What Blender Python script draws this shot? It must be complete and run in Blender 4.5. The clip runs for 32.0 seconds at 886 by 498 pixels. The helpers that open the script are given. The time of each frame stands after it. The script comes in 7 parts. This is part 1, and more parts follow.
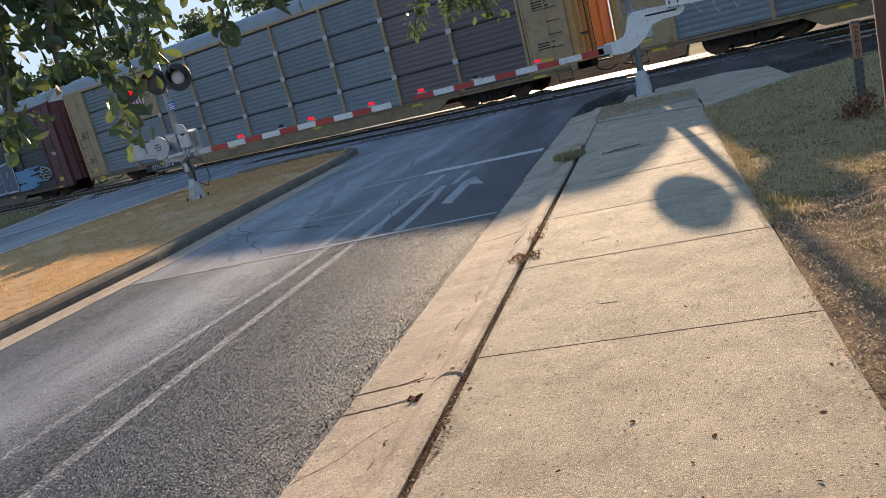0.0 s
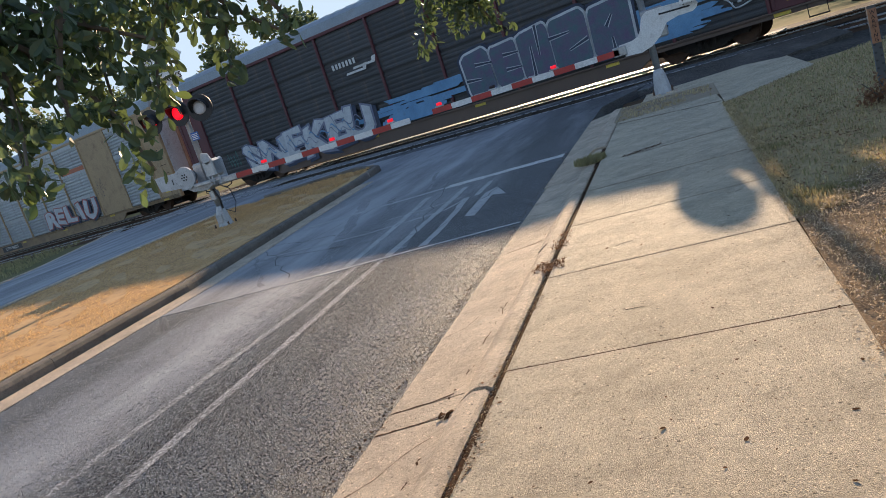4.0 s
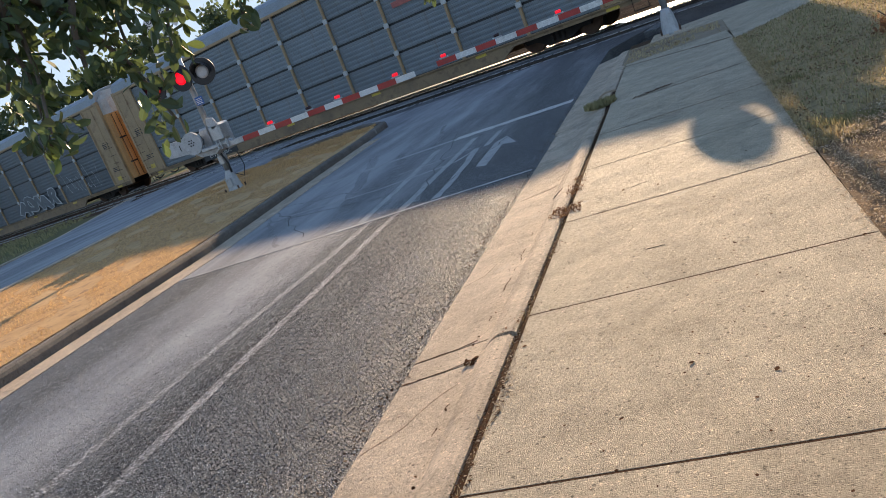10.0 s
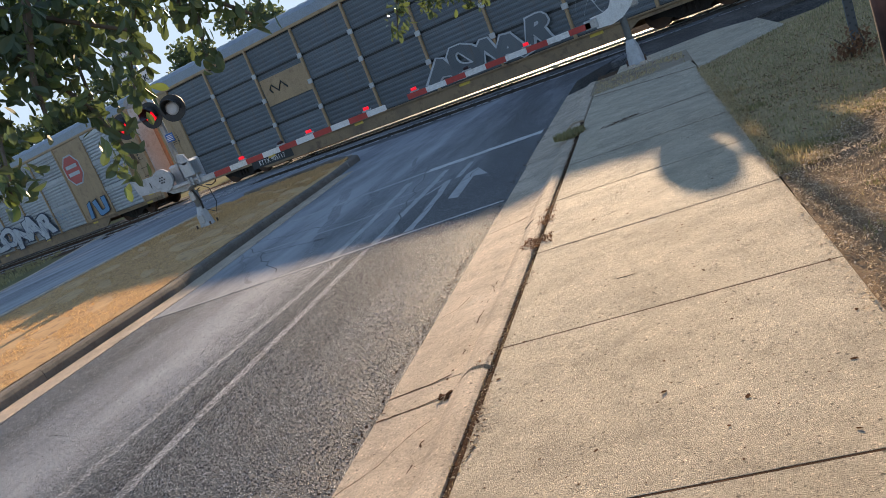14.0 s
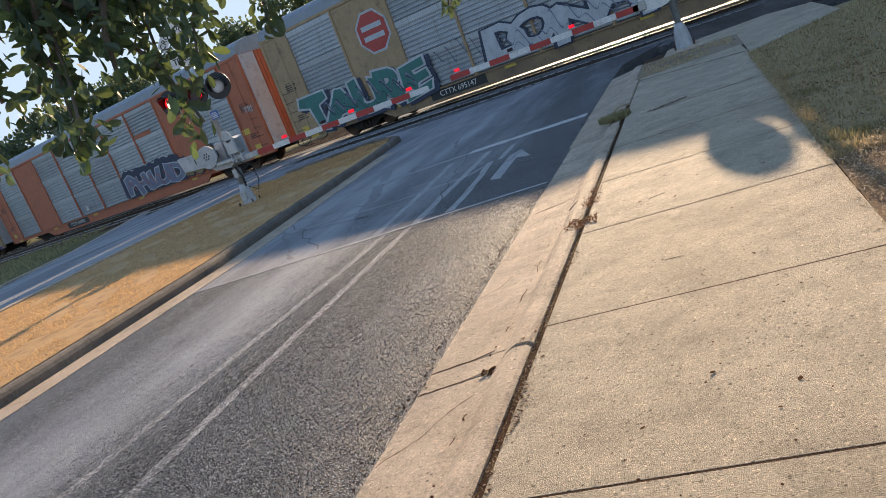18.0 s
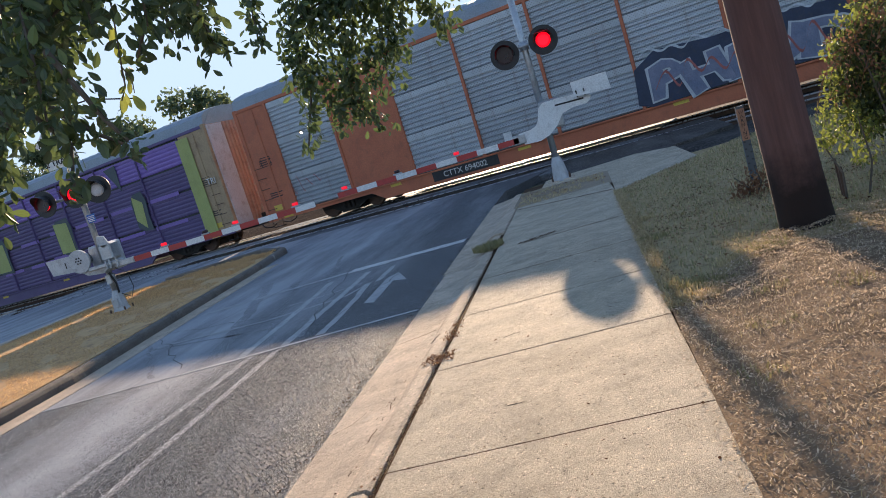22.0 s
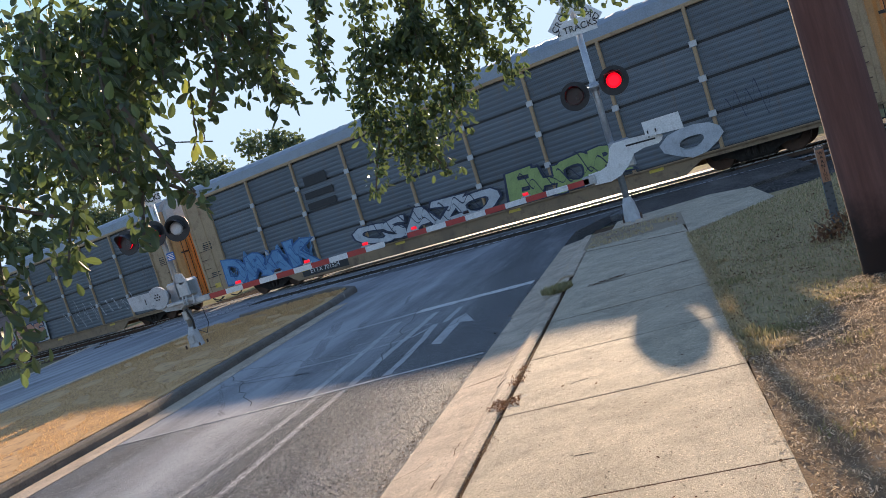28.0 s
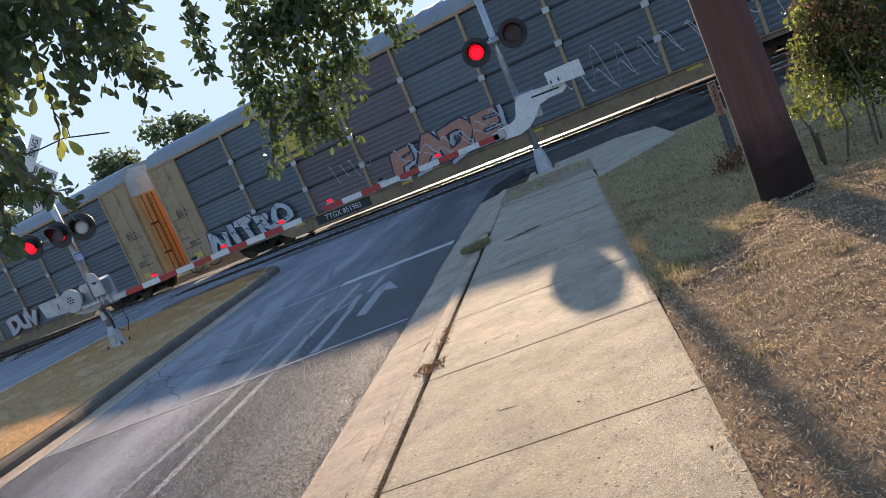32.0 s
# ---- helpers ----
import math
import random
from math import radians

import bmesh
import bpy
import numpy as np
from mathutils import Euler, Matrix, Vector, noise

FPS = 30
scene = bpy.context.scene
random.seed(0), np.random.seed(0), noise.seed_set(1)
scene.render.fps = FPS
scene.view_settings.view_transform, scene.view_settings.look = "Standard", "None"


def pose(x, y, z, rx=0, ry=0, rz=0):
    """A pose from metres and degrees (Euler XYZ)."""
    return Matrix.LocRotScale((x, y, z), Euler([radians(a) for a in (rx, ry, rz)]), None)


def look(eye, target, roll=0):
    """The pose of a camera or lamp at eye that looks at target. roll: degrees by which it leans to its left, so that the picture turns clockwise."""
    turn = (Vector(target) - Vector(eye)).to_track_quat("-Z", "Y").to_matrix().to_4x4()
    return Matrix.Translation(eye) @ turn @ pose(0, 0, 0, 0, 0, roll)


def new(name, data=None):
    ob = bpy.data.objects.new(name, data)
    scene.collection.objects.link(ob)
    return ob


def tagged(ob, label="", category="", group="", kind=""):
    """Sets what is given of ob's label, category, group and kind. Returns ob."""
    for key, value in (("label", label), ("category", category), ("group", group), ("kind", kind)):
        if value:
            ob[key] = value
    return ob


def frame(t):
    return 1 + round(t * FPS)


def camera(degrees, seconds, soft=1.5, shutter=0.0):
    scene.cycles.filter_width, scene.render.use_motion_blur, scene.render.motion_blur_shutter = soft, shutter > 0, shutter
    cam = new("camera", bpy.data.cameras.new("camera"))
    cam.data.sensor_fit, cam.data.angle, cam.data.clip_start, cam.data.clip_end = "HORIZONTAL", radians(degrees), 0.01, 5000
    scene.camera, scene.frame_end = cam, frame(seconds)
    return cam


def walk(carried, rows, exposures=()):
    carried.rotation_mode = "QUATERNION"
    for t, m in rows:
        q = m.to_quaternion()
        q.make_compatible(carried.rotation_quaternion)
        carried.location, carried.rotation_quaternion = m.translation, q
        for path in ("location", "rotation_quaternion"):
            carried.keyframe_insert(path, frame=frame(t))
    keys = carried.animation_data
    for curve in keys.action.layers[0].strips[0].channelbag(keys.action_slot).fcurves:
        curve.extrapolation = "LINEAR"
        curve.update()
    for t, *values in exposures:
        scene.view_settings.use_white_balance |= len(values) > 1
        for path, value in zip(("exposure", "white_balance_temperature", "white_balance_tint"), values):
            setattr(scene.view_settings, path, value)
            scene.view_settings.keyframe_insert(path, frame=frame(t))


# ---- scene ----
cam = camera(58.7, 32.0, soft=0.6)
PATH = [
    (0, (1.06, -0.165, 1.29), (0.465, 1.696, 0.863), -14.3),
    (0.5, (1.072, -0.156, 1.296), (0.481, 1.711, 0.889), -16.2),
    (1, (1.073, -0.143, 1.285), (0.475, 1.721, 0.874), -16.4),
    (1.5, (1.054, -0.152, 1.282), (0.377, 1.683, 0.866), -16.1),
    (2, (1.033, -0.166, 1.271), (0.267, 1.632, 0.848), -15.7),
    (2.5, (1.032, -0.171, 1.276), (0.232, 1.61, 0.844), -16.5),
    (3, (1.061, -0.174, 1.289), (0.288, 1.62, 0.864), -18.7),
    (3.5, (1.117, -0.159, 1.308), (0.469, 1.695, 0.928), -18.5),
    (5.5, (1.013, -0.201, 1.296), (0.251, 1.601, 0.88), -15.3),
    (6, (1.005, -0.201, 1.279), (0.18, 1.567, 0.838), -15.8),
    (6.5, (1.01, -0.181, 1.279), (0.17, 1.571, 0.804), -16.9),
    (7, (1.029, -0.157, 1.281), (0.21, 1.6, 0.788), -18.3),
    (7.5, (1.036, -0.134, 1.28), (0.233, 1.628, 0.781), -18.8),
    (8, (1.045, -0.138, 1.282), (0.251, 1.633, 0.8), -19.2),
    (8.5, (1.058, -0.147, 1.286), (0.273, 1.634, 0.826), -20.3),
    (9, (1.071, -0.153, 1.289), (0.279, 1.627, 0.836), -22.3),
    (9.5, (1.072, -0.167, 1.295), (0.303, 1.621, 0.835), -22.6),
    (10, (1.054, -0.168, 1.284), (0.345, 1.64, 0.808), -21.3),
    (10.5, (1.047, -0.182, 1.289), (0.419, 1.656, 0.813), -20.2),
    (11, (1.044, -0.186, 1.284), (0.447, 1.668, 0.83), -19.3),
    (11.5, (1.035, -0.204, 1.287), (0.387, 1.639, 0.857), -18.7),
    (12, (1.036, -0.202, 1.278), (0.318, 1.617, 0.856), -18.8),
    (12.5, (1.038, -0.196, 1.277), (0.274, 1.603, 0.849), -19.4),
    (13, (1.054, -0.184, 1.283), (0.301, 1.618, 0.854), -20.6),
    (13.5, (1.065, -0.181, 1.299), (0.375, 1.648, 0.876), -21.5),
    (14, (1.073, -0.159, 1.291), (0.442, 1.69, 0.863), -22.0),
    (14.5, (1.075, -0.162, 1.291), (0.467, 1.691, 0.847), -22.3),
    (16.5, (1.12, -0.157, 1.294), (0.422, 1.67, 0.876), -24.7),
    (17, (1.07, -0.168, 1.28), (0.406, 1.668, 0.848), -23.2),
    (17.5, (1.044, -0.17, 1.275), (0.39, 1.667, 0.833), -22.2),
    (18, (1.024, -0.182, 1.271), (0.298, 1.631, 0.84), -21.2),
    (18.5, (1.04, -0.199, 1.283), (0.261, 1.6, 0.89), -20.8),
    (19, (1.125, -0.188, 1.327), (0.467, 1.679, 1.04), -19.7),
    (19.5, (1.234, -0.16, 1.356), (0.695, 1.755, 1.157), -15.1),
    (20, (1.294, -0.15, 1.392), (0.874, 1.795, 1.189), -16.5),
    (20.5, (1.281, -0.125, 1.359), (0.892, 1.823, 1.126), -17.6),
    (21, (1.321, -0.123, 1.372), (0.952, 1.834, 1.183), -19.8),
    (21.5, (1.297, -0.134, 1.371), (0.942, 1.818, 1.124), -17.4),
    (22, (1.282, -0.125, 1.355), (0.876, 1.816, 1.094), -17.3),
    (22.5, (1.276, -0.13, 1.355), (0.843, 1.806, 1.101), -17.3),
    (23, (1.287, -0.13, 1.373), (0.874, 1.814, 1.143), -17.7),
    (23.5, (1.281, -0.141, 1.364), (0.885, 1.807, 1.145), -18.2),
    (24, (1.282, -0.134, 1.353), (0.881, 1.812, 1.128), -18.9),
    (24.5, (1.286, -0.111, 1.336), (0.869, 1.83, 1.094), -19.8),
    (25, (1.281, -0.128, 1.34), (0.836, 1.804, 1.075), -20.0),
    (25.5, (1.265, -0.133, 1.346), (0.795, 1.794, 1.09), -18.2),
    (26, (1.244, -0.145, 1.351), (0.743, 1.779, 1.127), -16.7),
    (26.5, (1.23, -0.15, 1.337), (0.665, 1.757, 1.129), -17.0),
    (28.5, (1.341, -0.081, 1.379), (0.818, 1.847, 1.279), -17.7),
    (29, (1.361, -0.08, 1.362), (0.96, 1.875, 1.226), -19.6),
    (29.5, (1.362, -0.053, 1.367), (0.977, 1.903, 1.201), -18.8),
    (30, (1.357, -0.027, 1.336), (0.922, 1.912, 1.115), -19.8),
    (30.5, (1.357, -0.043, 1.349), (0.909, 1.891, 1.109), -21.4),
    (31, (1.372, -0.042, 1.347), (0.935, 1.894, 1.101), -23.1),
    (31.5, (1.383, -0.027, 1.339), (0.971, 1.913, 1.081), -23.9),
    (32, (1.384, -0.04, 1.349), (0.986, 1.902, 1.086), -23.0),
]
walk(cam, [(t, look(eye, target, roll)) for t, eye, target, roll in PATH], exposures=[(0, .85, 7050, 13), (18.4, .85, 7050, 13), (20, .92, 6700, 14), (32, .95, 6700, 14)])

# ---------------------------------------------------------------- light
SUN_AZ, SUN_EL = -4.7, 15.2          # degrees from +y towards +x, and above the horizon
world = bpy.data.worlds.new("sky")
scene.world = world
world.use_nodes = True
wn = world.node_tree.nodes
sky = wn.new("ShaderNodeTexSky")
sky.sky_type, sky.sun_disc = "NISHITA", False
sky.sun_elevation, sky.sun_rotation = radians(SUN_EL), radians(SUN_AZ)
sky.air_density, sky.dust_density, sky.ozone_density = 1.0, 0.0, 1.7
sky.altitude = 2500
wn["Background"].inputs["Strength"].default_value = 0.178
# upper limit on the sky's colour, which tames its glow near the sun
sky_cap = wn.new("ShaderNodeMix")
sky_cap.data_type, sky_cap.blend_type = "RGBA", "DARKEN"
sky_cap.inputs["Factor"].default_value = 1.0
sky_cap.inputs[7].default_value = (1.95, 2.6, 3.35, 1.0)
world.node_tree.links.new(sky.outputs[0], sky_cap.inputs[6])
world.node_tree.links.new(sky_cap.outputs[2], wn["Background"].inputs["Color"])
sun_way = Vector((math.sin(radians(SUN_AZ)) * math.cos(radians(SUN_EL)), math.cos(radians(SUN_AZ)) * math.cos(radians(SUN_EL)), math.sin(radians(SUN_EL))))
sun = new("sun", bpy.data.lights.new("sun", "SUN"))
sun.data.energy, sun.data.angle, sun.data.color = 4.7, radians(0.55), (1.0, 0.78, 0.54)
sun.matrix_world = look(sun_way * 300, (0, 0, 0))


# ---------------------------------------------------------------- materials
def nodes_of(name):
    m = bpy.data.materials.new(name)
    m.use_nodes = True
    nt = m.node_tree
    return m, nt, nt.nodes["Principled BSDF"]


def link(nt, a, b):
    nt.links.new(a, b)


def noise_tex(nt, vec, scale, detail=4.0, rough=0.6):
    n = nt.nodes.new("ShaderNodeTexNoise")
    n.inputs["Scale"].default_value, n.inputs["Detail"].default_value, n.inputs["Roughness"].default_value = scale, detail, rough
    link(nt, vec, n.inputs["Vector"])
    return n.outputs["Fac"]


def ramp(nt, fac, stops):
    r = nt.nodes.new("ShaderNodeValToRGB")
    els = r.color_ramp.elements
    while len(els) < len(stops):
        els.new(0.5)
    for e, (p, c) in zip(els, stops):
        e.position, e.color = p, (c, c, c, 1) if isinstance(c, (int, float)) else (*c, 1)
    link(nt, fac, r.inputs["Fac"])
    return r.outputs["Color"]


def mix(nt, kind, a, b, fac=1.0):
    m = nt.nodes.new("ShaderNodeMix")
    m.data_type, m.blend_type = "RGBA", kind
    for sock, v in ((m.inputs["Factor"], fac), (m.inputs[6], a), (m.inputs[7], b)):
        if hasattr(v, "links"):
            link(nt, v, sock)
        elif sock.type == "VALUE":
            sock.default_value = v
        else:
            sock.default_value = (*v, 1)
    return m.outputs[2]


def bump(nt, bsdf, height, strength, dist=0.01):
    b = nt.nodes.new("ShaderNodeBump")
    b.inputs["Strength"].default_value, b.inputs["Distance"].default_value = strength, dist
    link(nt, height, b.inputs["Height"])
    link(nt, b.outputs[0], bsdf.inputs["Normal"])


def coords(nt):
    return nt.nodes.new("ShaderNodeTexCoord").outputs["Object"]


def surface(name, c1, c2, rough=0.8, metal=0.0, scale=2.0, fine=60.0, relief=0.2, dirt=(0.10, 0.085, 0.065), dirt_amount=0.35, vary=0.0, spec=0.5):
    """Two tones in large patches, fine grain, blotches of dirt, fine relief."""
    m, nt, b = nodes_of(name)
    v = coords(nt)
    big, grain = noise_tex(nt, v, scale), noise_tex(nt, v, fine, 3.0)
    col = ramp(nt, big, [(0.32, c1), (0.68, c2)])
    col = mix(nt, "MULTIPLY", col, ramp(nt, grain, [(0.25, 0.72), (0.7, 1.1)]), 0.8)
    if dirt_amount > 0:
        d = ramp(nt, noise_tex(nt, v, scale * 3.1, 6.0, 0.7), [(0.52, 0.0), (0.72, dirt_amount)])
        col = mix(nt, "MIX", col, dirt, d)
    if vary > 0:
        info = nt.nodes.new("ShaderNodeObjectInfo")
        col = mix(nt, "MULTIPLY", col, ramp(nt, info.outputs["Random"], [(0.0, 1.0 - vary), (1.0, 1.0 + vary)]), 1.0)
    link(nt, col, b.inputs["Base Color"])
    link(nt, ramp(nt, big, [(0.3, max(rough - 0.1, 0.03)), (0.7, min(rough + 0.1, 1.0))]), b.inputs["Roughness"])
    b.inputs["Metallic"].default_value = metal
    b.inputs["Specular IOR Level"].default_value = spec
    if relief > 0:
        bump(nt, b, grain, relief, 0.004)
    return m


def asphalt(name, stone, binder, size, relief, streak, spec=0.5, rough=0.75, contrast=False, lane=False):
    """Chips of stone in dark binder, with worn pale tracks that run along y; the pale lane band is wear and painted
    sheen.
    """
    m, nt, b = nodes_of(name)
    v = coords(nt)
    cells = nt.nodes.new("ShaderNodeTexVoronoi")
    cells.inputs["Scale"].default_value = size
    link(nt, v, cells.inputs["Vector"])
    tone = nt.nodes.new("ShaderNodeSeparateColor")
    link(nt, cells.outputs["Color"], tone.inputs[0])
    half = tuple(0.72 * p + 0.28 * q for p, q in zip(binder, stone)) if contrast else tuple(0.5 * (p + q) for p, q in zip(binder, stone))
    chip = ramp(nt, tone.outputs[0], [(0.0, binder), (0.45, tuple(0.93 * p + 0.07 * q for p, q in zip(binder, stone))), (0.78, tuple(0.68 * p + 0.32 * q for p, q in zip(binder, stone))), (1.0, stone)] if contrast else [(0.0, binder), (0.55, half), (1.0, stone)])
    edge = ramp(nt, cells.outputs["Distance"], [(0.26, 1.0), (0.60, 0.1 if contrast else 0.25)])
    col = mix(nt, "MULTIPLY", chip, edge, 0.95 if contrast else 0.85)
    mp = nt.nodes.new("ShaderNodeMapping")
    mp.inputs["Scale"].default_value = (1.3, 0.16, 1.0)
    link(nt, v, mp.inputs["Vector"])
    worn = noise_tex(nt, mp.outputs[0], 1.0, 6.0, 0.62)
    col = mix(nt, "MIX", col, streak, ramp(nt, worn, [(0.48, 0.0), (0.78, 0.22 if contrast else 0.4)]))
    if contrast:
        sep = nt.nodes.new("ShaderNodeSeparateXYZ")
        link(nt, v, sep.inputs[0])
        near = nt.nodes.new("ShaderNodeMapRange")
        near.inputs["From Min"].default_value, near.inputs["From Max"].default_value = -1.12, -0.68
        link(nt, sep.outputs[0], near.inputs["Value"])
        dust = mix(nt, "MULTIPLY", near.outputs[0], ramp(nt, noise_tex(nt, v, 3.5, 6.0, 0.7), [(0.35, 0.2), (0.65, 0.75)]), 1.0)
        col = mix(nt, "MIX", col, (0.27, 0.225, 0.175), dust)
        # pale lane: wear, with the low sun's sheen put into the colour
        worn_sheen_lane = nt.nodes.new("ShaderNodeMapRange")
        worn_sheen_lane.inputs["From Min"].default_value, worn_sheen_lane.inputs["From Max"].default_value = -2.2, -3.1
        link(nt, sep.outputs[0], worn_sheen_lane.inputs["Value"])
        dull_edge = nt.nodes.new("ShaderNodeMapRange")
        dull_edge.inputs["From Min"].default_value, dull_edge.inputs["From Max"].default_value = -4.3, -3.1
        dull_edge.inputs["To Min"].default_value = 0.05
        link(nt, sep.outputs[0], dull_edge.inputs["Value"])
        pale = mix(nt, "MULTIPLY", worn_sheen_lane.outputs[0], ramp(nt, worn, [(0.33, 0.32), (0.58, 0.75)]), 1.0)
        pale = mix(nt, "MULTIPLY", pale, dull_edge.outputs[0], 1.0)
        col = mix(nt, "MIX", col, (0.40, 0.405, 0.415), pale)
    if lane:
        sep = nt.nodes.new("ShaderNodeSeparateXYZ")
        link(nt, v, sep.inputs[0])
        # lane paler to the left: rubbed surface and its sheen, both as colour
        rubbed = nt.nodes.new("ShaderNodeMapRange")
        rubbed.inputs["From Min"].default_value, rubbed.inputs["From Max"].default_value = -1.7, -3.2
        link(nt, sep.outputs[0], rubbed.inputs["Value"])
        col = mix(nt, "MIX", col, (0.40, 0.405, 0.42), mix(nt, "MULTIPLY", rubbed.outputs[0], ramp(nt, worn, [(0.3, 0.2), (0.62, 0.75)]), 1.0))
    patches = noise_tex(nt, v, 0.55, 6.0, 0.65)
    col = mix(nt, "MULTIPLY", col, ramp(nt, patches, [(0.3, 0.86), (0.7, 1.12)] if lane else [(0.3, 0.65), (0.7, 1.2)]), 0.9)
    link(nt, col, b.inputs["Base Color"])
    link(nt, ramp(nt, worn, [(0.35, rough + 0.1), (0.7, rough - 0.12)]), b.inputs["Roughness"])
    b.inputs["Specular IOR Level"].default_value = spec
    bump(nt, b, edge, relief, 0.008)
    return m


def concrete(name, c1, c2, stain, vary=0.0):
    m, nt, b = nodes_of(name)
    v = coords(nt)
    big, mid, grain = noise_tex(nt, v, 0.9, 6.0, 0.62), noise_tex(nt, v, 7.0, 5.0, 0.7), noise_tex(nt, v, 260.0, 2.0, 0.5)
    col = ramp(nt, big, [(0.3, c1), (0.7, c2)])
    col = mix(nt, "MIX", col, stain, ramp(nt, mid, [(0.50, 0.0), (0.76, 0.6)]))
    spots = nt.nodes.new("ShaderNodeTexVoronoi")
    spots.inputs["Scale"].default_value = 240.0
    link(nt, v, spots.inputs["Vector"])
    sep = nt.nodes.new("ShaderNodeSeparateColor")
    link(nt, spots.outputs["Color"], sep.inputs[0])
    col = mix(nt, "MULTIPLY", col, ramp(nt, sep.outputs[0], [(0.0, 0.50), (0.22, 0.92), (0.85, 1.0), (1.0, 1.40)]), 1.0)
    streaks = noise_tex(nt, v, 2.3, 8.0, 0.75)
    col = mix(nt, "MULTIPLY", col, ramp(nt, streaks, [(0.36, 0.72), (0.58, 1.04)]), 0.9)
    brush = nt.nodes.new("ShaderNodeMapping")
    brush.inputs["Scale"].default_value = (30.0, 90.0, 30.0)
    link(nt, v, brush.inputs["Vector"])
    broom = noise_tex(nt, brush.outputs[0], 1.0, 4.0, 0.7)
    col = mix(nt, "MULTIPLY", col, ramp(nt, broom, [(0.3, 0.90), (0.7, 1.08)]), 0.9)
    pits = noise_tex(nt, v, 38.0, 2.0, 0.5)
    col = mix(nt, "MULTIPLY", col, ramp(nt, pits, [(0.24, 0.45), (0.34, 1.0)]), 0.7)
    for size, stops in ((55.0, [(0.0, 0.3), (0.035, 0.5), (0.045, 1.0), (0.965, 1.0), (0.975, 1.45)]), (85.0, [(0.0, 0.45), (0.06, 0.6), (0.07, 1.0), (0.88, 1.0), (0.90, 1.5)])):
        dots = nt.nodes.new("ShaderNodeTexVoronoi")
        dots.inputs["Scale"].default_value = size
        link(nt, v, dots.inputs["Vector"])
        pick = nt.nodes.new("ShaderNodeSeparateColor")
        link(nt, dots.outputs["Color"], pick.inputs[0])
        core = ramp(nt, dots.outputs["Distance"], [(0.30, 1.0), (0.42, 0.0)])
        col = mix(nt, "MIX", col, mix(nt, "MULTIPLY", col, ramp(nt, pick.outputs[1], stops), 1.0), core)
    scuff = noise_tex(nt, v, 3.2, 2.0, 0.4)
    col = mix(nt, "MIX", col, (0.62, 0.58, 0.50), ramp(nt, scuff, [(0.70, 0.0), (0.76, 0.35)]))
    if vary > 0:
        info = nt.nodes.new("ShaderNodeObjectInfo")
        col = mix(nt, "MULTIPLY", col, ramp(nt, info.outputs["Random"], [(0.0, 1.0 - vary), (1.0, 1.0 + vary)]), 1.0)
    link(nt, col, b.inputs["Base Color"])
    b.inputs["Roughness"].default_value = 0.80
    b.inputs["Specular IOR Level"].default_value = 0.25
    h = mix(nt, "ADD", ramp(nt, sep.outputs[0], [(0.0, 0.0), (1.0, 0.5)]), ramp(nt, grain, [(0.3, 0.0), (0.7, 1.0)]), 1.0)
    h = mix(nt, "ADD", h, ramp(nt, broom, [(0.3, 0.0), (0.7, 0.4)]), 1.0)
    bump(nt, b, h, 0.85, 0.003)
    return m


def leaf_material(name, c1, c2, through_tint, amount=0.35, rough=0.5):
    """Leaves: glossy skin, some light through the blade; each one a little different."""
    m, nt, b = nodes_of(name)
    geo = nt.nodes.new("ShaderNodeNewGeometry")
    col = ramp(nt, geo.outputs["Random Per Island"], [(0.0, c1), (0.75, c2), (1.0, through_tint)])
    link(nt, col, b.inputs["Base Color"])
    b.inputs["Roughness"].default_value = rough
    b.inputs["Specular IOR Level"].default_value = 0.5 if rough < 0.8 else 0.03
    tr = nt.nodes.new("ShaderNodeBsdfTranslucent")
    link(nt, mix(nt, "MIX", col, through_tint, 0.6), tr.inputs["Color"])
    mx = nt.nodes.new("ShaderNodeMixShader")
    mx.inputs[0].default_value = amount
    link(nt, b.outputs[0], mx.inputs[1])
    link(nt, tr.outputs[0], mx.inputs[2])
    link(nt, mx.outputs[0], nt.nodes["Material Output"].inputs["Surface"])
    return m


def glow(name, colour, strength):
    m, nt, b = nodes_of(name)
    b.inputs["Base Color"].default_value = (*colour, 1)
    b.inputs["Emission Color"].default_value = (*colour, 1)
    b.inputs["Emission Strength"].default_value = strength
    return m


def diodes(name, colour, strength):
    """A lit lens of many small diodes."""
    m = glow(name, colour, strength)
    nt = m.node_tree
    b = nt.nodes["Principled BSDF"]
    dots = nt.nodes.new("ShaderNodeTexVoronoi")
    dots.inputs["Scale"].default_value = 42.0
    dots.inputs["Randomness"].default_value = 0.35
    link(nt, coords(nt), dots.inputs["Vector"])
    link(nt, ramp(nt, dots.outputs["Distance"], [(0.25, strength * 1.7), (0.55, strength * 0.55)]), b.inputs["Emission Strength"])
    return m


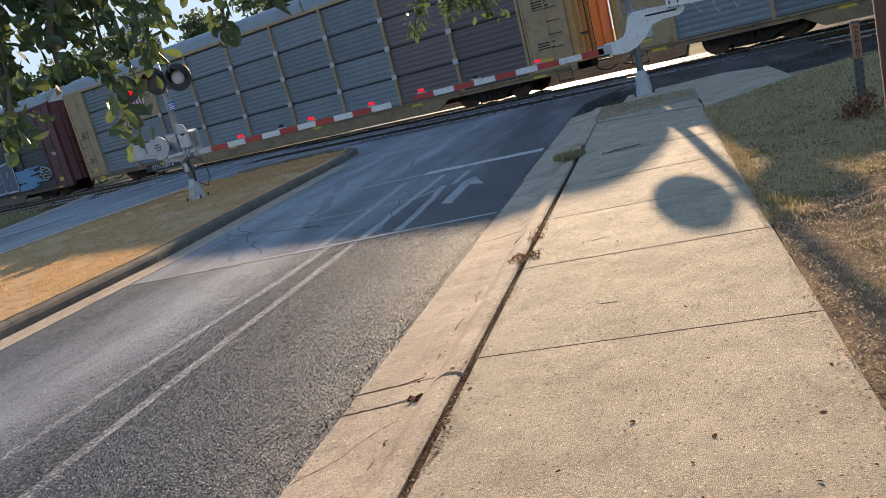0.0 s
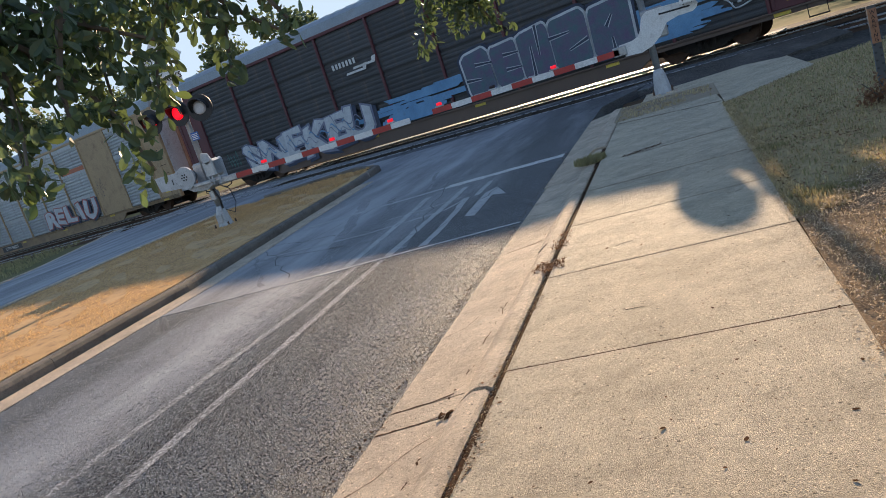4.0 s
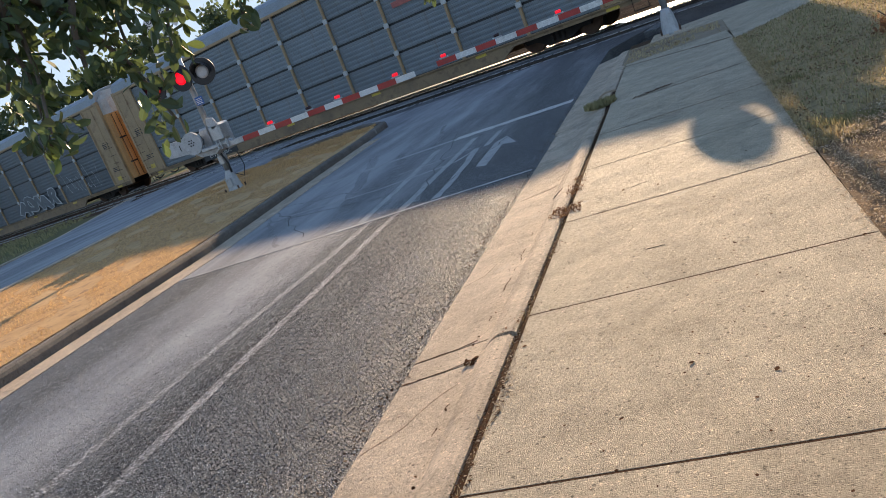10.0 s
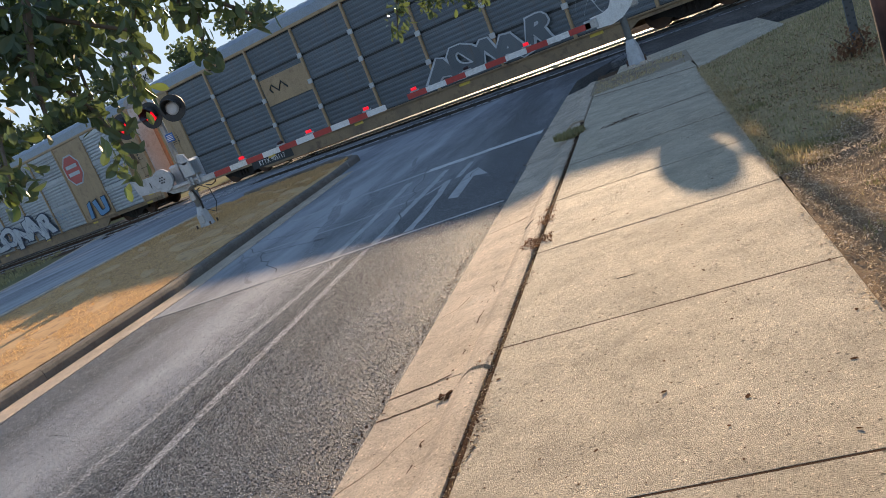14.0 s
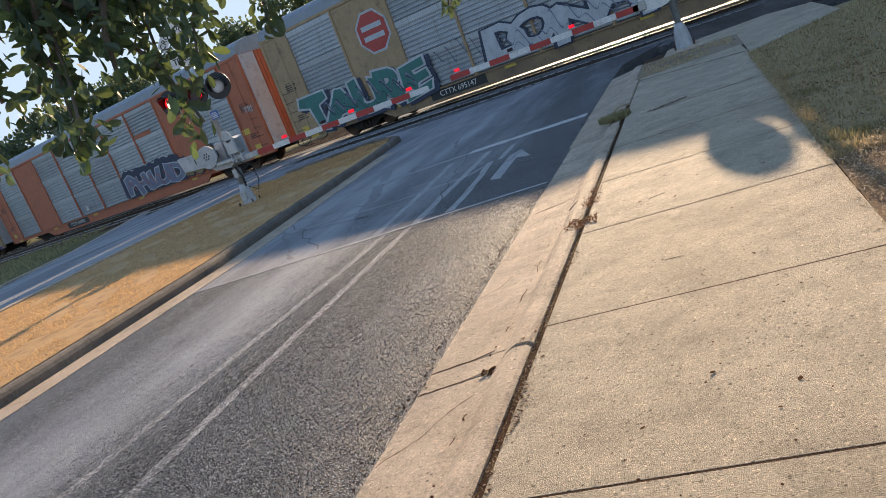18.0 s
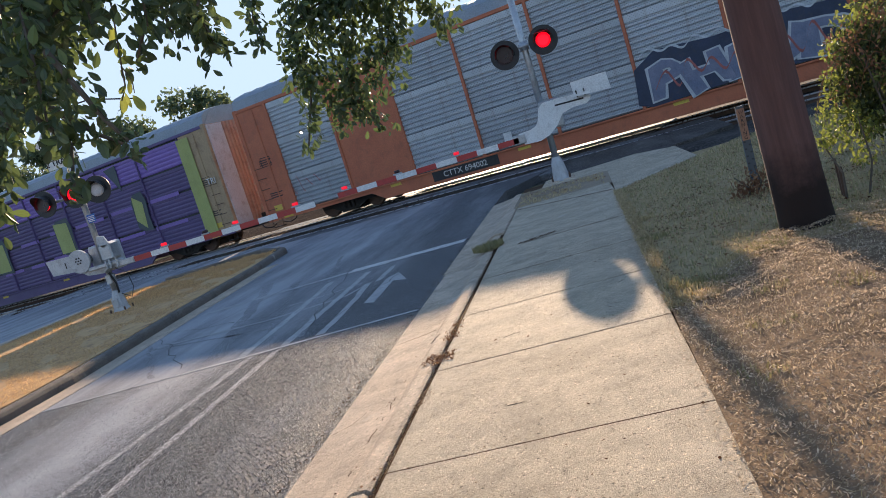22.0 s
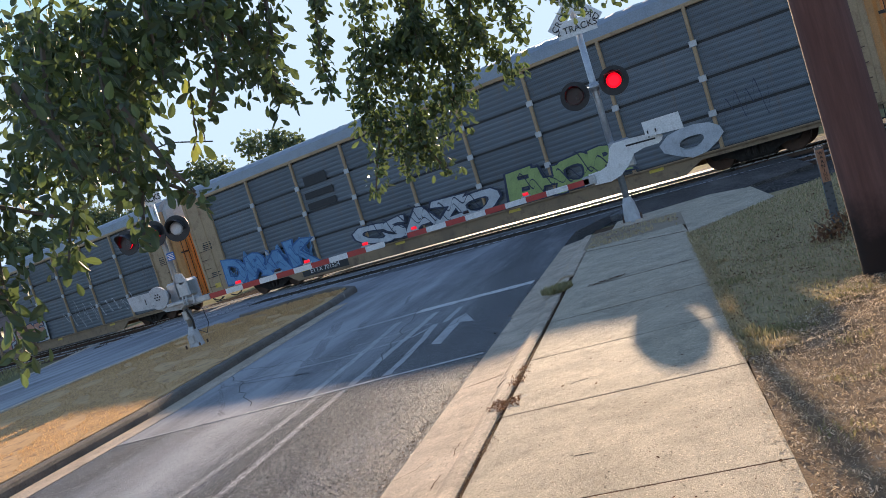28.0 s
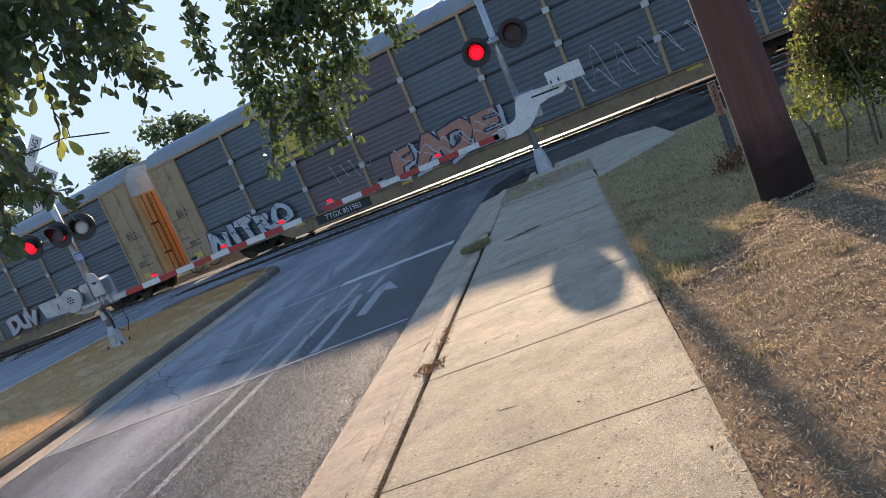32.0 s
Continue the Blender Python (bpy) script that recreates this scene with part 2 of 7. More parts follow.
def perforated(name, c1, c2, pitch=0.09, rough=0.55, metal=0.3):
    """Sheet steel pierced by rows of small dark holes, streaked with rust and dust."""
    m, nt, b = nodes_of(name)
    v = coords(nt)
    sx = nt.nodes.new("ShaderNodeSeparateXYZ")
    link(nt, v, sx.inputs[0])
    waves = []
    for axis, step in ((0, pitch), (2, pitch * 0.8)):
        mu = nt.nodes.new("ShaderNodeMath")
        mu.operation = "MULTIPLY"
        mu.inputs[1].default_value = 2 * math.pi / step
        link(nt, sx.outputs[axis], mu.inputs[0])
        si = nt.nodes.new("ShaderNodeMath")
        si.operation = "SINE"
        link(nt, mu.outputs[0], si.inputs[0])
        waves.append(si.outputs[0])
    ad = nt.nodes.new("ShaderNodeMath")
    ad.operation = "MULTIPLY"
    link(nt, waves[0], ad.inputs[0])
    link(nt, waves[1], ad.inputs[1])
    holes = ramp(nt, ad.outputs[0], [(0.60, 1.0), (0.8, 0.45)])
    big = noise_tex(nt, v, 0.7, 5.0, 0.65)
    mp = nt.nodes.new("ShaderNodeMapping")
    mp.inputs["Scale"].default_value = (2.6, 1.0, 0.25)
    link(nt, v, mp.inputs["Vector"])
    runs = noise_tex(nt, mp.outputs[0], 1.6, 6.0, 0.7)
    col = ramp(nt, big, [(0.3, c1), (0.7, c2)])
    col = mix(nt, "MIX", col, (0.17, 0.12, 0.085), ramp(nt, runs, [(0.52, 0.0), (0.78, 0.45)]))
    col = mix(nt, "MULTIPLY", col, holes, 0.8)
    info = nt.nodes.new("ShaderNodeObjectInfo")
    col = mix(nt, "MULTIPLY", col, ramp(nt, info.outputs["Random"], [(0.0, 0.86), (1.0, 1.12)]), 1.0)
    link(nt, col, b.inputs["Base Color"])
    b.inputs["Roughness"].default_value, b.inputs["Metallic"].default_value = rough, metal
    bump(nt, b, runs, 0.15, 0.01)
    return m


M_CHIP = asphalt("chip_seal", (0.60, 0.64, 0.67), (0.02, 0.021, 0.023), 110.0, 0.55, (0.26, 0.263, 0.268), 0.6, 0.64, contrast=True)
M_ROAD = asphalt("worn_asphalt", (0.33, 0.33, 0.335), (0.065, 0.065, 0.068), 90.0, 0.6, (0.46, 0.462, 0.468), 0.32, 0.72, lane=True)
M_SHOULDER = asphalt("dusty_asphalt", (0.22, 0.18, 0.145), (0.06, 0.05, 0.04), 60.0, 0.9, (0.16, 0.13, 0.105), 0.0, 0.95)
M_APRON = asphalt("patched_apron", (0.26, 0.235, 0.21), (0.10, 0.09, 0.082), 60.0, 0.7, (0.30, 0.27, 0.24), 0.1, 0.9)
M_WALK = concrete("sidewalk_concrete", (0.51, 0.418, 0.295), (0.63, 0.525, 0.382), (0.375, 0.30, 0.208), 0.05)
M_KERB = concrete("kerb_concrete", (0.57, 0.445, 0.32), (0.69, 0.555, 0.418), (0.34, 0.262, 0.188), 0.06)
M_KERB_DARK = concrete("dark_kerb_concrete", (0.17, 0.145, 0.12), (0.26, 0.22, 0.18), (0.09, 0.078, 0.065), 0.1)
M_SOIL = surface("dark_soil", (0.075, 0.045, 0.028), (0.14, 0.09, 0.058), 0.95, scale=6, fine=90, relief=0.8, spec=0.03)
M_CRUMB = leaf_material("leaf_crumb", (0.055, 0.024, 0.012), (0.13, 0.06, 0.03), (0.12, 0.06, 0.03), 0.1, 0.95)
M_JOINT = surface("joint_dirt", (0.055, 0.028, 0.016), (0.12, 0.065, 0.038), 0.95, scale=14, fine=120, relief=0.6, spec=0.02)
M_DIRT = surface("dry_dirt", (0.30, 0.235, 0.165), (0.42, 0.34, 0.25), 0.95, scale=0.4, fine=30, relief=0.7, dirt=(0.16, 0.13, 0.07), spec=0.03)
M_FARGRASS = surface("far_dry_grass", (0.22, 0.18, 0.09), (0.13, 0.14, 0.06), 0.95, scale=0.15, fine=12, relief=0.8, dirt=(0.26, 0.21, 0.13), spec=0.03)
M_LITTER = surface("mulch_soil", (0.20, 0.14, 0.09), (0.34, 0.245, 0.16), 0.95, scale=3, fine=70, relief=1.0, dirt=(0.10, 0.07, 0.048), dirt_amount=0.7, spec=0.03)
M_TURF = surface("thin_turf_soil", (0.46, 0.34, 0.19), (0.36, 0.28, 0.15), 0.95, scale=3.5, fine=60, relief=1.0, dirt=(0.11, 0.075, 0.045), dirt_amount=0.9, spec=0.03)
M_GOLD = surface("dead_turf", (0.58, 0.355, 0.17), (0.72, 0.46, 0.235), 0.95, scale=1.6, fine=50, relief=1.0, dirt=(0.20, 0.115, 0.085), dirt_amount=0.95, spec=0.03)
M_BALLAST = asphalt("dark_ballast", (0.2, 0.18, 0.16), (0.035, 0.03, 0.027), 18.0, 1.0, (0.12, 0.1, 0.085), 0.1, 0.9)
M_PAINT = surface("worn_road_paint", (0.50, 0.49, 0.46), (0.62, 0.61, 0.58), 0.7, scale=3, fine=45, relief=0.4, dirt=(0.12, 0.12, 0.12), dirt_amount=0.8)
M_PAINT_FADED = surface("faded_road_paint", (0.31, 0.31, 0.307), (0.43, 0.43, 0.425), 0.7, scale=4, fine=40, relief=0.4, dirt=(0.1, 0.1, 0.1), dirt_amount=0.9)
M_PAINT_NEAR = asphalt("tyre_rubbed_paint", (0.78, 0.785, 0.79), (0.13, 0.13, 0.133), 60.0, 0.4, (0.25, 0.25, 0.25))
M_TRACK = asphalt("rubbed_asphalt", (0.55, 0.55, 0.555), (0.32, 0.32, 0.325), 90.0, 0.4, (0.42, 0.425, 0.435), 0.2, 0.78)
M_TAR = surface("crack_tar", (0.012, 0.012, 0.013), (0.03, 0.03, 0.03), 0.6, scale=5, fine=40)
M_WOOD_DARK = surface("tarred_pole_butt", (0.024, 0.014, 0.011), (0.045, 0.026, 0.02), 0.9, scale=3, fine=25, relief=0.6, dirt_amount=0.1, spec=0.15)
M_WHITE = surface("white_enamel", (0.72, 0.72, 0.70), (0.80, 0.80, 0.78), 0.45, scale=3, fine=40, relief=0.1, dirt=(0.35, 0.33, 0.3), dirt_amount=0.5)
M_GREYENAMEL = surface("weathered_grey_enamel", (0.40, 0.415, 0.43), (0.54, 0.55, 0.56), 0.5, 0.2, scale=5, fine=60, relief=0.15, dirt=(0.2, 0.18, 0.16), dirt_amount=0.6)
M_CAST = surface("grey_cast_iron", (0.15, 0.155, 0.16), (0.23, 0.235, 0.24), 0.6, 0.3, scale=6, fine=60, relief=0.2)
M_GALV = surface("galvanised_steel", (0.38, 0.40, 0.42), (0.52, 0.54, 0.55), 0.42, 0.75, scale=6, fine=80, relief=0.1)
M_RED = surface("gate_red_film", (0.42, 0.035, 0.03), (0.52, 0.055, 0.045), 0.4, scale=3, fine=60, relief=0.05)
M_BLACK = surface("black_enamel", (0.012, 0.012, 0.013), (0.025, 0.025, 0.027), 0.5, scale=4, fine=40, relief=0.1, dirt=(0.08, 0.07, 0.06))
M_LENS = surface("unlit_red_lens", (0.02, 0.006, 0.006), (0.035, 0.01, 0.01), 0.3, scale=6, fine=90, relief=0.4, dirt_amount=0)
# unlit lens: the sky's reflection is painted in as a pale base colour
M_LENS_PALE = surface("sky_toned_lens", (0.45, 0.45, 0.47), (0.6, 0.6, 0.62), 0.2, scale=6, fine=90, relief=0.3, dirt_amount=0)
M_LIT = diodes("lit_red_lens", (1.0, 0.004, 0.018), 0.75)
M_LIT_SMALL = glow("lit_gate_lamp", (1.0, 0.012, 0.03), 0.38)
M_RUST = surface("rusty_steel", (0.09, 0.055, 0.04), (0.16, 0.095, 0.065), 0.8, 0.3, scale=4, fine=50, relief=0.3)
M_RAILTOP = surface("worn_rail_head", (0.35, 0.35, 0.36), (0.5, 0.5, 0.5), 0.3, 0.9, scale=6, fine=80, relief=0.05, dirt_amount=0)
M_UNDER = surface("grimy_black_steel", (0.018, 0.015, 0.013), (0.05, 0.042, 0.036), 0.8, 0.2, scale=3, fine=40, relief=0.3)
M_GREYP = perforated("grey_perforated_panel", (0.17, 0.20, 0.22), (0.24, 0.27, 0.29))
M_SLATEP = perforated("slate_perforated_panel", (0.11, 0.13, 0.145), (0.16, 0.18, 0.195))
M_SILVER = perforated("silver_corrugated_panel", (0.34, 0.37, 0.395), (0.45, 0.48, 0.505), 0.11, 0.45, 0.45)
M_ROSEP = perforated("reddened_grey_panel", (0.15, 0.12, 0.125), (0.20, 0.15, 0.15))
M_DARKP = perforated("soot_grey_panel", (0.050, 0.051, 0.054), (0.080, 0.081, 0.085))
M_PURPLE = surface("deep_purple_paint", (0.100, 0.068, 0.160), (0.130, 0.088, 0.200), 0.55, scale=0.9, fine=30, relief=0.1, dirt=(0.05, 0.03, 0.1), vary=0.08)
M_LILAC = surface("lilac_paint", (0.20, 0.115, 0.36), (0.25, 0.15, 0.43), 0.5, scale=0.9, fine=30, relief=0.1, dirt=(0.15, 0.08, 0.28), vary=0.08)
M_LIME = surface("yellow_green_paint", (0.34, 0.36, 0.10), (0.41, 0.43, 0.14), 0.5, scale=1.2, fine=30, relief=0.1, dirt=(0.2, 0.2, 0.08))
M_NAVY = surface("dark_green_shadow_paint", (0.045, 0.06, 0.07), (0.06, 0.08, 0.085), 0.5, scale=1.2, fine=30, relief=0.1)
M_TAN = surface("tan_car_paint", (0.37, 0.245, 0.13), (0.46, 0.315, 0.175), 0.55, scale=0.8, fine=25, relief=0.12, dirt=(0.17, 0.085, 0.055), dirt_amount=0.75)
M_SILL = surface("rusty_tan_sill_paint", (0.20, 0.135, 0.08), (0.33, 0.225, 0.125), 0.65, scale=1.1, fine=25, relief=0.2, dirt=(0.10, 0.055, 0.038), dirt_amount=0.85)
M_ORANGE = surface("faded_orange_paint", (0.45, 0.115, 0.05), (0.55, 0.165, 0.075), 0.55, scale=0.8, fine=25, relief=0.12, dirt=(0.16, 0.07, 0.04), dirt_amount=0.5)
M_YDOOR = surface("orange_yellow_door_paint", (0.50, 0.24, 0.075), (0.60, 0.31, 0.11), 0.5, scale=0.8, fine=25, relief=0.12, dirt=(0.25, 0.12, 0.05), dirt_amount=0.5)
M_MAROON = surface("maroon_car_paint", (0.095, 0.024, 0.030), (0.135, 0.036, 0.040), 0.55, scale=0.8, fine=25, relief=0.12, dirt=(0.07, 0.04, 0.035))
M_BROWN = surface("brown_car_paint", (0.10, 0.065, 0.05), (0.15, 0.10, 0.075), 0.6, scale=0.8, fine=25, relief=0.12)
M_ROOF = surface("galvanised_roof_sheet", (0.24, 0.27, 0.29), (0.33, 0.36, 0.385), 0.5, 0.35, scale=0.8, fine=25, relief=0.1, dirt=(0.22, 0.18, 0.14))
M_HEAD = surface("pale_door_head_paint", (0.42, 0.41, 0.39), (0.52, 0.51, 0.48), 0.6, scale=1.2, fine=25, relief=0.1, dirt=(0.30, 0.18, 0.09), dirt_amount=0.6)
M_LEAF = surface("dull_galvanised_sheet", (0.46, 0.48, 0.49), (0.58, 0.60, 0.61), 0.55, 0.2, scale=0.9, fine=25, relief=0.1, dirt=(0.24, 0.19, 0.15), dirt_amount=0.6)
M_PEACH = surface("weathered_peach_paint", (0.44, 0.26, 0.17), (0.54, 0.35, 0.24), 0.6, scale=0.9, fine=25, relief=0.12, dirt=(0.2, 0.1, 0.06), dirt_amount=0.6)
M_SMOKEG = surface("smoky_blue_spray_paint", (0.13, 0.16, 0.24), (0.24, 0.25, 0.33), 0.6, scale=2.5, fine=30, relief=0.05)
M_DEEPBLUEG = surface("deep_blue_spray_paint", (0.03, 0.11, 0.28), (0.05, 0.16, 0.36), 0.6, scale=2, fine=30, relief=0.05)
M_PINKWASH = surface("pink_limewash", (0.50, 0.36, 0.33), (0.60, 0.45, 0.41), 0.85, scale=0.8, fine=20, relief=0.1, dirt=(0.3, 0.22, 0.2))
M_WTEXT = surface("white_stencil_paint", (0.6, 0.6, 0.58), (0.7, 0.7, 0.68), 0.6, scale=5, fine=40, relief=0.05)
M_KTEXT = surface("black_stencil_paint", (0.015, 0.015, 0.015), (0.03, 0.03, 0.03), 0.6, scale=5, fine=40, relief=0.05)
M_YREF = surface("yellow_reflector", (0.62, 0.42, 0.05), (0.7, 0.5, 0.08), 0.4, scale=5, fine=40, relief=0.05)
M_OPALG = surface("lilac_teal_spray_paint", (0.12, 0.085, 0.165), (0.07, 0.145, 0.165), 0.6, scale=3.5, fine=30, relief=0.05, dirt=(0.16, 0.145, 0.20), dirt_amount=0.5)
M_BLUEG = surface("sky_blue_spray_paint", (0.09, 0.25, 0.44), (0.15, 0.34, 0.54), 0.6, scale=2, fine=30, relief=0.05)
M_WHITEG = surface("white_spray_paint", (0.42, 0.45, 0.47), (0.58, 0.61, 0.63), 0.6, scale=2, fine=30, relief=0.05)
M_TEALG = surface("teal_spray_paint", (0.035, 0.15, 0.135), (0.05, 0.23, 0.20), 0.6, scale=2, fine=30, relief=0.05)
M_GREENG = surface("lime_spray_paint", (0.25, 0.34, 0.11), (0.36, 0.45, 0.16), 0.6, scale=2, fine=30, relief=0.05)
M_INKG = surface("navy_spray_paint", (0.02, 0.03, 0.06), (0.04, 0.055, 0.10), 0.6, scale=2, fine=30, relief=0.05)
M_GOLDG = surface("ochre_spray_paint", (0.20, 0.14, 0.055), (0.30, 0.21, 0.08), 0.6, scale=2, fine=30, relief=0.05)
M_PINKG = surface("dusty_red_spray_paint", (0.33, 0.09, 0.08), (0.45, 0.14, 0.12), 0.6, scale=2, fine=30, relief=0.05)
M_SALMONG = surface("salmon_spray_paint", (0.45, 0.20, 0.13), (0.55, 0.28, 0.19), 0.6, scale=2, fine=30, relief=0.05)
M_SIGNO = surface("orange_sign_film", (0.46, 0.23, 0.14), (0.55, 0.30, 0.19), 0.5, scale=4, fine=40, relief=0.05)
M_SIGNB = surface("blue_sign_film", (0.02, 0.11, 0.38), (0.04, 0.15, 0.45), 0.4, scale=4, fine=40, relief=0.05)
M_BARK = surface("oak_bark", (0.10, 0.08, 0.06), (0.17, 0.14, 0.11), 0.9, scale=6, fine=30, relief=1.0)
M_OAK = leaf_material("oak_leaf", (0.044, 0.073, 0.047), (0.085, 0.128, 0.066), (0.18, 0.25, 0.075), 0.33, 0.40)
# bush leaves in two tones: shade of its inside and sun on its rim coloured in
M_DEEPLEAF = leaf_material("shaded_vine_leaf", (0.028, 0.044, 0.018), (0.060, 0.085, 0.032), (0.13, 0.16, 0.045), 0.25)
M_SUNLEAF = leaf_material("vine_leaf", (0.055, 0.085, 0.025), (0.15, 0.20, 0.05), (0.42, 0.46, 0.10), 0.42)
M_FARLEAF = leaf_material("far_tree_leaf", (0.055, 0.085, 0.055), (0.10, 0.14, 0.075), (0.22, 0.28, 0.13), 0.42)
M_STRAW = leaf_material("straw_blade", (0.40, 0.315, 0.18), (0.56, 0.445, 0.27), (0.62, 0.485, 0.26), 0.3, 0.9)
M_GOLDBLADE = leaf_material("golden_blade", (0.30, 0.17, 0.095), (0.72, 0.48, 0.255), (0.8, 0.54, 0.25), 0.45, 0.9)
M_BLADE = leaf_material("grass_blade", (0.23, 0.213, 0.11), (0.34, 0.30, 0.16), (0.44, 0.375, 0.19), 0.35, 0.9)
M_DEADLEAF = leaf_material("dead_brown_leaf", (0.14, 0.07, 0.045), (0.28, 0.15, 0.09), (0.42, 0.26, 0.15), 0.3, 0.9)
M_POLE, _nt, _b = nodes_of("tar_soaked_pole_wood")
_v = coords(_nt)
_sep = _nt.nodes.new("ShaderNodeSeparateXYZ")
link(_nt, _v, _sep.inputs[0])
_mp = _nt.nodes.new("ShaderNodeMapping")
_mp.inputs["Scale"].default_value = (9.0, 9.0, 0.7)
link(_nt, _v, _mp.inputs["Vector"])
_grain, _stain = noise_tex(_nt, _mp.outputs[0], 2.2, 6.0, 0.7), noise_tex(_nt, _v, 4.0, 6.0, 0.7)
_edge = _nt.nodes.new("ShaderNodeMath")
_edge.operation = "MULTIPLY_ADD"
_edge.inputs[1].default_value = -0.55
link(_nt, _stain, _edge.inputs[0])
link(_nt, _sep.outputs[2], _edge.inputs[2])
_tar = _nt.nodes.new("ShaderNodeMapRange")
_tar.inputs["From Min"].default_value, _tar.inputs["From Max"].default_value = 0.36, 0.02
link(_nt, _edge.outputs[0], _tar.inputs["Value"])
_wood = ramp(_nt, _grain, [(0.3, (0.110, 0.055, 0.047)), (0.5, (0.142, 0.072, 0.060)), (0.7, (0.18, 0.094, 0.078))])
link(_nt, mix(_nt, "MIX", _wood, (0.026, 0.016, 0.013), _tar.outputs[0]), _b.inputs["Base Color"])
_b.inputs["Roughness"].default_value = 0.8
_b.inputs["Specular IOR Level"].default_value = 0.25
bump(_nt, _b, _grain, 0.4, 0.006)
M_DUSTCHIP, _nt, _b = nodes_of("dusty_road_chip")
_g = _nt.nodes.new("ShaderNodeNewGeometry")
link(_nt, ramp(_nt, _g.outputs["Random Per Island"], [(0.0, (0.07, 0.057, 0.045)), (0.5, (0.19, 0.155, 0.118)), (1.0, (0.38, 0.32, 0.25))]), _b.inputs["Base Color"])
_b.inputs["Roughness"].default_value = 0.9
M_CHIPSTONE, _nt, _b = nodes_of("road_stone_chip")
_g = _nt.nodes.new("ShaderNodeNewGeometry")
link(_nt, ramp(_nt, _g.outputs["Random Per Island"], [(0.0, (0.012, 0.012, 0.013)), (0.36, (0.056, 0.055, 0.054)), (0.62, (0.165, 0.164, 0.16)), (0.85, (0.49, 0.488, 0.475)), (1.0, (0.84, 0.835, 0.81))]), _b.inputs["Base Color"])
_b.inputs["Roughness"].default_value = 0.8
_b.inputs["Specular IOR Level"].default_value = 0.22
M_CHIPS = leaf_material("bark_chip", (0.11, 0.071, 0.046), (0.57, 0.43, 0.295), (0.96, 0.80, 0.60), 0.40, 0.95)


# ---------------------------------------------------------------- mesh tools
class Geo:
    """Collects vertices and faces of one mesh."""

    def __init__(self):
        self.v, self.f = [], []

    def add(self, verts, faces):
        n = len(self.v)
        self.v += [tuple(p) for p in verts]
        self.f += [tuple(i + n for i in face) for face in faces]
        return self

    def box(self, x0, x1, y0, y1, z0, z1, c=0.0):
        """A box whose edges are cut by c."""
        if c <= 0:
            pts = [(x, y, z) for z in (z0, z1) for x, y in ((x0, y0), (x1, y0), (x1, y1), (x0, y1))]
            return self.add(pts, [(3, 2, 1, 0), (4, 5, 6, 7), (0, 1, 5, 4), (1, 2, 6, 5), (2, 3, 7, 6), (3, 0, 4, 7)])
        c = min(c, 0.45 * min(x1 - x0, y1 - y0, z1 - z0))
        ring = lambda d: [(x0 + d, y0), (x1 - d, y0), (x1, y0 + d), (x1, y1 - d), (x1 - d, y1), (x0 + d, y1), (x0, y1 - d), (x0, y0 + d)]
        inner = [(min(max(x, x0 + c), x1 - c), min(max(y, y0 + c), y1 - c)) for x, y in ring(c)]
        pts = [(*p, z0) for p in inner] + [(*p, z0 + c) for p in ring(c)] + [(*p, z1 - c) for p in ring(c)] + [(*p, z1) for p in inner]
        faces = [tuple(range(7, -1, -1)), tuple(range(24, 32))]
        for k in range(3):
            faces += [(8 * k + i, 8 * k + (i + 1) % 8, 8 * k + 8 + (i + 1) % 8, 8 * k + 8 + i) for i in range(8)]
        return self.add(pts, faces)

    def prism(self, poly, z0, z1):
        """A flat polygon (x, y), pulled up from z0 to z1."""
        n = len(poly)
        pts = [(x, y, z0) for x, y in poly] + [(x, y, z1) for x, y in poly]
        return self.add(pts, [tuple(range(n - 1, -1, -1)), tuple(range(n, 2 * n))] + [(i, (i + 1) % n, n + (i + 1) % n, n + i) for i in range(n)])

    def plate(self, poly, y0, y1):
        """A polygon (x, z), as thick as from y0 (front) to y1."""
        n = len(poly)
        pts = [(x, y0, z) for x, z in poly] + [(x, y1, z) for x, z in poly]
        return self.add(pts, [tuple(range(n)), tuple(range(2 * n - 1, n - 1, -1))] + [(i, n + i, n + (i + 1) % n, (i + 1) % n) for i in range(n)])

    def tube(self, points, radii, n=8, cap=True):
        """A round bar through the points."""
        pts = [Vector(p) for p in points]
        verts, faces, side = [], [], None
        for i, p in enumerate(pts):
            d = (pts[min(i + 1, len(pts) - 1)] - pts[max(i - 1, 0)]).normalized()
            if side is None:
                side = d.orthogonal().normalized()
            side = (side - d * side.dot(d)).normalized()
            up = d.cross(side)
            r = radii[i] if isinstance(radii, (list, tuple)) else radii
            verts += [p + r * (math.cos(a) * side + math.sin(a) * up) for a in (2 * math.pi * k / n for k in range(n))]
        for i in range(len(pts) - 1):
            faces += [(n * i + k, n * i + (k + 1) % n, n * i + n + (k + 1) % n, n * i + n + k) for k in range(n)]
        if cap:
            faces += [tuple(range(n - 1, -1, -1)), tuple(range(len(verts) - n, len(verts)))]
        return self.add(verts, faces)

    def mesh(self, name, mat, smooth=False):
        me = bpy.data.meshes.new(name)
        me.from_pydata(self.v, [], self.f)
        me.materials.append(mat)
        if smooth:
            me.polygons.foreach_set("use_smooth", [len(p.vertices) == 4 for p in me.polygons])
        me.update()
        return me


def thing(name, m, label, category, group="", kind=""):
    ob = new(name)
    ob.empty_display_size = 0.2
    ob.matrix_basis = m
    return tagged(ob, label, category, group, kind)


def part(name, geo, mat, parent, label="", smooth=False):
    """One mesh under a thing or a part; geo may be a mesh that is shared."""
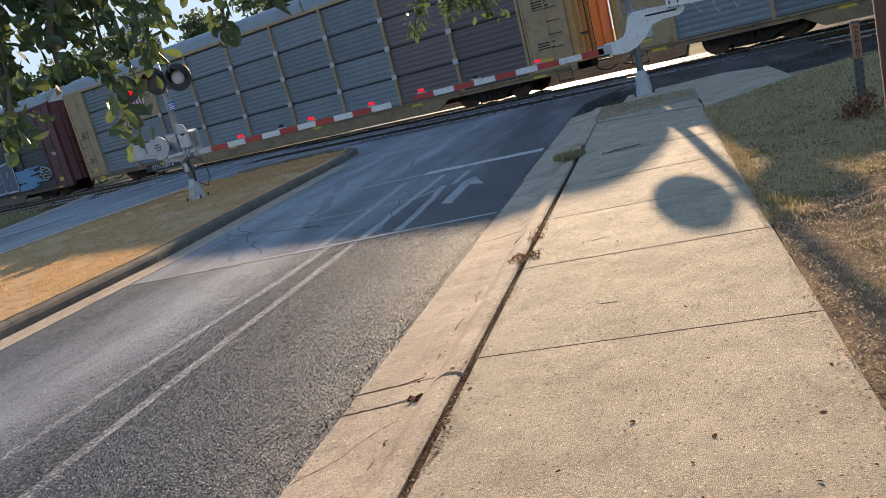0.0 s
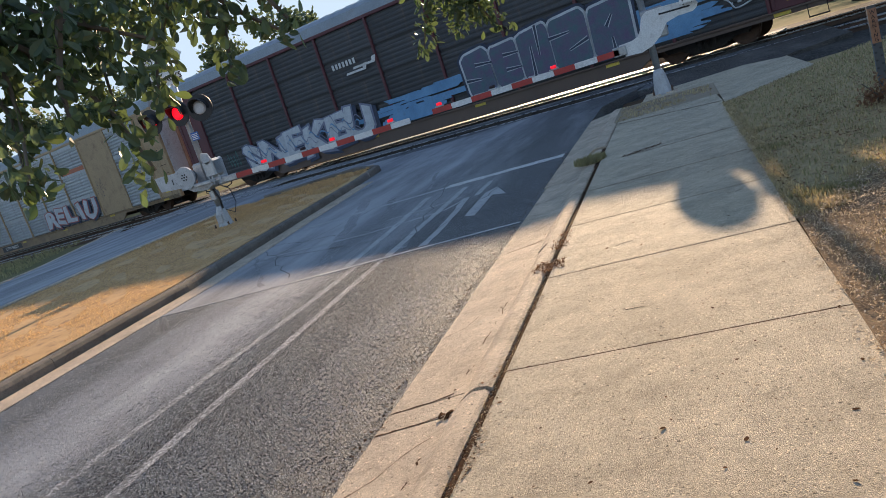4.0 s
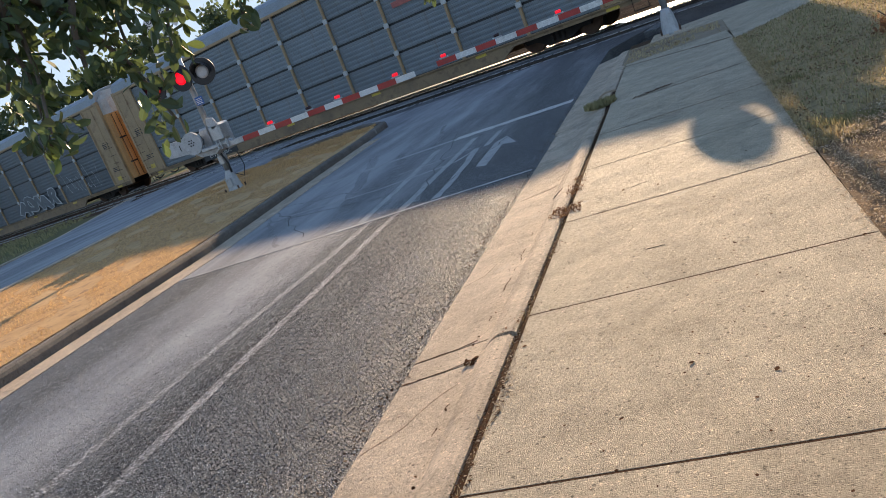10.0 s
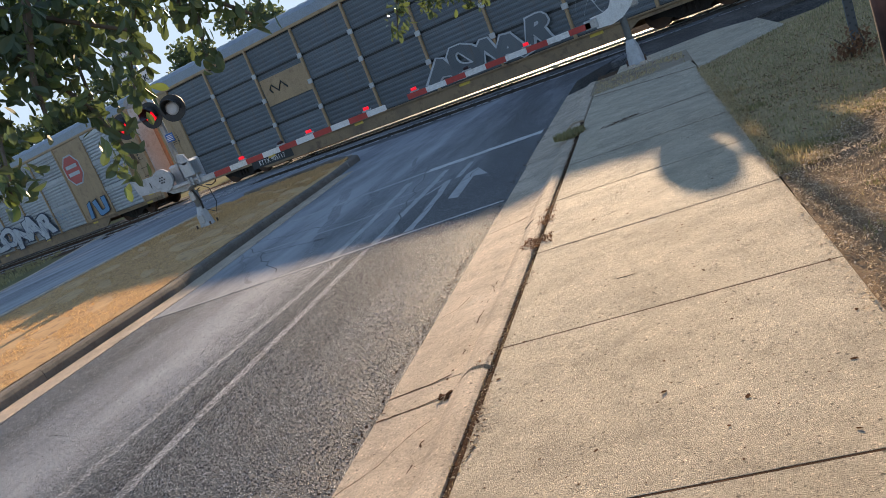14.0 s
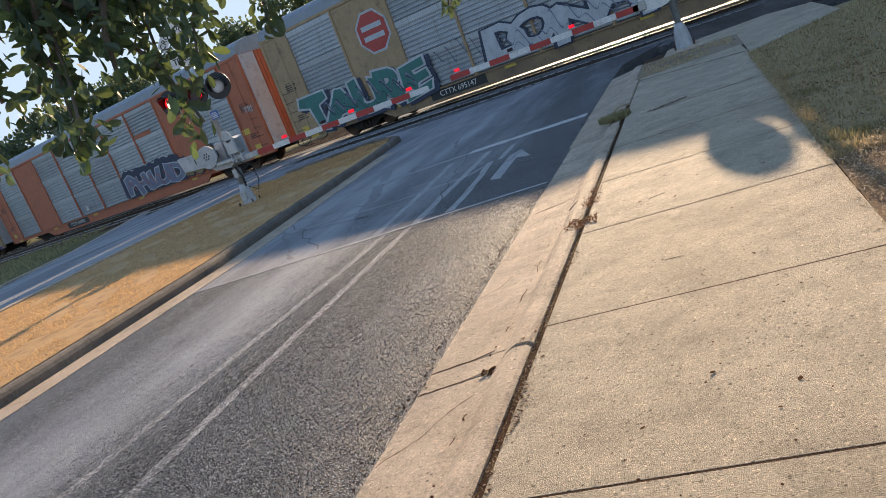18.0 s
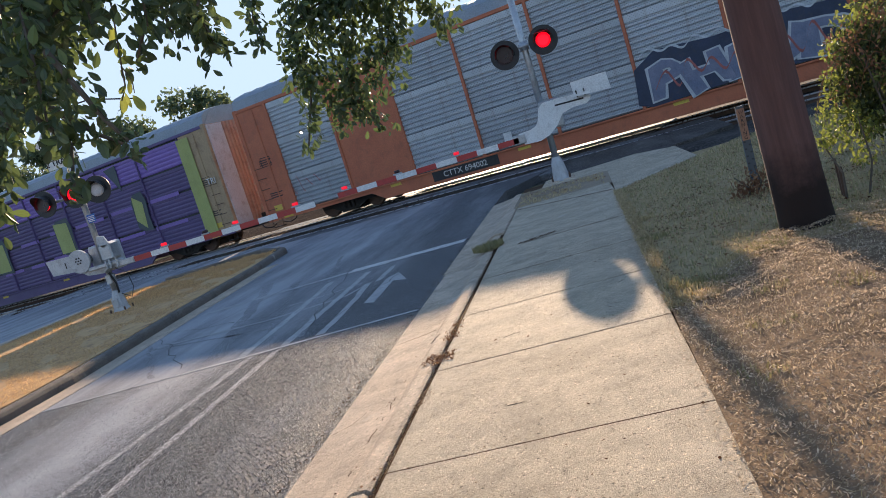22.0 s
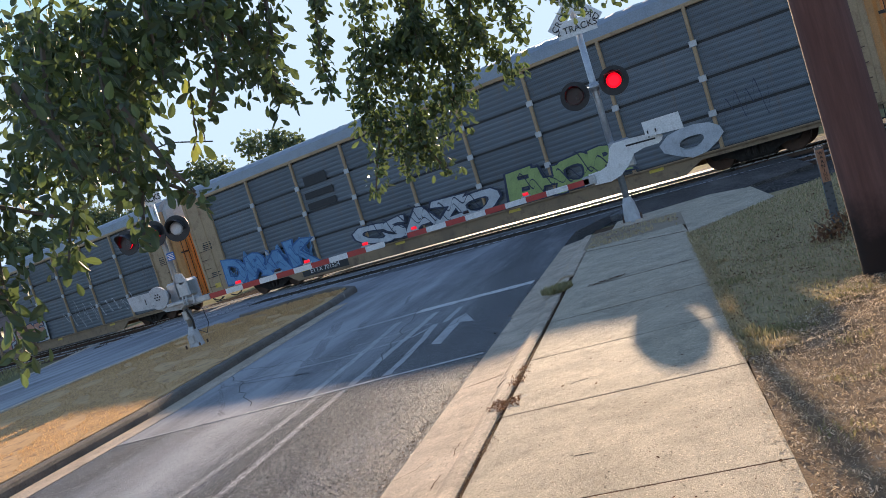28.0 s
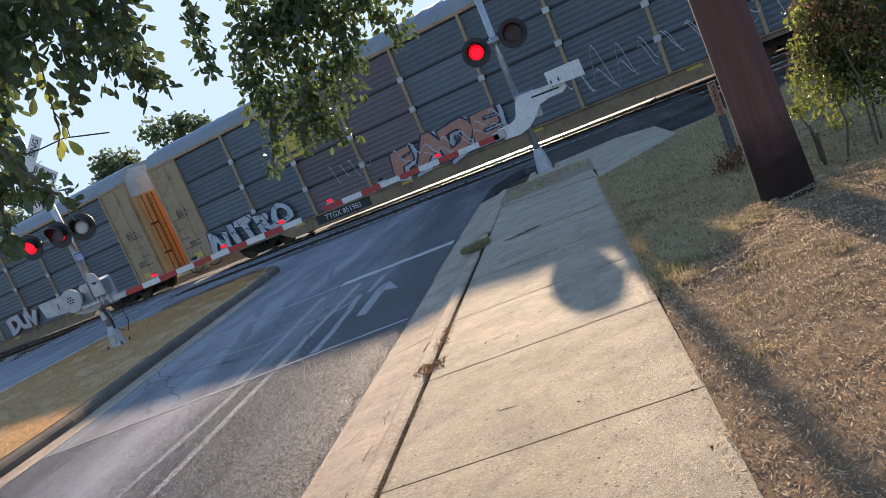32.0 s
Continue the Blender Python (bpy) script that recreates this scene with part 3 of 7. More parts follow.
    me = geo if isinstance(geo, bpy.types.Mesh) else geo.mesh(name, mat, smooth)
    ob = new(name, me)
    ob.parent = parent
    if label:
        ob["label"] = label
    return ob


def solid(name, geo, mat, label, category, kind="", group="", smooth=False, m=None):
    ob = new(name, geo if isinstance(geo, bpy.types.Mesh) else geo.mesh(name, mat, smooth))
    if m is not None:
        ob.matrix_basis = m
    return tagged(ob, label, category, group, kind)


def lettering(text, size, mat, depth=0.006, bold=0.0, stretch=1.0):
    """A mesh of raised letters that stand up in the xz plane and face -y, centred on x, standing on z = 0."""
    cu = bpy.data.curves.new("letters", "FONT")
    cu.body, cu.size, cu.extrude, cu.offset, cu.align_x, cu.resolution_u = text, size, depth, bold, "CENTER", 3
    ob = bpy.data.objects.new("letters", cu)
    me = bpy.data.meshes.new_from_object(ob)
    bpy.data.objects.remove(ob)
    me.transform(Matrix.Rotation(radians(90), 4, "X"))
    me.transform(Matrix.Diagonal((stretch, 1, 1, 1)))
    me.materials.clear()
    me.materials.append(mat)
    return me


def letters(name, text, size, mat, parent, x, y, z, label="", depth=0.006, bold=0.0, stretch=1.0, tilt=0.0):
    ob = part(name, lettering(text, size, mat, depth, bold, stretch), mat, parent, label)
    ob.matrix_basis = pose(x, y, z, 0, tilt, 0)
    return ob


# ---------------------------------------------------------------- ground
RAIL_Z = -0.18
TRACK_A, TRACK_B = 26.32, -0.332       # the track's centre line: y = A + B x
TRACK_TURN = math.degrees(math.atan(TRACK_B))


def on_track(s, off=0.0, z=0.0):
    """The place s metres along the track from x = 0, off metres behind its centre line."""
    c, w = math.cos(radians(TRACK_TURN)), math.sin(radians(TRACK_TURN))
    return Vector((c * s - w * off, TRACK_A + w * s + c * off, z))


solid("ground", Geo().add([(-2500, -2500, -0.36), (2500, -2500, -0.36), (2500, 2500, -0.36), (-2500, 2500, -0.36)], [(0, 1, 2, 3)]), M_FARGRASS,
      "dry pale earth and grass reaching the horizon", "ground", "structure")


def slab(name, poly, z_near, z_far, y_fall, mat, label, category, thick=0.3):
    """A paved area that falls gently from z_near to z_far beyond y_fall."""
    bm = bmesh.new()
    bm.faces.new([bm.verts.new((x, y, 0)) for x, y in poly])
    for y in [y_fall + 1.2 * k for k in range(9)]:
        bmesh.ops.bisect_plane(bm, geom=bm.verts[:] + bm.edges[:] + bm.faces[:], plane_co=(0, y, 0), plane_no=(0, 1, 0))
    top = bm.faces[:]
    ext = bmesh.ops.extrude_face_region(bm, geom=top)
    for v in bm.verts:
        f = min(max((v.co.y - y_fall) / 8.0, 0.0), 1.0)
        v.co.z = z_near + (z_far - z_near) * f * f * (3 - 2 * f)
    for v in ext["geom"]:
        if isinstance(v, bmesh.types.BMVert):
            v.co.z -= thick
    bmesh.ops.recalc_face_normals(bm, faces=bm.faces[:])
    me = bpy.data.meshes.new(name)
    bm.to_mesh(me)
    bm.free()
    me.materials.append(mat)
    return tagged(new(name, me), label, category, "", "structure")


# road in front: coarse chip seal up to the seam, smooth asphalt beyond it
slab("road_near", [(-5.2, -25), (-0.58, -25), (-0.58, 6.92), (-5.2, 6.92)], -0.10, -0.10, 14, M_CHIP, "dark coarse chip-seal road surface with pale aggregate", "road")
slab("road_far", [(-5.2, 6.92), (-0.58, 6.92), (-0.62, 17.3), (0.6, 22.0), (0.6, 28.0), (-22, 35.0), (-22, 27), (-12.0, 24.6), (-11.2, 20.0), (-10.4, 19.4), (-7.6, 19.6), (-6.3, 18.2), (-5.6, 14), (-5.25, 9.5)],
     -0.10, -0.20, 15, M_ROAD, "worn grey asphalt road running to the railway crossing", "road")
slab("road_opposite", [(-17.2, -25), (-11.5, -25), (-11.4, 14), (-10.9, 18), (-11.2, 20.0), (-12.0, 24.6), (-22, 27), (-24.5, 30.5), (-21.5, 23), (-18.2, 15.5)],
     -0.11, -0.20, 15, M_ROAD, "grey asphalt carriageway beyond the median", "road")
slab("road_beyond", [(0.6, 28.0), (2.0, 29.5), (3.5, 60), (-16, 66), (-22, 35.0)], -0.20, -0.20, 40, M_SHOULDER, "pale dusty asphalt road beyond the railway", "road")

# verge strip on the far left, between carriageway and railway
slab("verge_left", [(-60, -10), (-17.6, -10), (-18.4, 15.4), (-21.9, 23.2), (-23.6, 27.6), (-40, 33.6), (-60, 40.0)], -0.13, -0.26, 18, M_FARGRASS, "thin green and straw verge beside the railway", "verge")
slab("kerb_left", [(-17.6, -10), (-17.2, -10), (-18.2, 15.5), (-21.5, 23), (-24.6, 30.6), (-25.3, 30.9), (-21.9, 23.2), (-18.4, 15.4)], -0.05, -0.2, 15, M_KERB, "pale concrete kerb along the far carriageway", "kerb")

# median island
MEDIAN = [(-5.42, -25), (-5.42, 8.0), (-5.72, 11.2), (-6.1, 15.5), (-6.5, 18.0), (-7.7, 19.4), (-10.3, 19.2), (-10.75, 18.0), (-11.2, 14.0), (-11.3, -25)]
slab("median_turf", MEDIAN, 0.02, -0.06, 13, M_GOLD, "median island of dead golden turf", "median")


def kerb_run(name, line, width, z_base, z_top, mat, parent, length=1.5):
    """Kerb stones with rounded tops, laid end to end along a line of (x, y)."""
    made = []
    for (xa, ya), (xb, yb) in zip(line, line[1:]):
        d = Vector((xb - xa, yb - ya))
        n = max(1, round(d.length / length))
        for k in range(n):
            a, b = Vector((xa, ya)) + d * (k / n), Vector((xa, ya)) + d * ((k + 1) / n)
            u = d.normalized()
            a, b = a + u * 0.004, b - u * 0.004
            side = Vector((-u.y, u.x)) * width
            prof = [(0, z_base), (0.02, z_top - 0.06), (0.10, z_top - 0.025), (0.28, z_top - 0.004), (0.5, z_top), (0.75, z_top - 0.004), (0.93, z_top - 0.02), (1, z_base)]
            verts = [(*(p + side * f), z) for p in (a, b) for f, z in prof]
            m = len(prof)
            faces = [(i, i + 1, m + i + 1, m + i) for i in range(m - 1)] + [tuple(range(m - 1, -1, -1)), tuple(range(m, 2 * m))]
            made.append(part("kerb_stone", Geo().add(verts, faces), mat, parent))
    return made


mk = thing("median_kerb", pose(0, 0, 0), "dark concrete kerb round the median island", "kerb", kind="structure")
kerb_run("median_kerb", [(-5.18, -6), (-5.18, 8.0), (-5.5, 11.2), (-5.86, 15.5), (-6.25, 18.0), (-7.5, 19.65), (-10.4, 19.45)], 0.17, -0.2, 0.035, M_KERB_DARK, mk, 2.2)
kerb_run("median_kerb", [(-11.05, 18.0), (-11.5, 14.0), (-11.55, -6)], 0.24, -0.2, 0.055, M_KERB, mk, 3)
mg = thing("median_gutter", pose(0, 0, 0), "pale concrete gutter strip along the median kerb", "gutter", kind="structure")
for y0, y1, xa, xb in [(-6 + 3.5 * k, -2.51 + 3.5 * k, -5.17, -5.17) for k in range(4)] + [(8.01, 11.2, -5.17, -5.49), (11.21, 15.5, -5.49, -5.85)]:
    w = 0.36
    part("gutter_slab", Geo().prism([(xa, y0), (xa + w, y0), (xb + w, y1), (xb, y1)], -0.3, -0.093), M_KERB, mg)

# ---------------------------------------------------------------- sidewalk, kerb and gutter
soil = slab("sidewalk_bed", [(-0.03, -25), (1.54, -25), (1.54, 10.9), (2.9, 12.4), (2.9, 15.3), (-0.03, 15.3)], -0.028, -0.06, 13, M_SOIL, "dark soil packed in the joints of the sidewalk", "ground")
walk_slabs = thing("sidewalk", pose(0, 0, 0), "sunlit tan concrete sidewalk in square panels", "sidewalk", kind="structure")
JOINTS = [-6.5, -5.1, -3.75, -2.37, -1.0, 0.38, 1.775, 3.12, 4.51, 5.80, 7.10, 8.60]
rs = random.Random(5)
for y0, y1 in zip(JOINTS, JOINTS[1:]):
    g = 0.004
    dz = rs.uniform(-0.0012, 0.0012)
    sl = [(0.042, y0 + g), (1.515 + rs.uniform(-0.01, 0.01), y0 + g), (1.515 + rs.uniform(-0.01, 0.01), y1 - g), (0.042, y1 - g)]
    n = len(sl)
    ins = [(sl[0][0] + .003, sl[0][1] + .003), (sl[1][0] - .003, sl[1][1] + .003), (sl[2][0] - .003, sl[2][1] - .003), (sl[3][0] + .003, sl[3][1] - .003)]
    v = [(*p, -0.2) for p in sl] + [(*p, dz - 0.003) for p in sl] + [(*p, dz) for p in ins]
    f = [(8, 9, 10, 11)] + [(4 * k + i, 4 * k + (i + 1) % 4, 4 * k + 4 + (i + 1) % 4, 4 * k + 4 + i) for k in (0, 1) for i in range(4)]
    part("panel", Geo().add(v, f), M_WALK, walk_slabs)
for poly in ([(0.042, 8.606), (1.515, 8.606), (1.525, 11.14), (0.042, 11.92)], [(0.042, 11.95), (1.53, 11.17), (1.50, 12.2), (0.042, 12.2)], [(1.54, 10.92), (2.88, 12.42), (2.86, 15.1), (1.56, 14.2)], [(0.35, 14.35), (1.55, 14.22), (2.85, 15.12), (2.2, 15.9), (0.4, 15.6)]):
    part("panel", Geo().prism(poly, -0.3, -0.012 if poly[0][1] > 12 else 0.0), M_WALK, walk_slabs)

kerb = thing("kerb", pose(0, 0, 0), "chipped tan concrete kerb beside the sidewalk", "kerb", kind="structure")
for y0, y1, xl, xr, top in [(-6, -3, -0.15, 0.0, 0.0), (-3, 0.2, -0.15, 0.0, 0.0), (0.21, 2.955, -0.15, -0.005, 0.0), (2.985, 5.42, -0.145, 0.0, 0.004), (5.435, 8.5, -0.16, -0.01, 0.0), (8.51, 9.9, -0.17, -0.02, -0.02), (9.92, 12.2, -0.19, 0.015, 0.0), (12.22, 14.5, -0.2, -0.02, -0.01)]:
    prof = [(xl, -0.2), (xl - 0.03, -0.055), (xl + 0.035, top - 0.012), (xl + 0.065, top), (xr - 0.02, top), (xr, top - 0.014), (xr, -0.2)]
    m = len(prof)
    part("kerb_stone", Geo().add([(x, y, z) for y in (y0, y1) for x, z in prof], [(i, m + i, m + i + 1, i + 1) for i in range(m - 1)] + [tuple(range(m)), tuple(range(2 * m - 1, m - 1, -1))]), M_KERB, kerb)
gut = thing("gutter", pose(0, 0, 0), "cracked tan concrete gutter along the road edge", "gutter", kind="structure")
for y0, y1 in [(-6, -3), (-2.99, 0.2), (0.208, 2.86), (2.872, 3.075), (3.085, 5.79), (5.798, 8.5), (8.508, 11.2), (11.208, 14.6)]:
    far = 0.03 if y0 > 8 else 0.0
    pts = [(-0.165, y0, -0.052), (-0.58 - far, y0, -0.093), (-0.58 - far, y1, -0.093), (-0.165 - far * .5, y1, -0.052)]
    part("gutter_slab", Geo().add([(x, y, -0.3) for x, y, z in pts] + pts, [(4, 7, 6, 5), (0, 4, 5, 1), (1, 5, 6, 2), (2, 6, 7, 3), (3, 7, 4, 0)]), M_KERB, gut)

for y in JOINTS:
    part("joint_fill", Geo().prism([(0.04, y - 0.006), (1.50, y - 0.006), (1.50, y + 0.006), (0.04, y + 0.006)], -0.05, -0.0016), M_JOINT, walk_slabs, "dark dirt packed in the joint")

# verges on the near side
slab("verge_mulch", [(1.52, -25), (30, -25), (30, 5.2), (3.2, 5.3), (2.3, 5.55), (1.52, 4.6)], -0.012, 0.0, 10, M_LITTER, "shredded bark mulch and leaf litter verge", "verge")
slab("verge_turf", [(1.50, 4.6), (2.3, 5.55), (3.2, 5.3), (30, 5.2), (30, 14.0), (2.9, 13.2), (2.9, 12.42), (1.50, 10.9)], -0.006, -0.05, 10, M_TURF, "thin dry grass verge beside the sidewalk", "verge")
slab("planting_strip", [(-0.04, 12.19), (1.552, 12.19), (1.57, 14.25), (0.3, 14.4), (-0.04, 14.4)], -0.012, -0.03, 13, M_DIRT, "bare strip of straw and soil round the signal mast", "verge")
slab("ballast_shoulder", [(2.86, 13.2), (30, 14.0), (30, 17.5), (3.0, 22.0), (0.6, 22.6), (0.6, 16.2), (2.2, 15.9), (2.9, 15.2)], -0.05, -0.345, 13, M_BALLAST, "dark grey crushed-stone ballast shoulder", "ballast")

slab("crossing_apron", [(0.58, 15.75), (2.25, 16.0), (4.4, 17.6), (4.8, 23.2), (0.58, 23.0)], -0.105, -0.195, 15, M_APRON, "dusty patched asphalt apron beside the crossing", "road")

# ---------------------------------------------------------------- road paint
PAINT_Z = -0.096


def stripe(name, pts, width, mat, label, z=PAINT_Z, fray=0.72):
    """A painted band along a line of (x, y), with frayed edges."""
    r = random.Random(len(pts) + int(100 * abs(pts[0][0])))
    left, right = [], []
    for (xa, ya), (xb, yb) in zip(pts, pts[1:]):
        d = Vector((xb - xa, yb - ya))
        side = Vector((-d.y, d.x)).normalized() * width / 2
        n = max(2, int(d.length / (0.12 if fray > 0.65 else 0.05)))
        for k in range(n + 1):
            p = Vector((xa, ya)) + d * (k / n)
            left.append(p + side * r.uniform(fray, 1.1))
            right.append(p - side * r.uniform(fray, 1.1))
    n = len(left)
    return solid(name, Geo().add([(*p, z) for p in left] + [(*p, z) for p in right], [(i, n + i, n + i + 1, i + 1) for i in range(n - 1)]), mat, label, "road marking", "structure")


stripe("lane_line", [(-2.72, 0.6), (-2.6, 2.6), (-2.54, 3.7), (-2.48, 4.6), (-2.37, 5.85), (-2.35, 6.9)], 0.088, M_PAINT_NEAR, "worn white lane line on chip seal", PAINT_Z - 0.0022, fray=0.88)
stripe("lane_line", [(-2.02, 0.6), (-2.02, 2.4), (-2.04, 3.7), (-2.04, 5.2), (-2.05, 6.9)], 0.088, M_PAINT_NEAR, "worn white lane line on chip seal", PAINT_Z - 0.0022, fray=0.88)
stripe("seam_line", [(-0.62, 6.99), (-1.65, 6.98), (-2.5, 6.93), (-3.2, 6.92)], 0.06, M_PAINT, "thin pale seam line across the road")
stripe("seam_line_end", [(-3.2, 6.92), (-5.1, 6.90)], 0.05, M_PAINT_FADED, "rubbed end of the seam line", fray=0.6)
stripe("scuff_line", [(-2.6, 6.9), (-2.9, 6.52), (-3.2, 6.2), (-3.55, 5.92), (-3.9, 5.7), (-4.25, 5.57), (-4.6, 5.5)], 0.032, M_TRACK, "faint curved scuff on the chip seal", PAINT_Z - 0.0022, fray=0.4)
for xa, ya, xb, yb, w in [(-2.3, 7.1, -3.6, 11.6, 0.16), (-2.9, 7.1, -4.4, 12.4, 0.2), (-1.9, 7.2, -3.4, 13.5, 0.08), (-3.6, 7.1, -5.0, 9.4, 0.06), (-2.6, 8.1, -4.7, 8.9, 0.05)]:
    stripe("tyre_track", [(xa + (xb - xa) * k / 10 + 0.03 * math.sin(2.1 * k + xa), ya + (yb - ya) * k / 10) for k in range(11)], w, M_TRACK, "pale rubbed tyre track on the asphalt", PAINT_Z - 0.0015)
stripe("stop_line", [(-0.68, 10.95), (-2.5, 11.0)], 0.30, M_PAINT, "worn white stop line before the crossing", PAINT_Z + 0.001)
stripe("stop_line_end", [(-2.5, 11.0), (-3.4, 10.95), (-4.9, 10.85)], 0.16, M_PAINT_FADED, "rubbed-out end of the stop line", PAINT_Z + 0.001)
stripe("lane_line_far", [(-2.49, 6.98), (-2.52, 8.2), (-2.57, 9.27), (-2.65, 10.5)], 0.11, M_PAINT_FADED, "faded white lane line on asphalt")
stripe("lane_line_far", [(-2.03, 7.0), (-2.04, 7.7), (-2.04, 8.9), (-2.06, 10.5)], 0.11, M_PAINT_FADED, "faded white lane line on asphalt")
stripe("bike_line", [(-1.66, 7.05), (-1.67, 7.8), (-1.70, 8.45), (-1.79, 9.45)], 0.11, M_PAINT_FADED, "faded white line on asphalt", PAINT_Z + 0.0005)
stripe("bike_line", [(-1.65, 9.42), (-1.66, 10.4)], 0.09, M_PAINT_FADED, "faded white line on asphalt", PAINT_Z + 0.0005)
stripe("crossing_line", [(-1.79, 9.35), (-1.95, 8.92), (-2.5, 8.80), (-3.0, 8.72), (-3.63, 8.83), (-4.6, 8.95)], 0.07, M_PAINT_FADED, "faded pale line across the road", PAINT_Z + 0.001)
stripe("crossing_line", [(-1.9, 9.6), (-2.4, 9.42), (-2.9, 9.38)], 0.05, M_PAINT_FADED, "faded pale line across the road", PAINT_Z + 0.001)
stripe("paint_dash", [(-3.55, 1.95), (-3.42, 2.15)], 0.05, M_PAINT_FADED, "short rubbed paint dash on chip seal")
solid("lane_arrow", Geo().prism([(-1.48, 8.12), (-1.33, 8.0), (-1.37, 9.12), (-1.15, 8.94), (-1.42, 9.68), (-1.53, 9.41)], PAINT_Z - 0.02, PAINT_Z + 0.001), M_PAINT_FADED, "faded white half-worn arrow on asphalt", "road marking", "structure")
rk = random.Random(11)
for k, (xa, ya, xb, yb) in enumerate([(-3.3, 7.2, -4.9, 9.6), (-2.9, 8.9, -5.0, 9.9), (-2.0, 7.6, -2.6, 11.6), (-1.3, 10.0, -1.75, 7.3), (-4.4, 9.0, -3.3, 11.9), (-0.7, 8.2, -1.3, 8.6)]):
    pts, n = [], 12
    for i in range(n + 1):
        pts.append((xa + (xb - xa) * i / n + rk.uniform(-.05, .05), ya + (yb - ya) * i / n + rk.uniform(-.05, .05)))
    stripe("road_crack", pts, 0.013, M_TAR, "thin dark tarred crack in the asphalt", PAINT_Z + 0.0015)

# ---------------------------------------------------------------- railway
ballast = Geo()
prof = [(-8.5, -0.40), (-6.3, -0.345), (-1.9, -0.33), (1.9, -0.33), (5.5, -0.345), (8, -0.42)]
rows_s = [-260, -60, -22, -9, 2.5, 8, 30, 120]
for s in rows_s:
    lift = 0.0
    ballast.v += [tuple(on_track(s, o, z)) for o, z in prof]
m = len(prof)
ballast.f += [(k * m + i, k * m + i + 1, k * m + m + i + 1, k * m + m + i) for k in range(len(rows_s) - 1) for i in range(m - 1)]
solid("ballast", ballast, M_BALLAST, "dark crushed-stone track bed under the railway", "ballast", "structure")
for off in (-0.76, 0.76, -5.06, -3.54):
    rl = thing("rail", pose(*on_track(0, off, RAIL_Z), 0, 0, TRACK_TURN), "worn steel rail with rusty web", "rail", "track rails")
    part("web", Geo().box(-220, 90, -0.07, 0.07, -0.17, -0.15).box(-220, 90, -0.012, 0.012, -0.15, -0.04), M_RUST, rl)
    part("head", Geo().box(-220, 90, -0.036, 0.036, -0.04, 0.0, 0.008), M_RAILTOP, rl, "polished rail head")
sleeper = Geo().box(-0.115, 0.115, -1.3, 1.3, -0.33, -0.155, 0.012).mesh("sleeper", M_WOOD_DARK)
for k in range(-64, 40):
    s = k * 0.53
    if s > 2.6 and s < 20:
        solid("sleeper", sleeper, M_WOOD_DARK, "weathered dark timber sleeper", "sleeper", "", "track sleepers", m=pose(*on_track(s, -4.3, RAIL_Z), 0, 0, TRACK_TURN))
    if -13.5 < s < 4.2:
        continue
    solid("sleeper", sleeper, M_WOOD_DARK, "weathered dark timber sleeper", "sleeper", "", "track sleepers", m=pose(*on_track(s, 0, RAIL_Z), 0, 0, TRACK_TURN))
panels = thing("crossing_deck", pose(*on_track(-4.6, 0, RAIL_Z), 0, 0, TRACK_TURN), "dark rubber and timber crossing panels between the rails", "crossing deck", kind="structure")
for k in range(7):
    for o0, o1 in ((-1.9, -0.84), (-0.66, 0.66), (0.84, 1.9)):
        part("deck_panel", Geo().box(-8.6 + 2.46 * k, -6.16 + 2.46 * k, o0 - 4.3, o1 - 4.3, -0.2, -0.012, 0.012), M_ROAD if o0 < -1 or o0 > 0.8 else M_SHOULDER, panels)
        part("deck_panel", Geo().box(-8.6 + 2.46 * k, -6.16 + 2.46 * k, o0, o1, -0.2, -0.012, 0.012), M_SHOULDER if o0 < -1 else M_BLACK, panels)


# ---------------------------------------------------------------- crossing signals
def disc(r, y0, y1, n=28, inner=0.0):
    """A round plate in the xz plane from y0 (front) to y1."""
    return Geo().plate([(r * math.cos(2 * math.pi * k / n), r * math.sin(2 * math.pi * k / n)) for k in range(n)], y0, y1)


FLASH_FLAPS = []


def signal_lamp(parent, x, y, z, lens, label, turn=0.0, beat=None):
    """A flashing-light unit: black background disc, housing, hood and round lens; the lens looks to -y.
    beat: 0 or 1 for a lamp that flashes in turn with its fellow; an added flap, in place of switching, swings up under
    the hood."""
    lamp = part("lamp", disc(0.268, -0.01, 0.012), M_BLACK, parent, label)
    lamp.matrix_basis = pose(x, y, z, 0, 0, turn)
    part("housing", Geo().tube([(0, 0.012, 0), (0, 0.10, 0), (0, 0.20, 0)], [0.17, 0.17, 0.11], 18), M_BLACK, lamp, smooth=True)
    part("lens", Geo().tube([(0, 0.0, 0), (0, -0.03, 0), (0, -0.045, 0)], [0.14, 0.132, 0.09], 20), lens, lamp, smooth=True)
    hood = Geo()
    n = 16
    for k in range(n + 1):
        a = math.pi * (-0.12 + 1.24 * k / n)
        long = 0.10 + 0.16 * max(0.0, math.sin(a))
        for r in (0.172, 0.178):
            hood.v += [(r * math.cos(a), -0.01, r * math.sin(a)), (r * math.cos(a), -long, r * math.sin(a))]
    for k in range(n):
        b = 4 * k
        hood.f += [(b, b + 1, b + 5, b + 4), (b + 2, b + 6, b + 7, b + 3), (b + 1, b + 3, b + 7, b + 5)]
    part("hood", hood, M_BLACK, lamp)
    # added flap, no part of such a lamp: covers the lens while it is out
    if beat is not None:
        flap = part("shutter", disc(0.146, -0.006, 0.006, 24), M_LENS, lamp, "added dark flap that stands in for the lamp going out")
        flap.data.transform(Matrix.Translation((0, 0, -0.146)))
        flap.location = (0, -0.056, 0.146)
        FLASH_FLAPS.append((flap, beat))
    return lamp


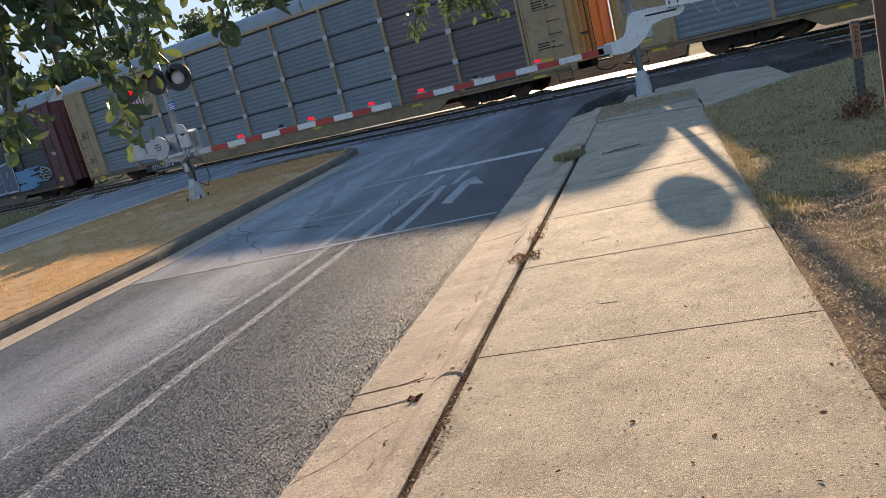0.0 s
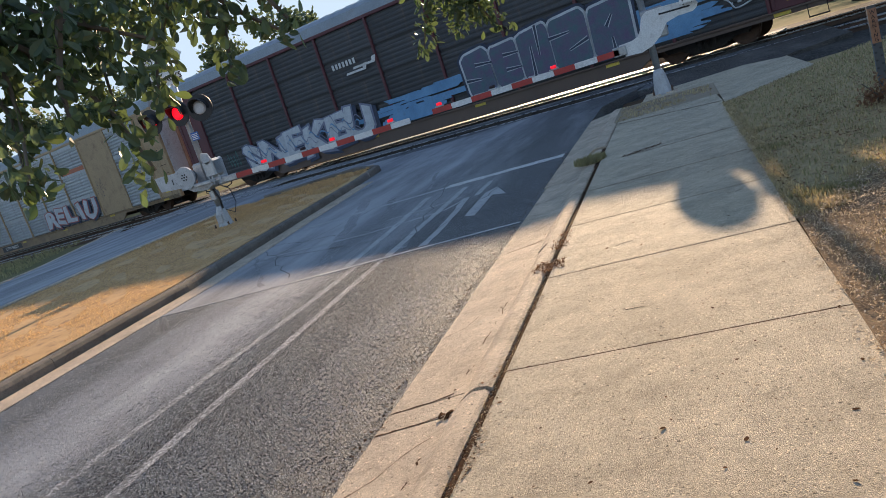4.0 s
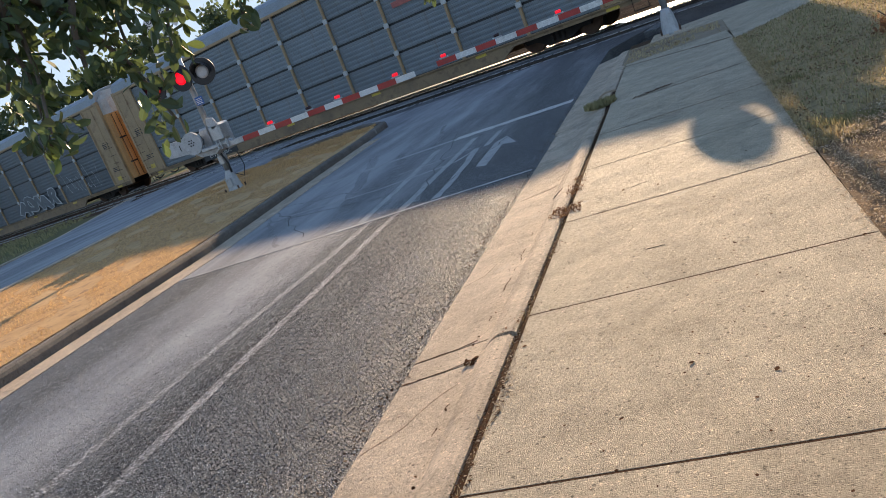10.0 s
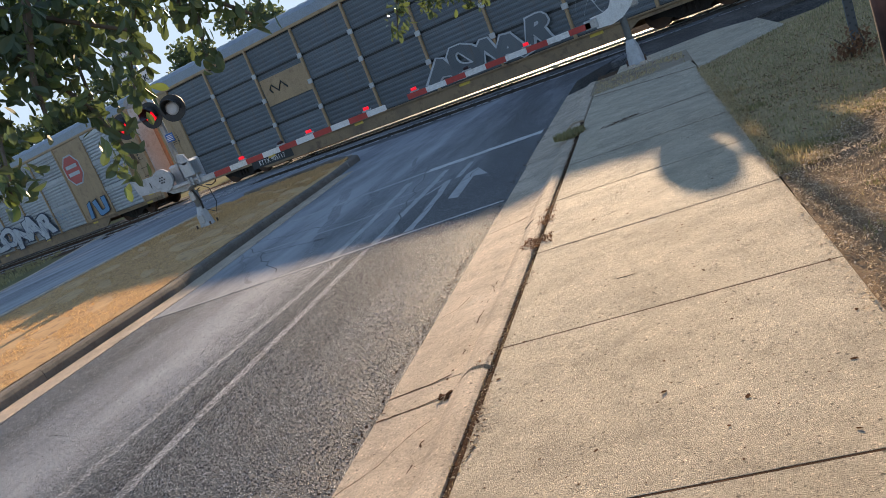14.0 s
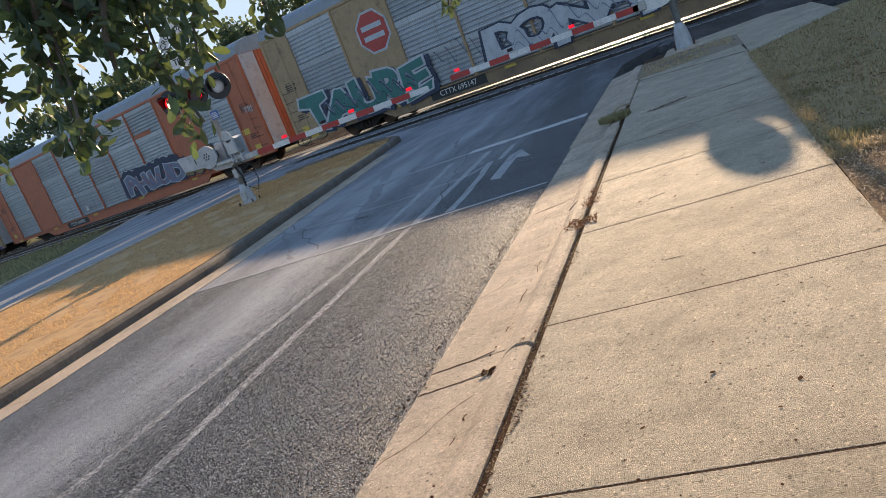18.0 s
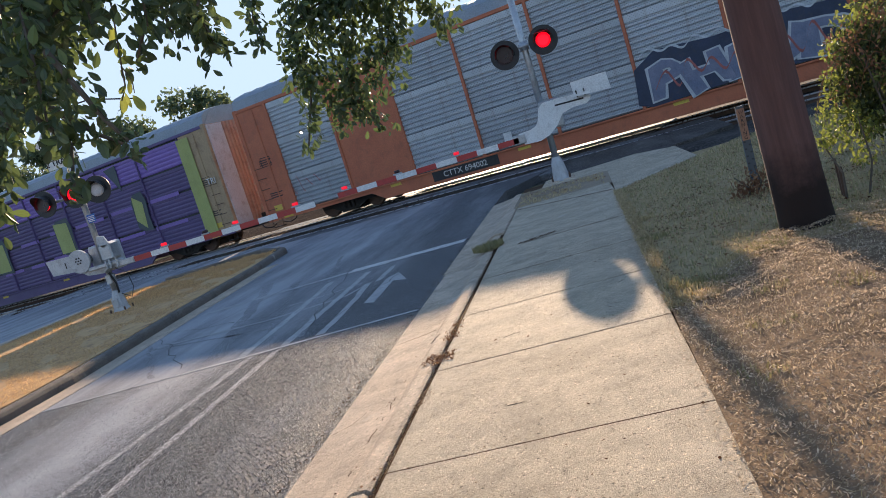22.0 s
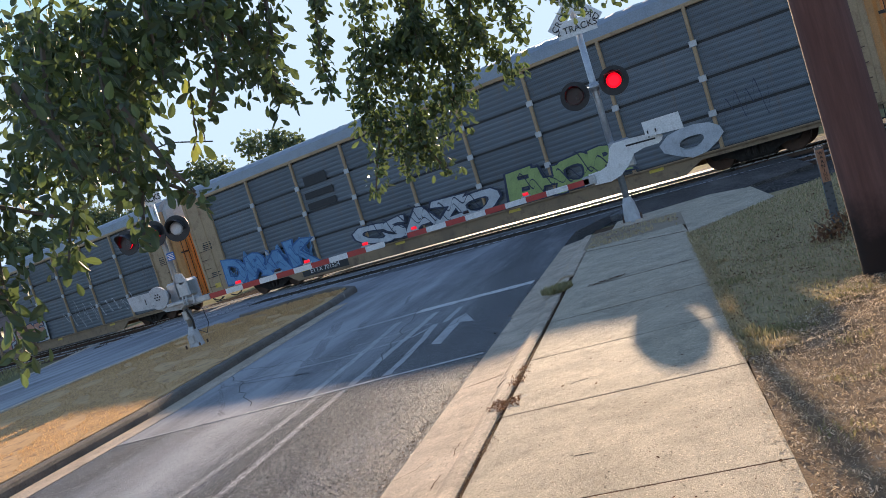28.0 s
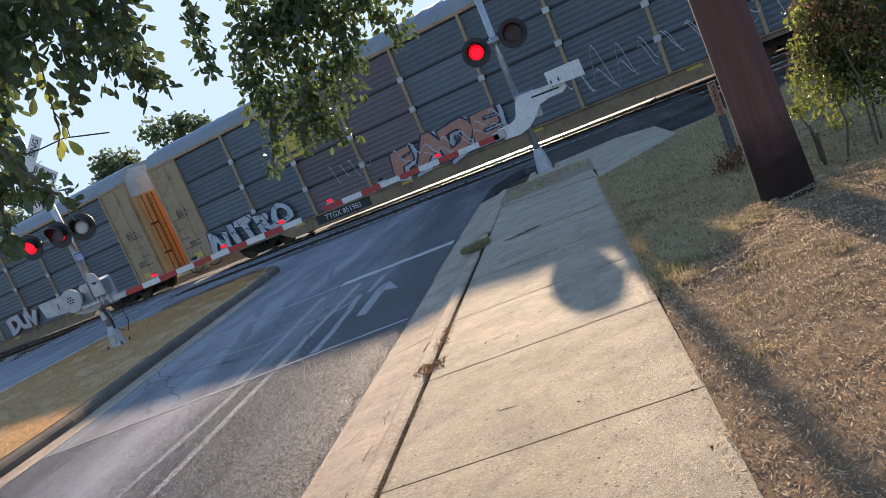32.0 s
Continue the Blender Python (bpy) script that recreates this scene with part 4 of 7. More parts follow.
def gate_arm(parent, x0, x1, y, z, lights):
    """A striped boom from x0 to x1 in boards of red and white, with small lamps on it."""
    arm = part("boom", Geo().box(min(x0, x1), max(x0, x1), y - 0.012, y + 0.025, z - 0.045, z + 0.05, 0.01), M_WHITE, parent, "white aluminium gate boom")
    n = max(1, round(abs(x1 - x0) / 0.40))
    step = (x1 - x0) / n
    for k in range(0, n):
        a, b = sorted((x0 + step * k, x0 + step * (k + 1)))
        part("band", Geo().box(a + 0.004, b - 0.004, y - 0.02, y - 0.012, z - 0.05, z + 0.055), M_RED if k % 2 == 0 else M_WHITE, arm, "red reflective band" if k % 2 == 0 else "white reflective band")
    for x, lit in lights:
        lp = part("arm_lamp", Geo().box(x - 0.09, x + 0.09, y - 0.03, y + 0.03, z + 0.052, z + 0.085, 0.01), M_GALV, arm, "small lamp on the gate boom")
        part("arm_lens", Geo().tube([(x - 0.05, y - 0.0, z + 0.11), (x + 0.05, y - 0.0, z + 0.11)], 0.032, 12), M_LIT_SMALL if lit else M_LENS, arm, "small red lens", smooth=True)
    return arm


def crossbuck(parent, y, z, s):
    """Two crossed white boards lettered RAILROAD and CROSSING, and the track sign below."""
    for tilt, text in ((45, "RAIL"), (-45, "CROSSING")):
        b = part("crossbuck_board", Geo().box(-0.61, 0.61, y - 0.006 - (0.012 if tilt > 0 else 0), y + 0.006 - (0.012 if tilt > 0 else 0), -0.115, 0.115, 0.004), M_WHITE, parent, "white crossbuck board with black letters")
        b.matrix_basis = pose(0, 0, z, 0, tilt, 0)
        if tilt > 0:
            for x, t in ((-0.36, "RAIL"), (0.36, "ROAD")):
                letters("lettering", t, 0.17, M_KTEXT, b, x, y - 0.02, -0.06, "black letters")
        else:
            for x, t in ((-0.37, "CROS"), (0.37, "SING")):
                letters("lettering", t, 0.17, M_KTEXT, b, x, y - 0.008, -0.06, "black letters")


def signal_mast(name, x, y, side, label):
    """A gate with its mast. side: +1 where the boom points to -x."""
    g = thing(name, pose(x, y, -0.02), label, "crossing signal", "crossing gates")
    part("mast", Geo().tube([(0, 0, 0.30), (0, 0, 4.55)], 0.062, 16), M_GALV, g, "galvanised steel mast", smooth=True)
    part("footing", Geo().box(-0.26, 0.26, -0.24, 0.24, -0.2, 0.03, 0.03), M_KERB, g, "concrete footing")
    part("base_casting", Geo().tube([(0, 0, 0.03), (0, 0, 0.10), (0, 0, 0.34), (0, 0, 0.46)], [0.17, 0.15, 0.115, 0.075], 8), M_GREYENAMEL, g, "cast junction base", smooth=False)
    for k in range(4):
        a = math.pi / 4 + k * math.pi / 2
        part("anchor_bolt", Geo().tube([(0.23 * math.cos(a), 0.21 * math.sin(a), 0.03), (0.23 * math.cos(a), 0.21 * math.sin(a), 0.11)], 0.018, 6), M_RUST, g)
    return g


right_gate = signal_mast("crossing_gate", 0.73, 14.88, 1, "crossing gate on a galvanised mast, flashing red lamps, boom lowered")
part("crossarm", Geo().tube([(-0.40, -0.07, 2.56), (0.40, -0.07, 2.60)], 0.03, 10), M_GALV, right_gate, smooth=True)
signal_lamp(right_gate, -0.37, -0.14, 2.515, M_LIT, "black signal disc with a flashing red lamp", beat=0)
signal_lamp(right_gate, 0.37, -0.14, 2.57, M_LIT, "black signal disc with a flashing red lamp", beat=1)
part("collar", Geo().tube([(0, 0, 2.50), (0, 0, 2.66)], 0.085, 12), M_GALV, right_gate, smooth=True)
part("boom_bracket", Geo().plate([(-0.54, 1.07), (-0.46, 0.85), (-0.17, 0.83), (0.03, 0.89), (0.2, 1.02), (0.35, 1.2), (0.55, 1.25), (0.81, 1.25), (0.89, 1.30), (0.92, 1.37), (0.87, 1.44), (0.65, 1.47), (0.3, 1.49), (0.05, 1.49), (-0.05, 1.42), (-0.12, 1.21), (-0.18, 1.12), (-0.30, 1.08)], -0.20, -0.14), M_WHITE, right_gate, "white curved steel boom bracket")
part("bracket_slot", Geo().plate([(0.25, 1.36), (0.78, 1.34), (0.78, 1.37), (0.25, 1.39)], -0.206, -0.199), M_BLACK, right_gate, "dark slot in the bracket")
part("counterweight", Geo().plate([(0.62, 1.69), (1.27, 1.69), (1.29, 1.38), (0.63, 1.42)], -0.34, -0.24), M_WHITE, right_gate, "white counterweight plate")
for xx in (0.68, 0.82):
    part("bolt_rod", Geo().tube([(xx, -0.30, 1.40), (xx, -0.36, 1.52)], 0.012, 6), M_BLACK, right_gate)
part("mechanism_box", Geo().box(-0.05, 0.34, -0.12, 0.26, 0.98, 1.52, 0.03), M_GALV, right_gate, "grey gate mechanism housing")
part("pivot_cap", disc(0.05, -0.23, -0.2, 14), M_GALV, right_gate)
part("boom_clamp", Geo().box(-0.66, -0.42, -0.24, -0.13, 0.88, 1.05, 0.012), M_GALV, right_gate, "bolted boom clamp")
gate_arm(right_gate, -0.55, -4.22, -0.22, 0.955, [(-1.75, True), (-2.95, False), (-4.05, True)])
crossbuck(right_gate, -0.08, 4.15, 1)
part("track_sign", Geo().box(-0.36, 0.36, -0.09, -0.08, 3.56, 3.86, 0.004), M_WHITE, right_gate, "white sign lettered with tracks")
letters("lettering", "2 TRACKS", 0.17, M_KTEXT, right_gate, 0.0, -0.1, 3.64, "black letters")

left_gate = signal_mast("crossing_gate", -8.41, 14.13, -1, "crossing gate in the median, galvanised mast, boom lowered")
part("crossarm", Geo().tube([(-0.70, -0.07, 2.49), (0.55, -0.07, 2.47)], 0.03, 10), M_GALV, left_gate, smooth=True)
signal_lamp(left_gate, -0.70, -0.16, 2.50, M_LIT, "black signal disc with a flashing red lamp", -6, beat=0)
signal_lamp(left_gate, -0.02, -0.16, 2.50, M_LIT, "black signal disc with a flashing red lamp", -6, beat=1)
signal_lamp(left_gate, 0.53, -0.20, 2.46, M_LENS_PALE, "black signal disc with a lens painted pale as if it mirrored the sky", 10)
part("number_plate", Geo().box(0.02, 0.2, -0.085, -0.075, 1.88, 2.05, 0.003), M_SIGNB, left_gate, "small blue notice plate")
for k in range(4):
    part("notice_bar", Geo().box(0.04, 0.18, -0.088, -0.084, 1.905 + 0.032 * k, 1.92 + 0.032 * k), M_WHITE, left_gate)
part("mechanism_box", Geo().box(-0.30, 0.24, 0.0, 0.40, 0.86, 1.44, 0.04), M_GREYENAMEL, left_gate, "grey gate mechanism housing")
sp = part("side_plate", disc(0.235, -0.30, -0.25, 28), M_GREYENAMEL, left_gate, "white round gate side plate")
sp.location = (-0.34, 0, 1.22)
part("hub", Geo().tube([(-0.34, -0.25, 1.22), (-0.34, 0.02, 1.22)], 0.11, 14), M_CAST, left_gate, "dark pivot hub")
part("lower_pan", Geo().plate([(-0.46, 1.02), (-0.30, 0.90), (0.05, 0.86), (0.16, 0.93), (0.10, 1.02)], -0.22, -0.08), M_GREYENAMEL, left_gate, "white pan below the side plate")
for k in range(7):
    a = 2 * math.pi * k / 6
    r = 0.0 if k == 6 else 0.06
    part("bolt", disc(0.016, -0.312, -0.298, 8), M_BLACK, left_gate).location = (-0.34 + r * math.cos(a), 0, 1.24 + r * math.sin(a))
part("counterweight", Geo().plate([(-1.06, 1.40), (-0.44, 1.38), (-0.42, 1.04), (-1.0, 1.09)], -0.285, -0.2), M_GREYENAMEL, left_gate, "white counterweight plate")
for xx in (-0.66, -0.58):
    part("slot", Geo().plate([(xx, 1.16), (xx + 0.018, 1.16), (xx + 0.018, 1.28), (xx, 1.28)], -0.290, -0.284), M_BLACK, left_gate)
part("boom_bracket", Geo().box(-0.16, 0.62, -0.36, -0.28, 0.97, 1.05, 0.015), M_GALV, left_gate, "galvanised boom bracket")
part("hinge_plate", Geo().plate([(0.07, 1.46), (0.12, 1.60), (0.26, 1.56), (0.32, 1.40), (0.18, 1.34)], -0.16, -0.12), M_GREYENAMEL, left_gate, "grey hinge plate")
for xx, zz in ((-0.50, 1.10), (-0.48, 1.36), (-0.20, 1.38), (-0.18, 1.08)):
    part("bolt", disc(0.022, -0.315, -0.29, 8), M_GALV, left_gate).location = (xx, 0, zz)
for xx in (0.28, 0.36, 0.52):
    part("clamp_bolt", Geo().tube([(xx, -0.4, 0.92), (xx, -0.4, 1.1)], 0.016, 6), M_GALV, left_gate)
part("conduit", Geo().tube([(0.10, -0.05, 0.40), (0.13, -0.08, 0.6), (0.08, -0.12, 0.84)], 0.022, 8), M_BLACK, left_gate, "black flexible conduit")
part("base_door", Geo().box(-0.07, 0.07, -0.165, -0.12, 0.12, 0.30, 0.01), M_GREYENAMEL, left_gate, "cover plate of the junction base")
part("motor_box", Geo().box(0.05, 0.32, -0.16, 0.16, 1.08, 1.42, 0.03), M_GALV, left_gate, "small grey motor housing")
part("mast_clamp", Geo().tube([(0, 0, 0.62), (0, 0, 0.80)], 0.10, 10), M_GALV, left_gate)
part("boom_root", Geo().box(0.46, 0.86, -0.37, -0.29, 0.90, 1.02, 0.012), M_GALV, left_gate, "bolted boom clamp")
gate_arm(left_gate, 0.85, 4.72, -0.33, 0.955, [(1.55, True), (2.45, False), (3.1, True), (4.35, True)])
part("rod", Geo().tube([(0.05, -0.1, 4.16), (0.4, -0.1, 4.13), (0.95, -0.1, 4.13), (1.85, -0.1, 3.87)], 0.014, 6), M_BLACK, left_gate, "thin dark rod beside the crossbuck")
part("cable", Geo().tube([(0.12, 0.0, 0.36), (0.35, -0.05, 0.25), (0.45, -0.05, 0.45), (0.42, -0.05, 0.75), (0.2, -0.05, 0.9)], 0.009, 6), M_BLACK, left_gate, "thin black cable")
crossbuck(left_gate, -0.08, 3.95, 1)
part("track_sign", Geo().box(-0.40, 0.32, -0.09, -0.08, 3.08, 3.36, 0.004), M_WHITE, left_gate, "white sign lettered with tracks")
letters("lettering", "2 TRACKS", 0.17, M_KTEXT, left_gate, -0.04, -0.1, 3.15, "black letters")

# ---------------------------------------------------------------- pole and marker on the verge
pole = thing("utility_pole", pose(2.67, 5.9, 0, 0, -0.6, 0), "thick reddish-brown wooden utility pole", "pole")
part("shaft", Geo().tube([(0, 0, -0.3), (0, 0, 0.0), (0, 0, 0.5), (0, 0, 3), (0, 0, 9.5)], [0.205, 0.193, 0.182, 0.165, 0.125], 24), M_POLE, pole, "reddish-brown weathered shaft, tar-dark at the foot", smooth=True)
marker = thing("warning_marker", pose(2.79, 8.05, -0.02, 0, 1.5, 0), "slim dark marker post with an orange warning plate", "marker post")
part("post", Geo().plate([(-0.038, -0.3), (0.038, -0.3), (0.038, 0.84), (-0.038, 0.84)], -0.012, 0.02), M_SLATEP, marker)
part("plate", Geo().plate([(-0.036, 0.50), (0.036, 0.50), (0.036, 0.815), (-0.036, 0.815)], -0.020, -0.013), M_SIGNO, marker, "orange plate lettered WARNING downwards")
for k, ch in enumerate("WARNING"):
    letters("letter", ch, 0.048, M_KTEXT, marker, 0, -0.024, 0.765 - 0.042 * k, depth=0.002)
stub = thing("fence_post", pose(3.14, 6.6, 0), "thin rusty steel fence post among the vines", "post")
part("post", Geo().tube([(0, 0, -0.2), (0, 0, 0.30)], 0.009, 8), M_RUST, stub)


# ---------------------------------------------------------------- train
HALF, SIDE = 13.48, 1.53               # half the length of a car's body, half its width
SILL0, SILL1, EAVE = 0.20, 0.62, 4.82  # heights above the rail
DOOR_TOP = 4.15                        # top of the swelling doors
PITCH = 28.6
END = 1.55                             # length of the plain end bay
BAYS = 9
BAY = (2 * HALF - 2 * END) / BAYS
SHARED = {}


def shared(key, make):
    if key not in SHARED:
        SHARED[key] = make()
    return SHARED[key]


def rib_panel(length, height, ribs, depth, band, mat):
    """A ribbed sheet that stands on z = 0, its ribs lying along x; the front looks to -y. band: the flat share at the top."""
    prof, top = [], height * (1 - band)
    step = top / ribs
    for k in range(ribs):
        z = k * step
        prof += [(0.0, z), (-depth, z + 0.25 * step), (-depth, z + 0.62 * step), (0.0, z + 0.80 * step)]
    prof += [(0.0, top), (-depth * 1.3, top + 0.01), (-depth * 1.3, height), (0.02, height)]
    n = len(prof)
    g = Geo().add([(x, y, z) for x in (-length / 2, length / 2) for y, z in prof], [(i, n + i, n + i + 1, i + 1) for i in range(n - 1)])
    g.add([(-length / 2, 0.03, 0), (length / 2, 0.03, 0), (length / 2, 0.03, height), (-length / 2, 0.03, height)], [(3, 2, 1, 0)])
    return g.mesh("panel", mat)


def roof_mesh(mat):
    """An arched roof of cross-ribbed sheet."""
    g, n, cols = Geo(), 10, 90
    for k in range(cols + 1):
        x = -HALF + 2 * HALF * k / cols
        lift = 0.03 if k % 2 else 0.0
        for i in range(n + 1):
            a = math.pi * i / n
            g.v.append((x, -SIDE * math.cos(a), EAVE + 0.02 + (0.66 + lift) * max(math.sin(a), 0.0) ** 0.55))
    m = n + 1
    g.f += [(k * m + i, k * m + m + i, k * m + m + i + 1, k * m + i + 1) for k in range(cols) for i in range(n)]
    g.f += [tuple(range(m)), tuple(range(cols * m + m - 1, cols * m - 1, -1))]
    return g.mesh("roof", mat)


def wheelset_mesh():
    g = Geo()
    for s in (-1, 1):
        y = 0.76 * s
        g.tube([(0, y - 0.07 * s, 0), (0, y + 0.02 * s, 0), (0, y + 0.021 * s, 0), (0, y + 0.075 * s, 0)], [0.445, 0.445, 0.42, 0.415], 24)
        g.tube([(0, y + 0.076 * s, 0), (0, y + 0.20 * s, 0)], 0.09, 10)
        for k in range(3):
            a = 2 * math.pi * k / 3
            g.tube([(0.22 * math.cos(a), y + 0.074 * s, 0.22 * math.sin(a)), (0.22 * math.cos(a), y + 0.085 * s, 0.22 * math.sin(a))], 0.04, 8)
    g.tube([(0, -0.95, 0), (0, 0.95, 0)], 0.08, 10)
    return g.mesh("wheelset", M_RUST)


WHEELSETS = []


def truck(car, x):
    """A two-axle truck: side frames and bolster, and two wheelsets that turn."""
    def make():
        g = Geo()
        for s in (-1, 1):
            o = 1.0 * s
            g.plate([(-1.28, 0.50), (-1.18, 0.34), (-0.82, 0.34), (-0.42, 0.16), (0.42, 0.16), (0.82, 0.34), (1.18, 0.34), (1.28, 0.50), (1.18, 0.60), (0.45, 0.72), (-0.45, 0.72), (-1.18, 0.60)], o - 0.07, o + 0.07)
            for dx in (-0.2, 0.0, 0.2):
                g.tube([(dx, o - 0.09 * 1, 0.22), (dx, o - 0.09, 0.46)], 0.07, 8)
        g.box(-0.25, 0.25, -1.0, 1.0, 0.42, 0.72)
        g.box(-1.0, 1.0, -0.62, 0.62, 0.12, 0.62)
        g.box(-0.52, 0.52, -0.92, 0.92, 0.10, 0.5)
        return g.mesh("truck", M_UNDER)
    tr = part("truck", shared("truck", make), M_UNDER, car, "grimy black two-axle truck")
    tr.location = (x, 0, 0)
    for dx in (-1.02, 1.02):
        w = part("wheelset", shared("wheelset", wheelset_mesh), M_RUST, tr, "steel wheels on an axle")
        w.location = (dx, 0, 0.445)
        WHEELSETS.append(w)


def autorack(style, label):
    """A covered car carrier: sill, ribbed side panels in bays, posts, arched roof, end doors, trucks and couplers."""
    car = thing("autorack_car", pose(0, 0, 0), label, "railway car", "cars of the train")
    pm, post, sill, endm, door, roof = (style[k] for k in ("panel", "post", "sill", "end", "door", "roof"))
    plain, tiers, ribs = style.get("plain", ()), style.get("tiers", 3), style.get("ribs", 7)
    # underframe
    def sill_mesh():
        poly = [(-HALF, SILL1), (-HALF, 0.50), (-8.6, 0.50), (-8.1, SILL0), (8.1, SILL0), (8.6, 0.50), (HALF, 0.50), (HALF, SILL1)]
        return Geo().plate(poly[::-1], -SIDE - 0.03, -SIDE + 0.06).plate([(x, SILL1 - 0.06) if z > 0.6 else (x, z) for x, z in poly[::-1]], SIDE - 0.06, SIDE + 0.03).mesh("side_sill", sill)
    part("side_sill", shared(("sill", sill.name), sill_mesh), sill, car)
    part("sill_flange", shared(("flange", sill.name), lambda: Geo().box(-HALF, HALF, -SIDE - 0.09, -SIDE - 0.02, SILL1 - 0.005, SILL1 + 0.055, 0.01).mesh("sill_flange", sill)), sill, car)
    part("underframe", shared("frame", lambda: Geo().box(-HALF, HALF, -SIDE + 0.08, SIDE - 0.08, 0.80, 0.95).box(-HALF, HALF, -0.25, 0.25, 0.45, 0.8).mesh("underframe", M_UNDER)), M_UNDER, car)
    # sides
    h = (EAVE - 0.10 - SILL1 - 0.06) / tiers
    for b in range(BAYS):
        x = -HALF + END + BAY * (b + 0.5)
        if b in plain:
            me = shared(("plain", endm.name), lambda: Geo().box(-BAY / 2, BAY / 2, -0.05, 0.02, 0, EAVE - 0.10 - SILL1 - 0.06, 0.012).mesh("plain_panel", endm))
            part("plain_panel", me, endm, car, "flat riveted steel side panel").location = (x, -SIDE, SILL1 + 0.06)
            continue
        for t in range(tiers):
            if b in style.get("plates", {}) and t >= style["plates"][b]:
                part("plain_panel", shared(("plate", post.name, tiers), lambda: Geo().box(-BAY / 2 + 0.03, BAY / 2 - 0.03, -0.05, 0.03, 0, h - 0.02, 0.01).mesh("plain_panel", post)), post, car, "flat tan side panel").location = (x, -SIDE, SILL1 + 0.07 + h * t)
                continue
            mat = style.get("bay_mats", {}).get(b) or style.get("tier_mats", {}).get(t, pm)
            me = shared(("panel", mat.name, tiers, ribs), lambda: rib_panel(BAY - 0.05, h - style.get("seam", 0.075), ribs, style.get("depth", 0.03), style.get("band", 0.1), mat))
            part("panel", me, mat, car).location = (x, -SIDE, SILL1 + 0.07 + h * t)
    # clips where the panels meet
    pw = style.get("post_width", 0.10)
    post_me = shared(("post", post.name, pw), lambda: Geo().box(-pw / 2, pw / 2, -0.09, 0.03, 0, EAVE - SILL1 - 0.08, 0.012).mesh("post", post))
    for b in range(BAYS + 1):
        part("post", post_me, post, car).location = (-HALF + END + BAY * b, -SIDE, SILL1 + 0.03)
    if style.get("clips", True):
        clip_me = shared("clip", lambda: Geo().box(-0.11, 0.11, -0.105, -0.06, -0.09, 0.09, 0.01).mesh("clip", M_GALV))
        for b in range(1, BAYS):
            for t in range(1, tiers):
                part("clip", clip_me, M_GALV, car).location = (-HALF + END + BAY * b, -SIDE, SILL1 + 0.05 + h * t)
    part("far_side", shared(("far", pm.name), lambda: Geo().box(-HALF, HALF, SIDE - 0.05, SIDE, SILL1, EAVE).mesh("far_side", pm)), pm, car)
    # added black sheet: the darkness inside the car, as colour behind the gaps
    part("inner_wall", shared("inner", lambda: Geo().box(-HALF + 0.1, HALF - 0.1, -SIDE + 0.035, -SIDE + 0.06, SILL1, EAVE).mesh("inner_wall", M_BLACK)), M_BLACK, car, "black sheet that stands in for the unlit inside of the car")
    part("top_rail", shared(("rail", post.name), lambda: Geo().box(-HALF, HALF, -SIDE - 0.07, -SIDE + 0.05, EAVE - 0.09, EAVE + 0.03, 0.012).mesh("top_rail", post)), post, car)
    part("roof", shared(("roof", roof.name), lambda: roof_mesh(roof)), roof, car, "arched ribbed sheet-steel roof")
    # ends
    for s in (-1, 1):
        xe = s * (HALF - END / 2)
        part("end_panel", shared(("end", endm.name), lambda: Geo().box(-END / 2 + 0.06, END / 2, -0.055, 0.03, 0, EAVE - SILL1 - 0.15, 0.015).box(-END / 2 + 0.10, -END / 2 + 0.16, -0.075, -0.05, 0.02, EAVE - SILL1 - 0.2).box(0.1, 0.16, -0.075, -0.05, 0.02, EAVE - SILL1 - 0.2).mesh("end_panel", endm)), endm, car, "plain riveted end bay").matrix_basis = pose(xe, -SIDE, SILL1 + 0.06)
        part("end_post", shared(("epost", endm.name), lambda: Geo().box(-0.14, 0.02, -SIDE - 0.08, -SIDE + 0.12, SILL1 - 0.1, EAVE + 0.06, 0.02).mesh("end_post", endm)), endm, car).matrix_basis = pose(s * HALF, 0, 0) if s > 0 else pose(-HALF + 0.12, 0, 0)

        bulge, top = style.get("bulge", 0.0), style.get("door_top", DOOR_TOP)
        face = pose(s * HALF, 0, 0, 0, 0, 0 if s > 0 else 180)
        if bulge:
            # radial doors that swell out below a sloping head
            pts = [(-1.48, 0.0), (-1.42, 0.42 * bulge), (-1.1, 0.86 * bulge), (-0.6, bulge), (0.6, bulge), (1.1, 0.86 * bulge), (1.42, 0.42 * bulge), (1.48, 0.0)]
            n = len(pts)
            part("end_door", shared(("door", door.name, bulge, top), lambda: Geo().add([(d, y, z) for z in (0.72, top) for y, d in pts], [(i, i + 1, n + i + 1, n + i) for i in range(n - 1)] + [tuple(range(n - 1, -1, -1)), tuple(range(n, 2 * n))]).mesh("end_door", door)), door, car, "swelling end door of sheet steel").matrix_basis = face
            part("door_head", shared(("head", bulge, top), lambda: Geo().add([(d * f, y * w, z) for z, f, w in ((top + 0.004, 0.9, 0.98), (EAVE + 0.1, 0.62, 0.93), (EAVE + 0.5, 0.35, 0.7)) for y, d in pts], [(k * n + i, k * n + i + 1, k * n + n + i + 1, k * n + n + i) for k in (0, 1) for i in range(n - 1)]).mesh("door_head", M_HEAD)), M_HEAD, car, "pale sloping head above the end door").matrix_basis = face
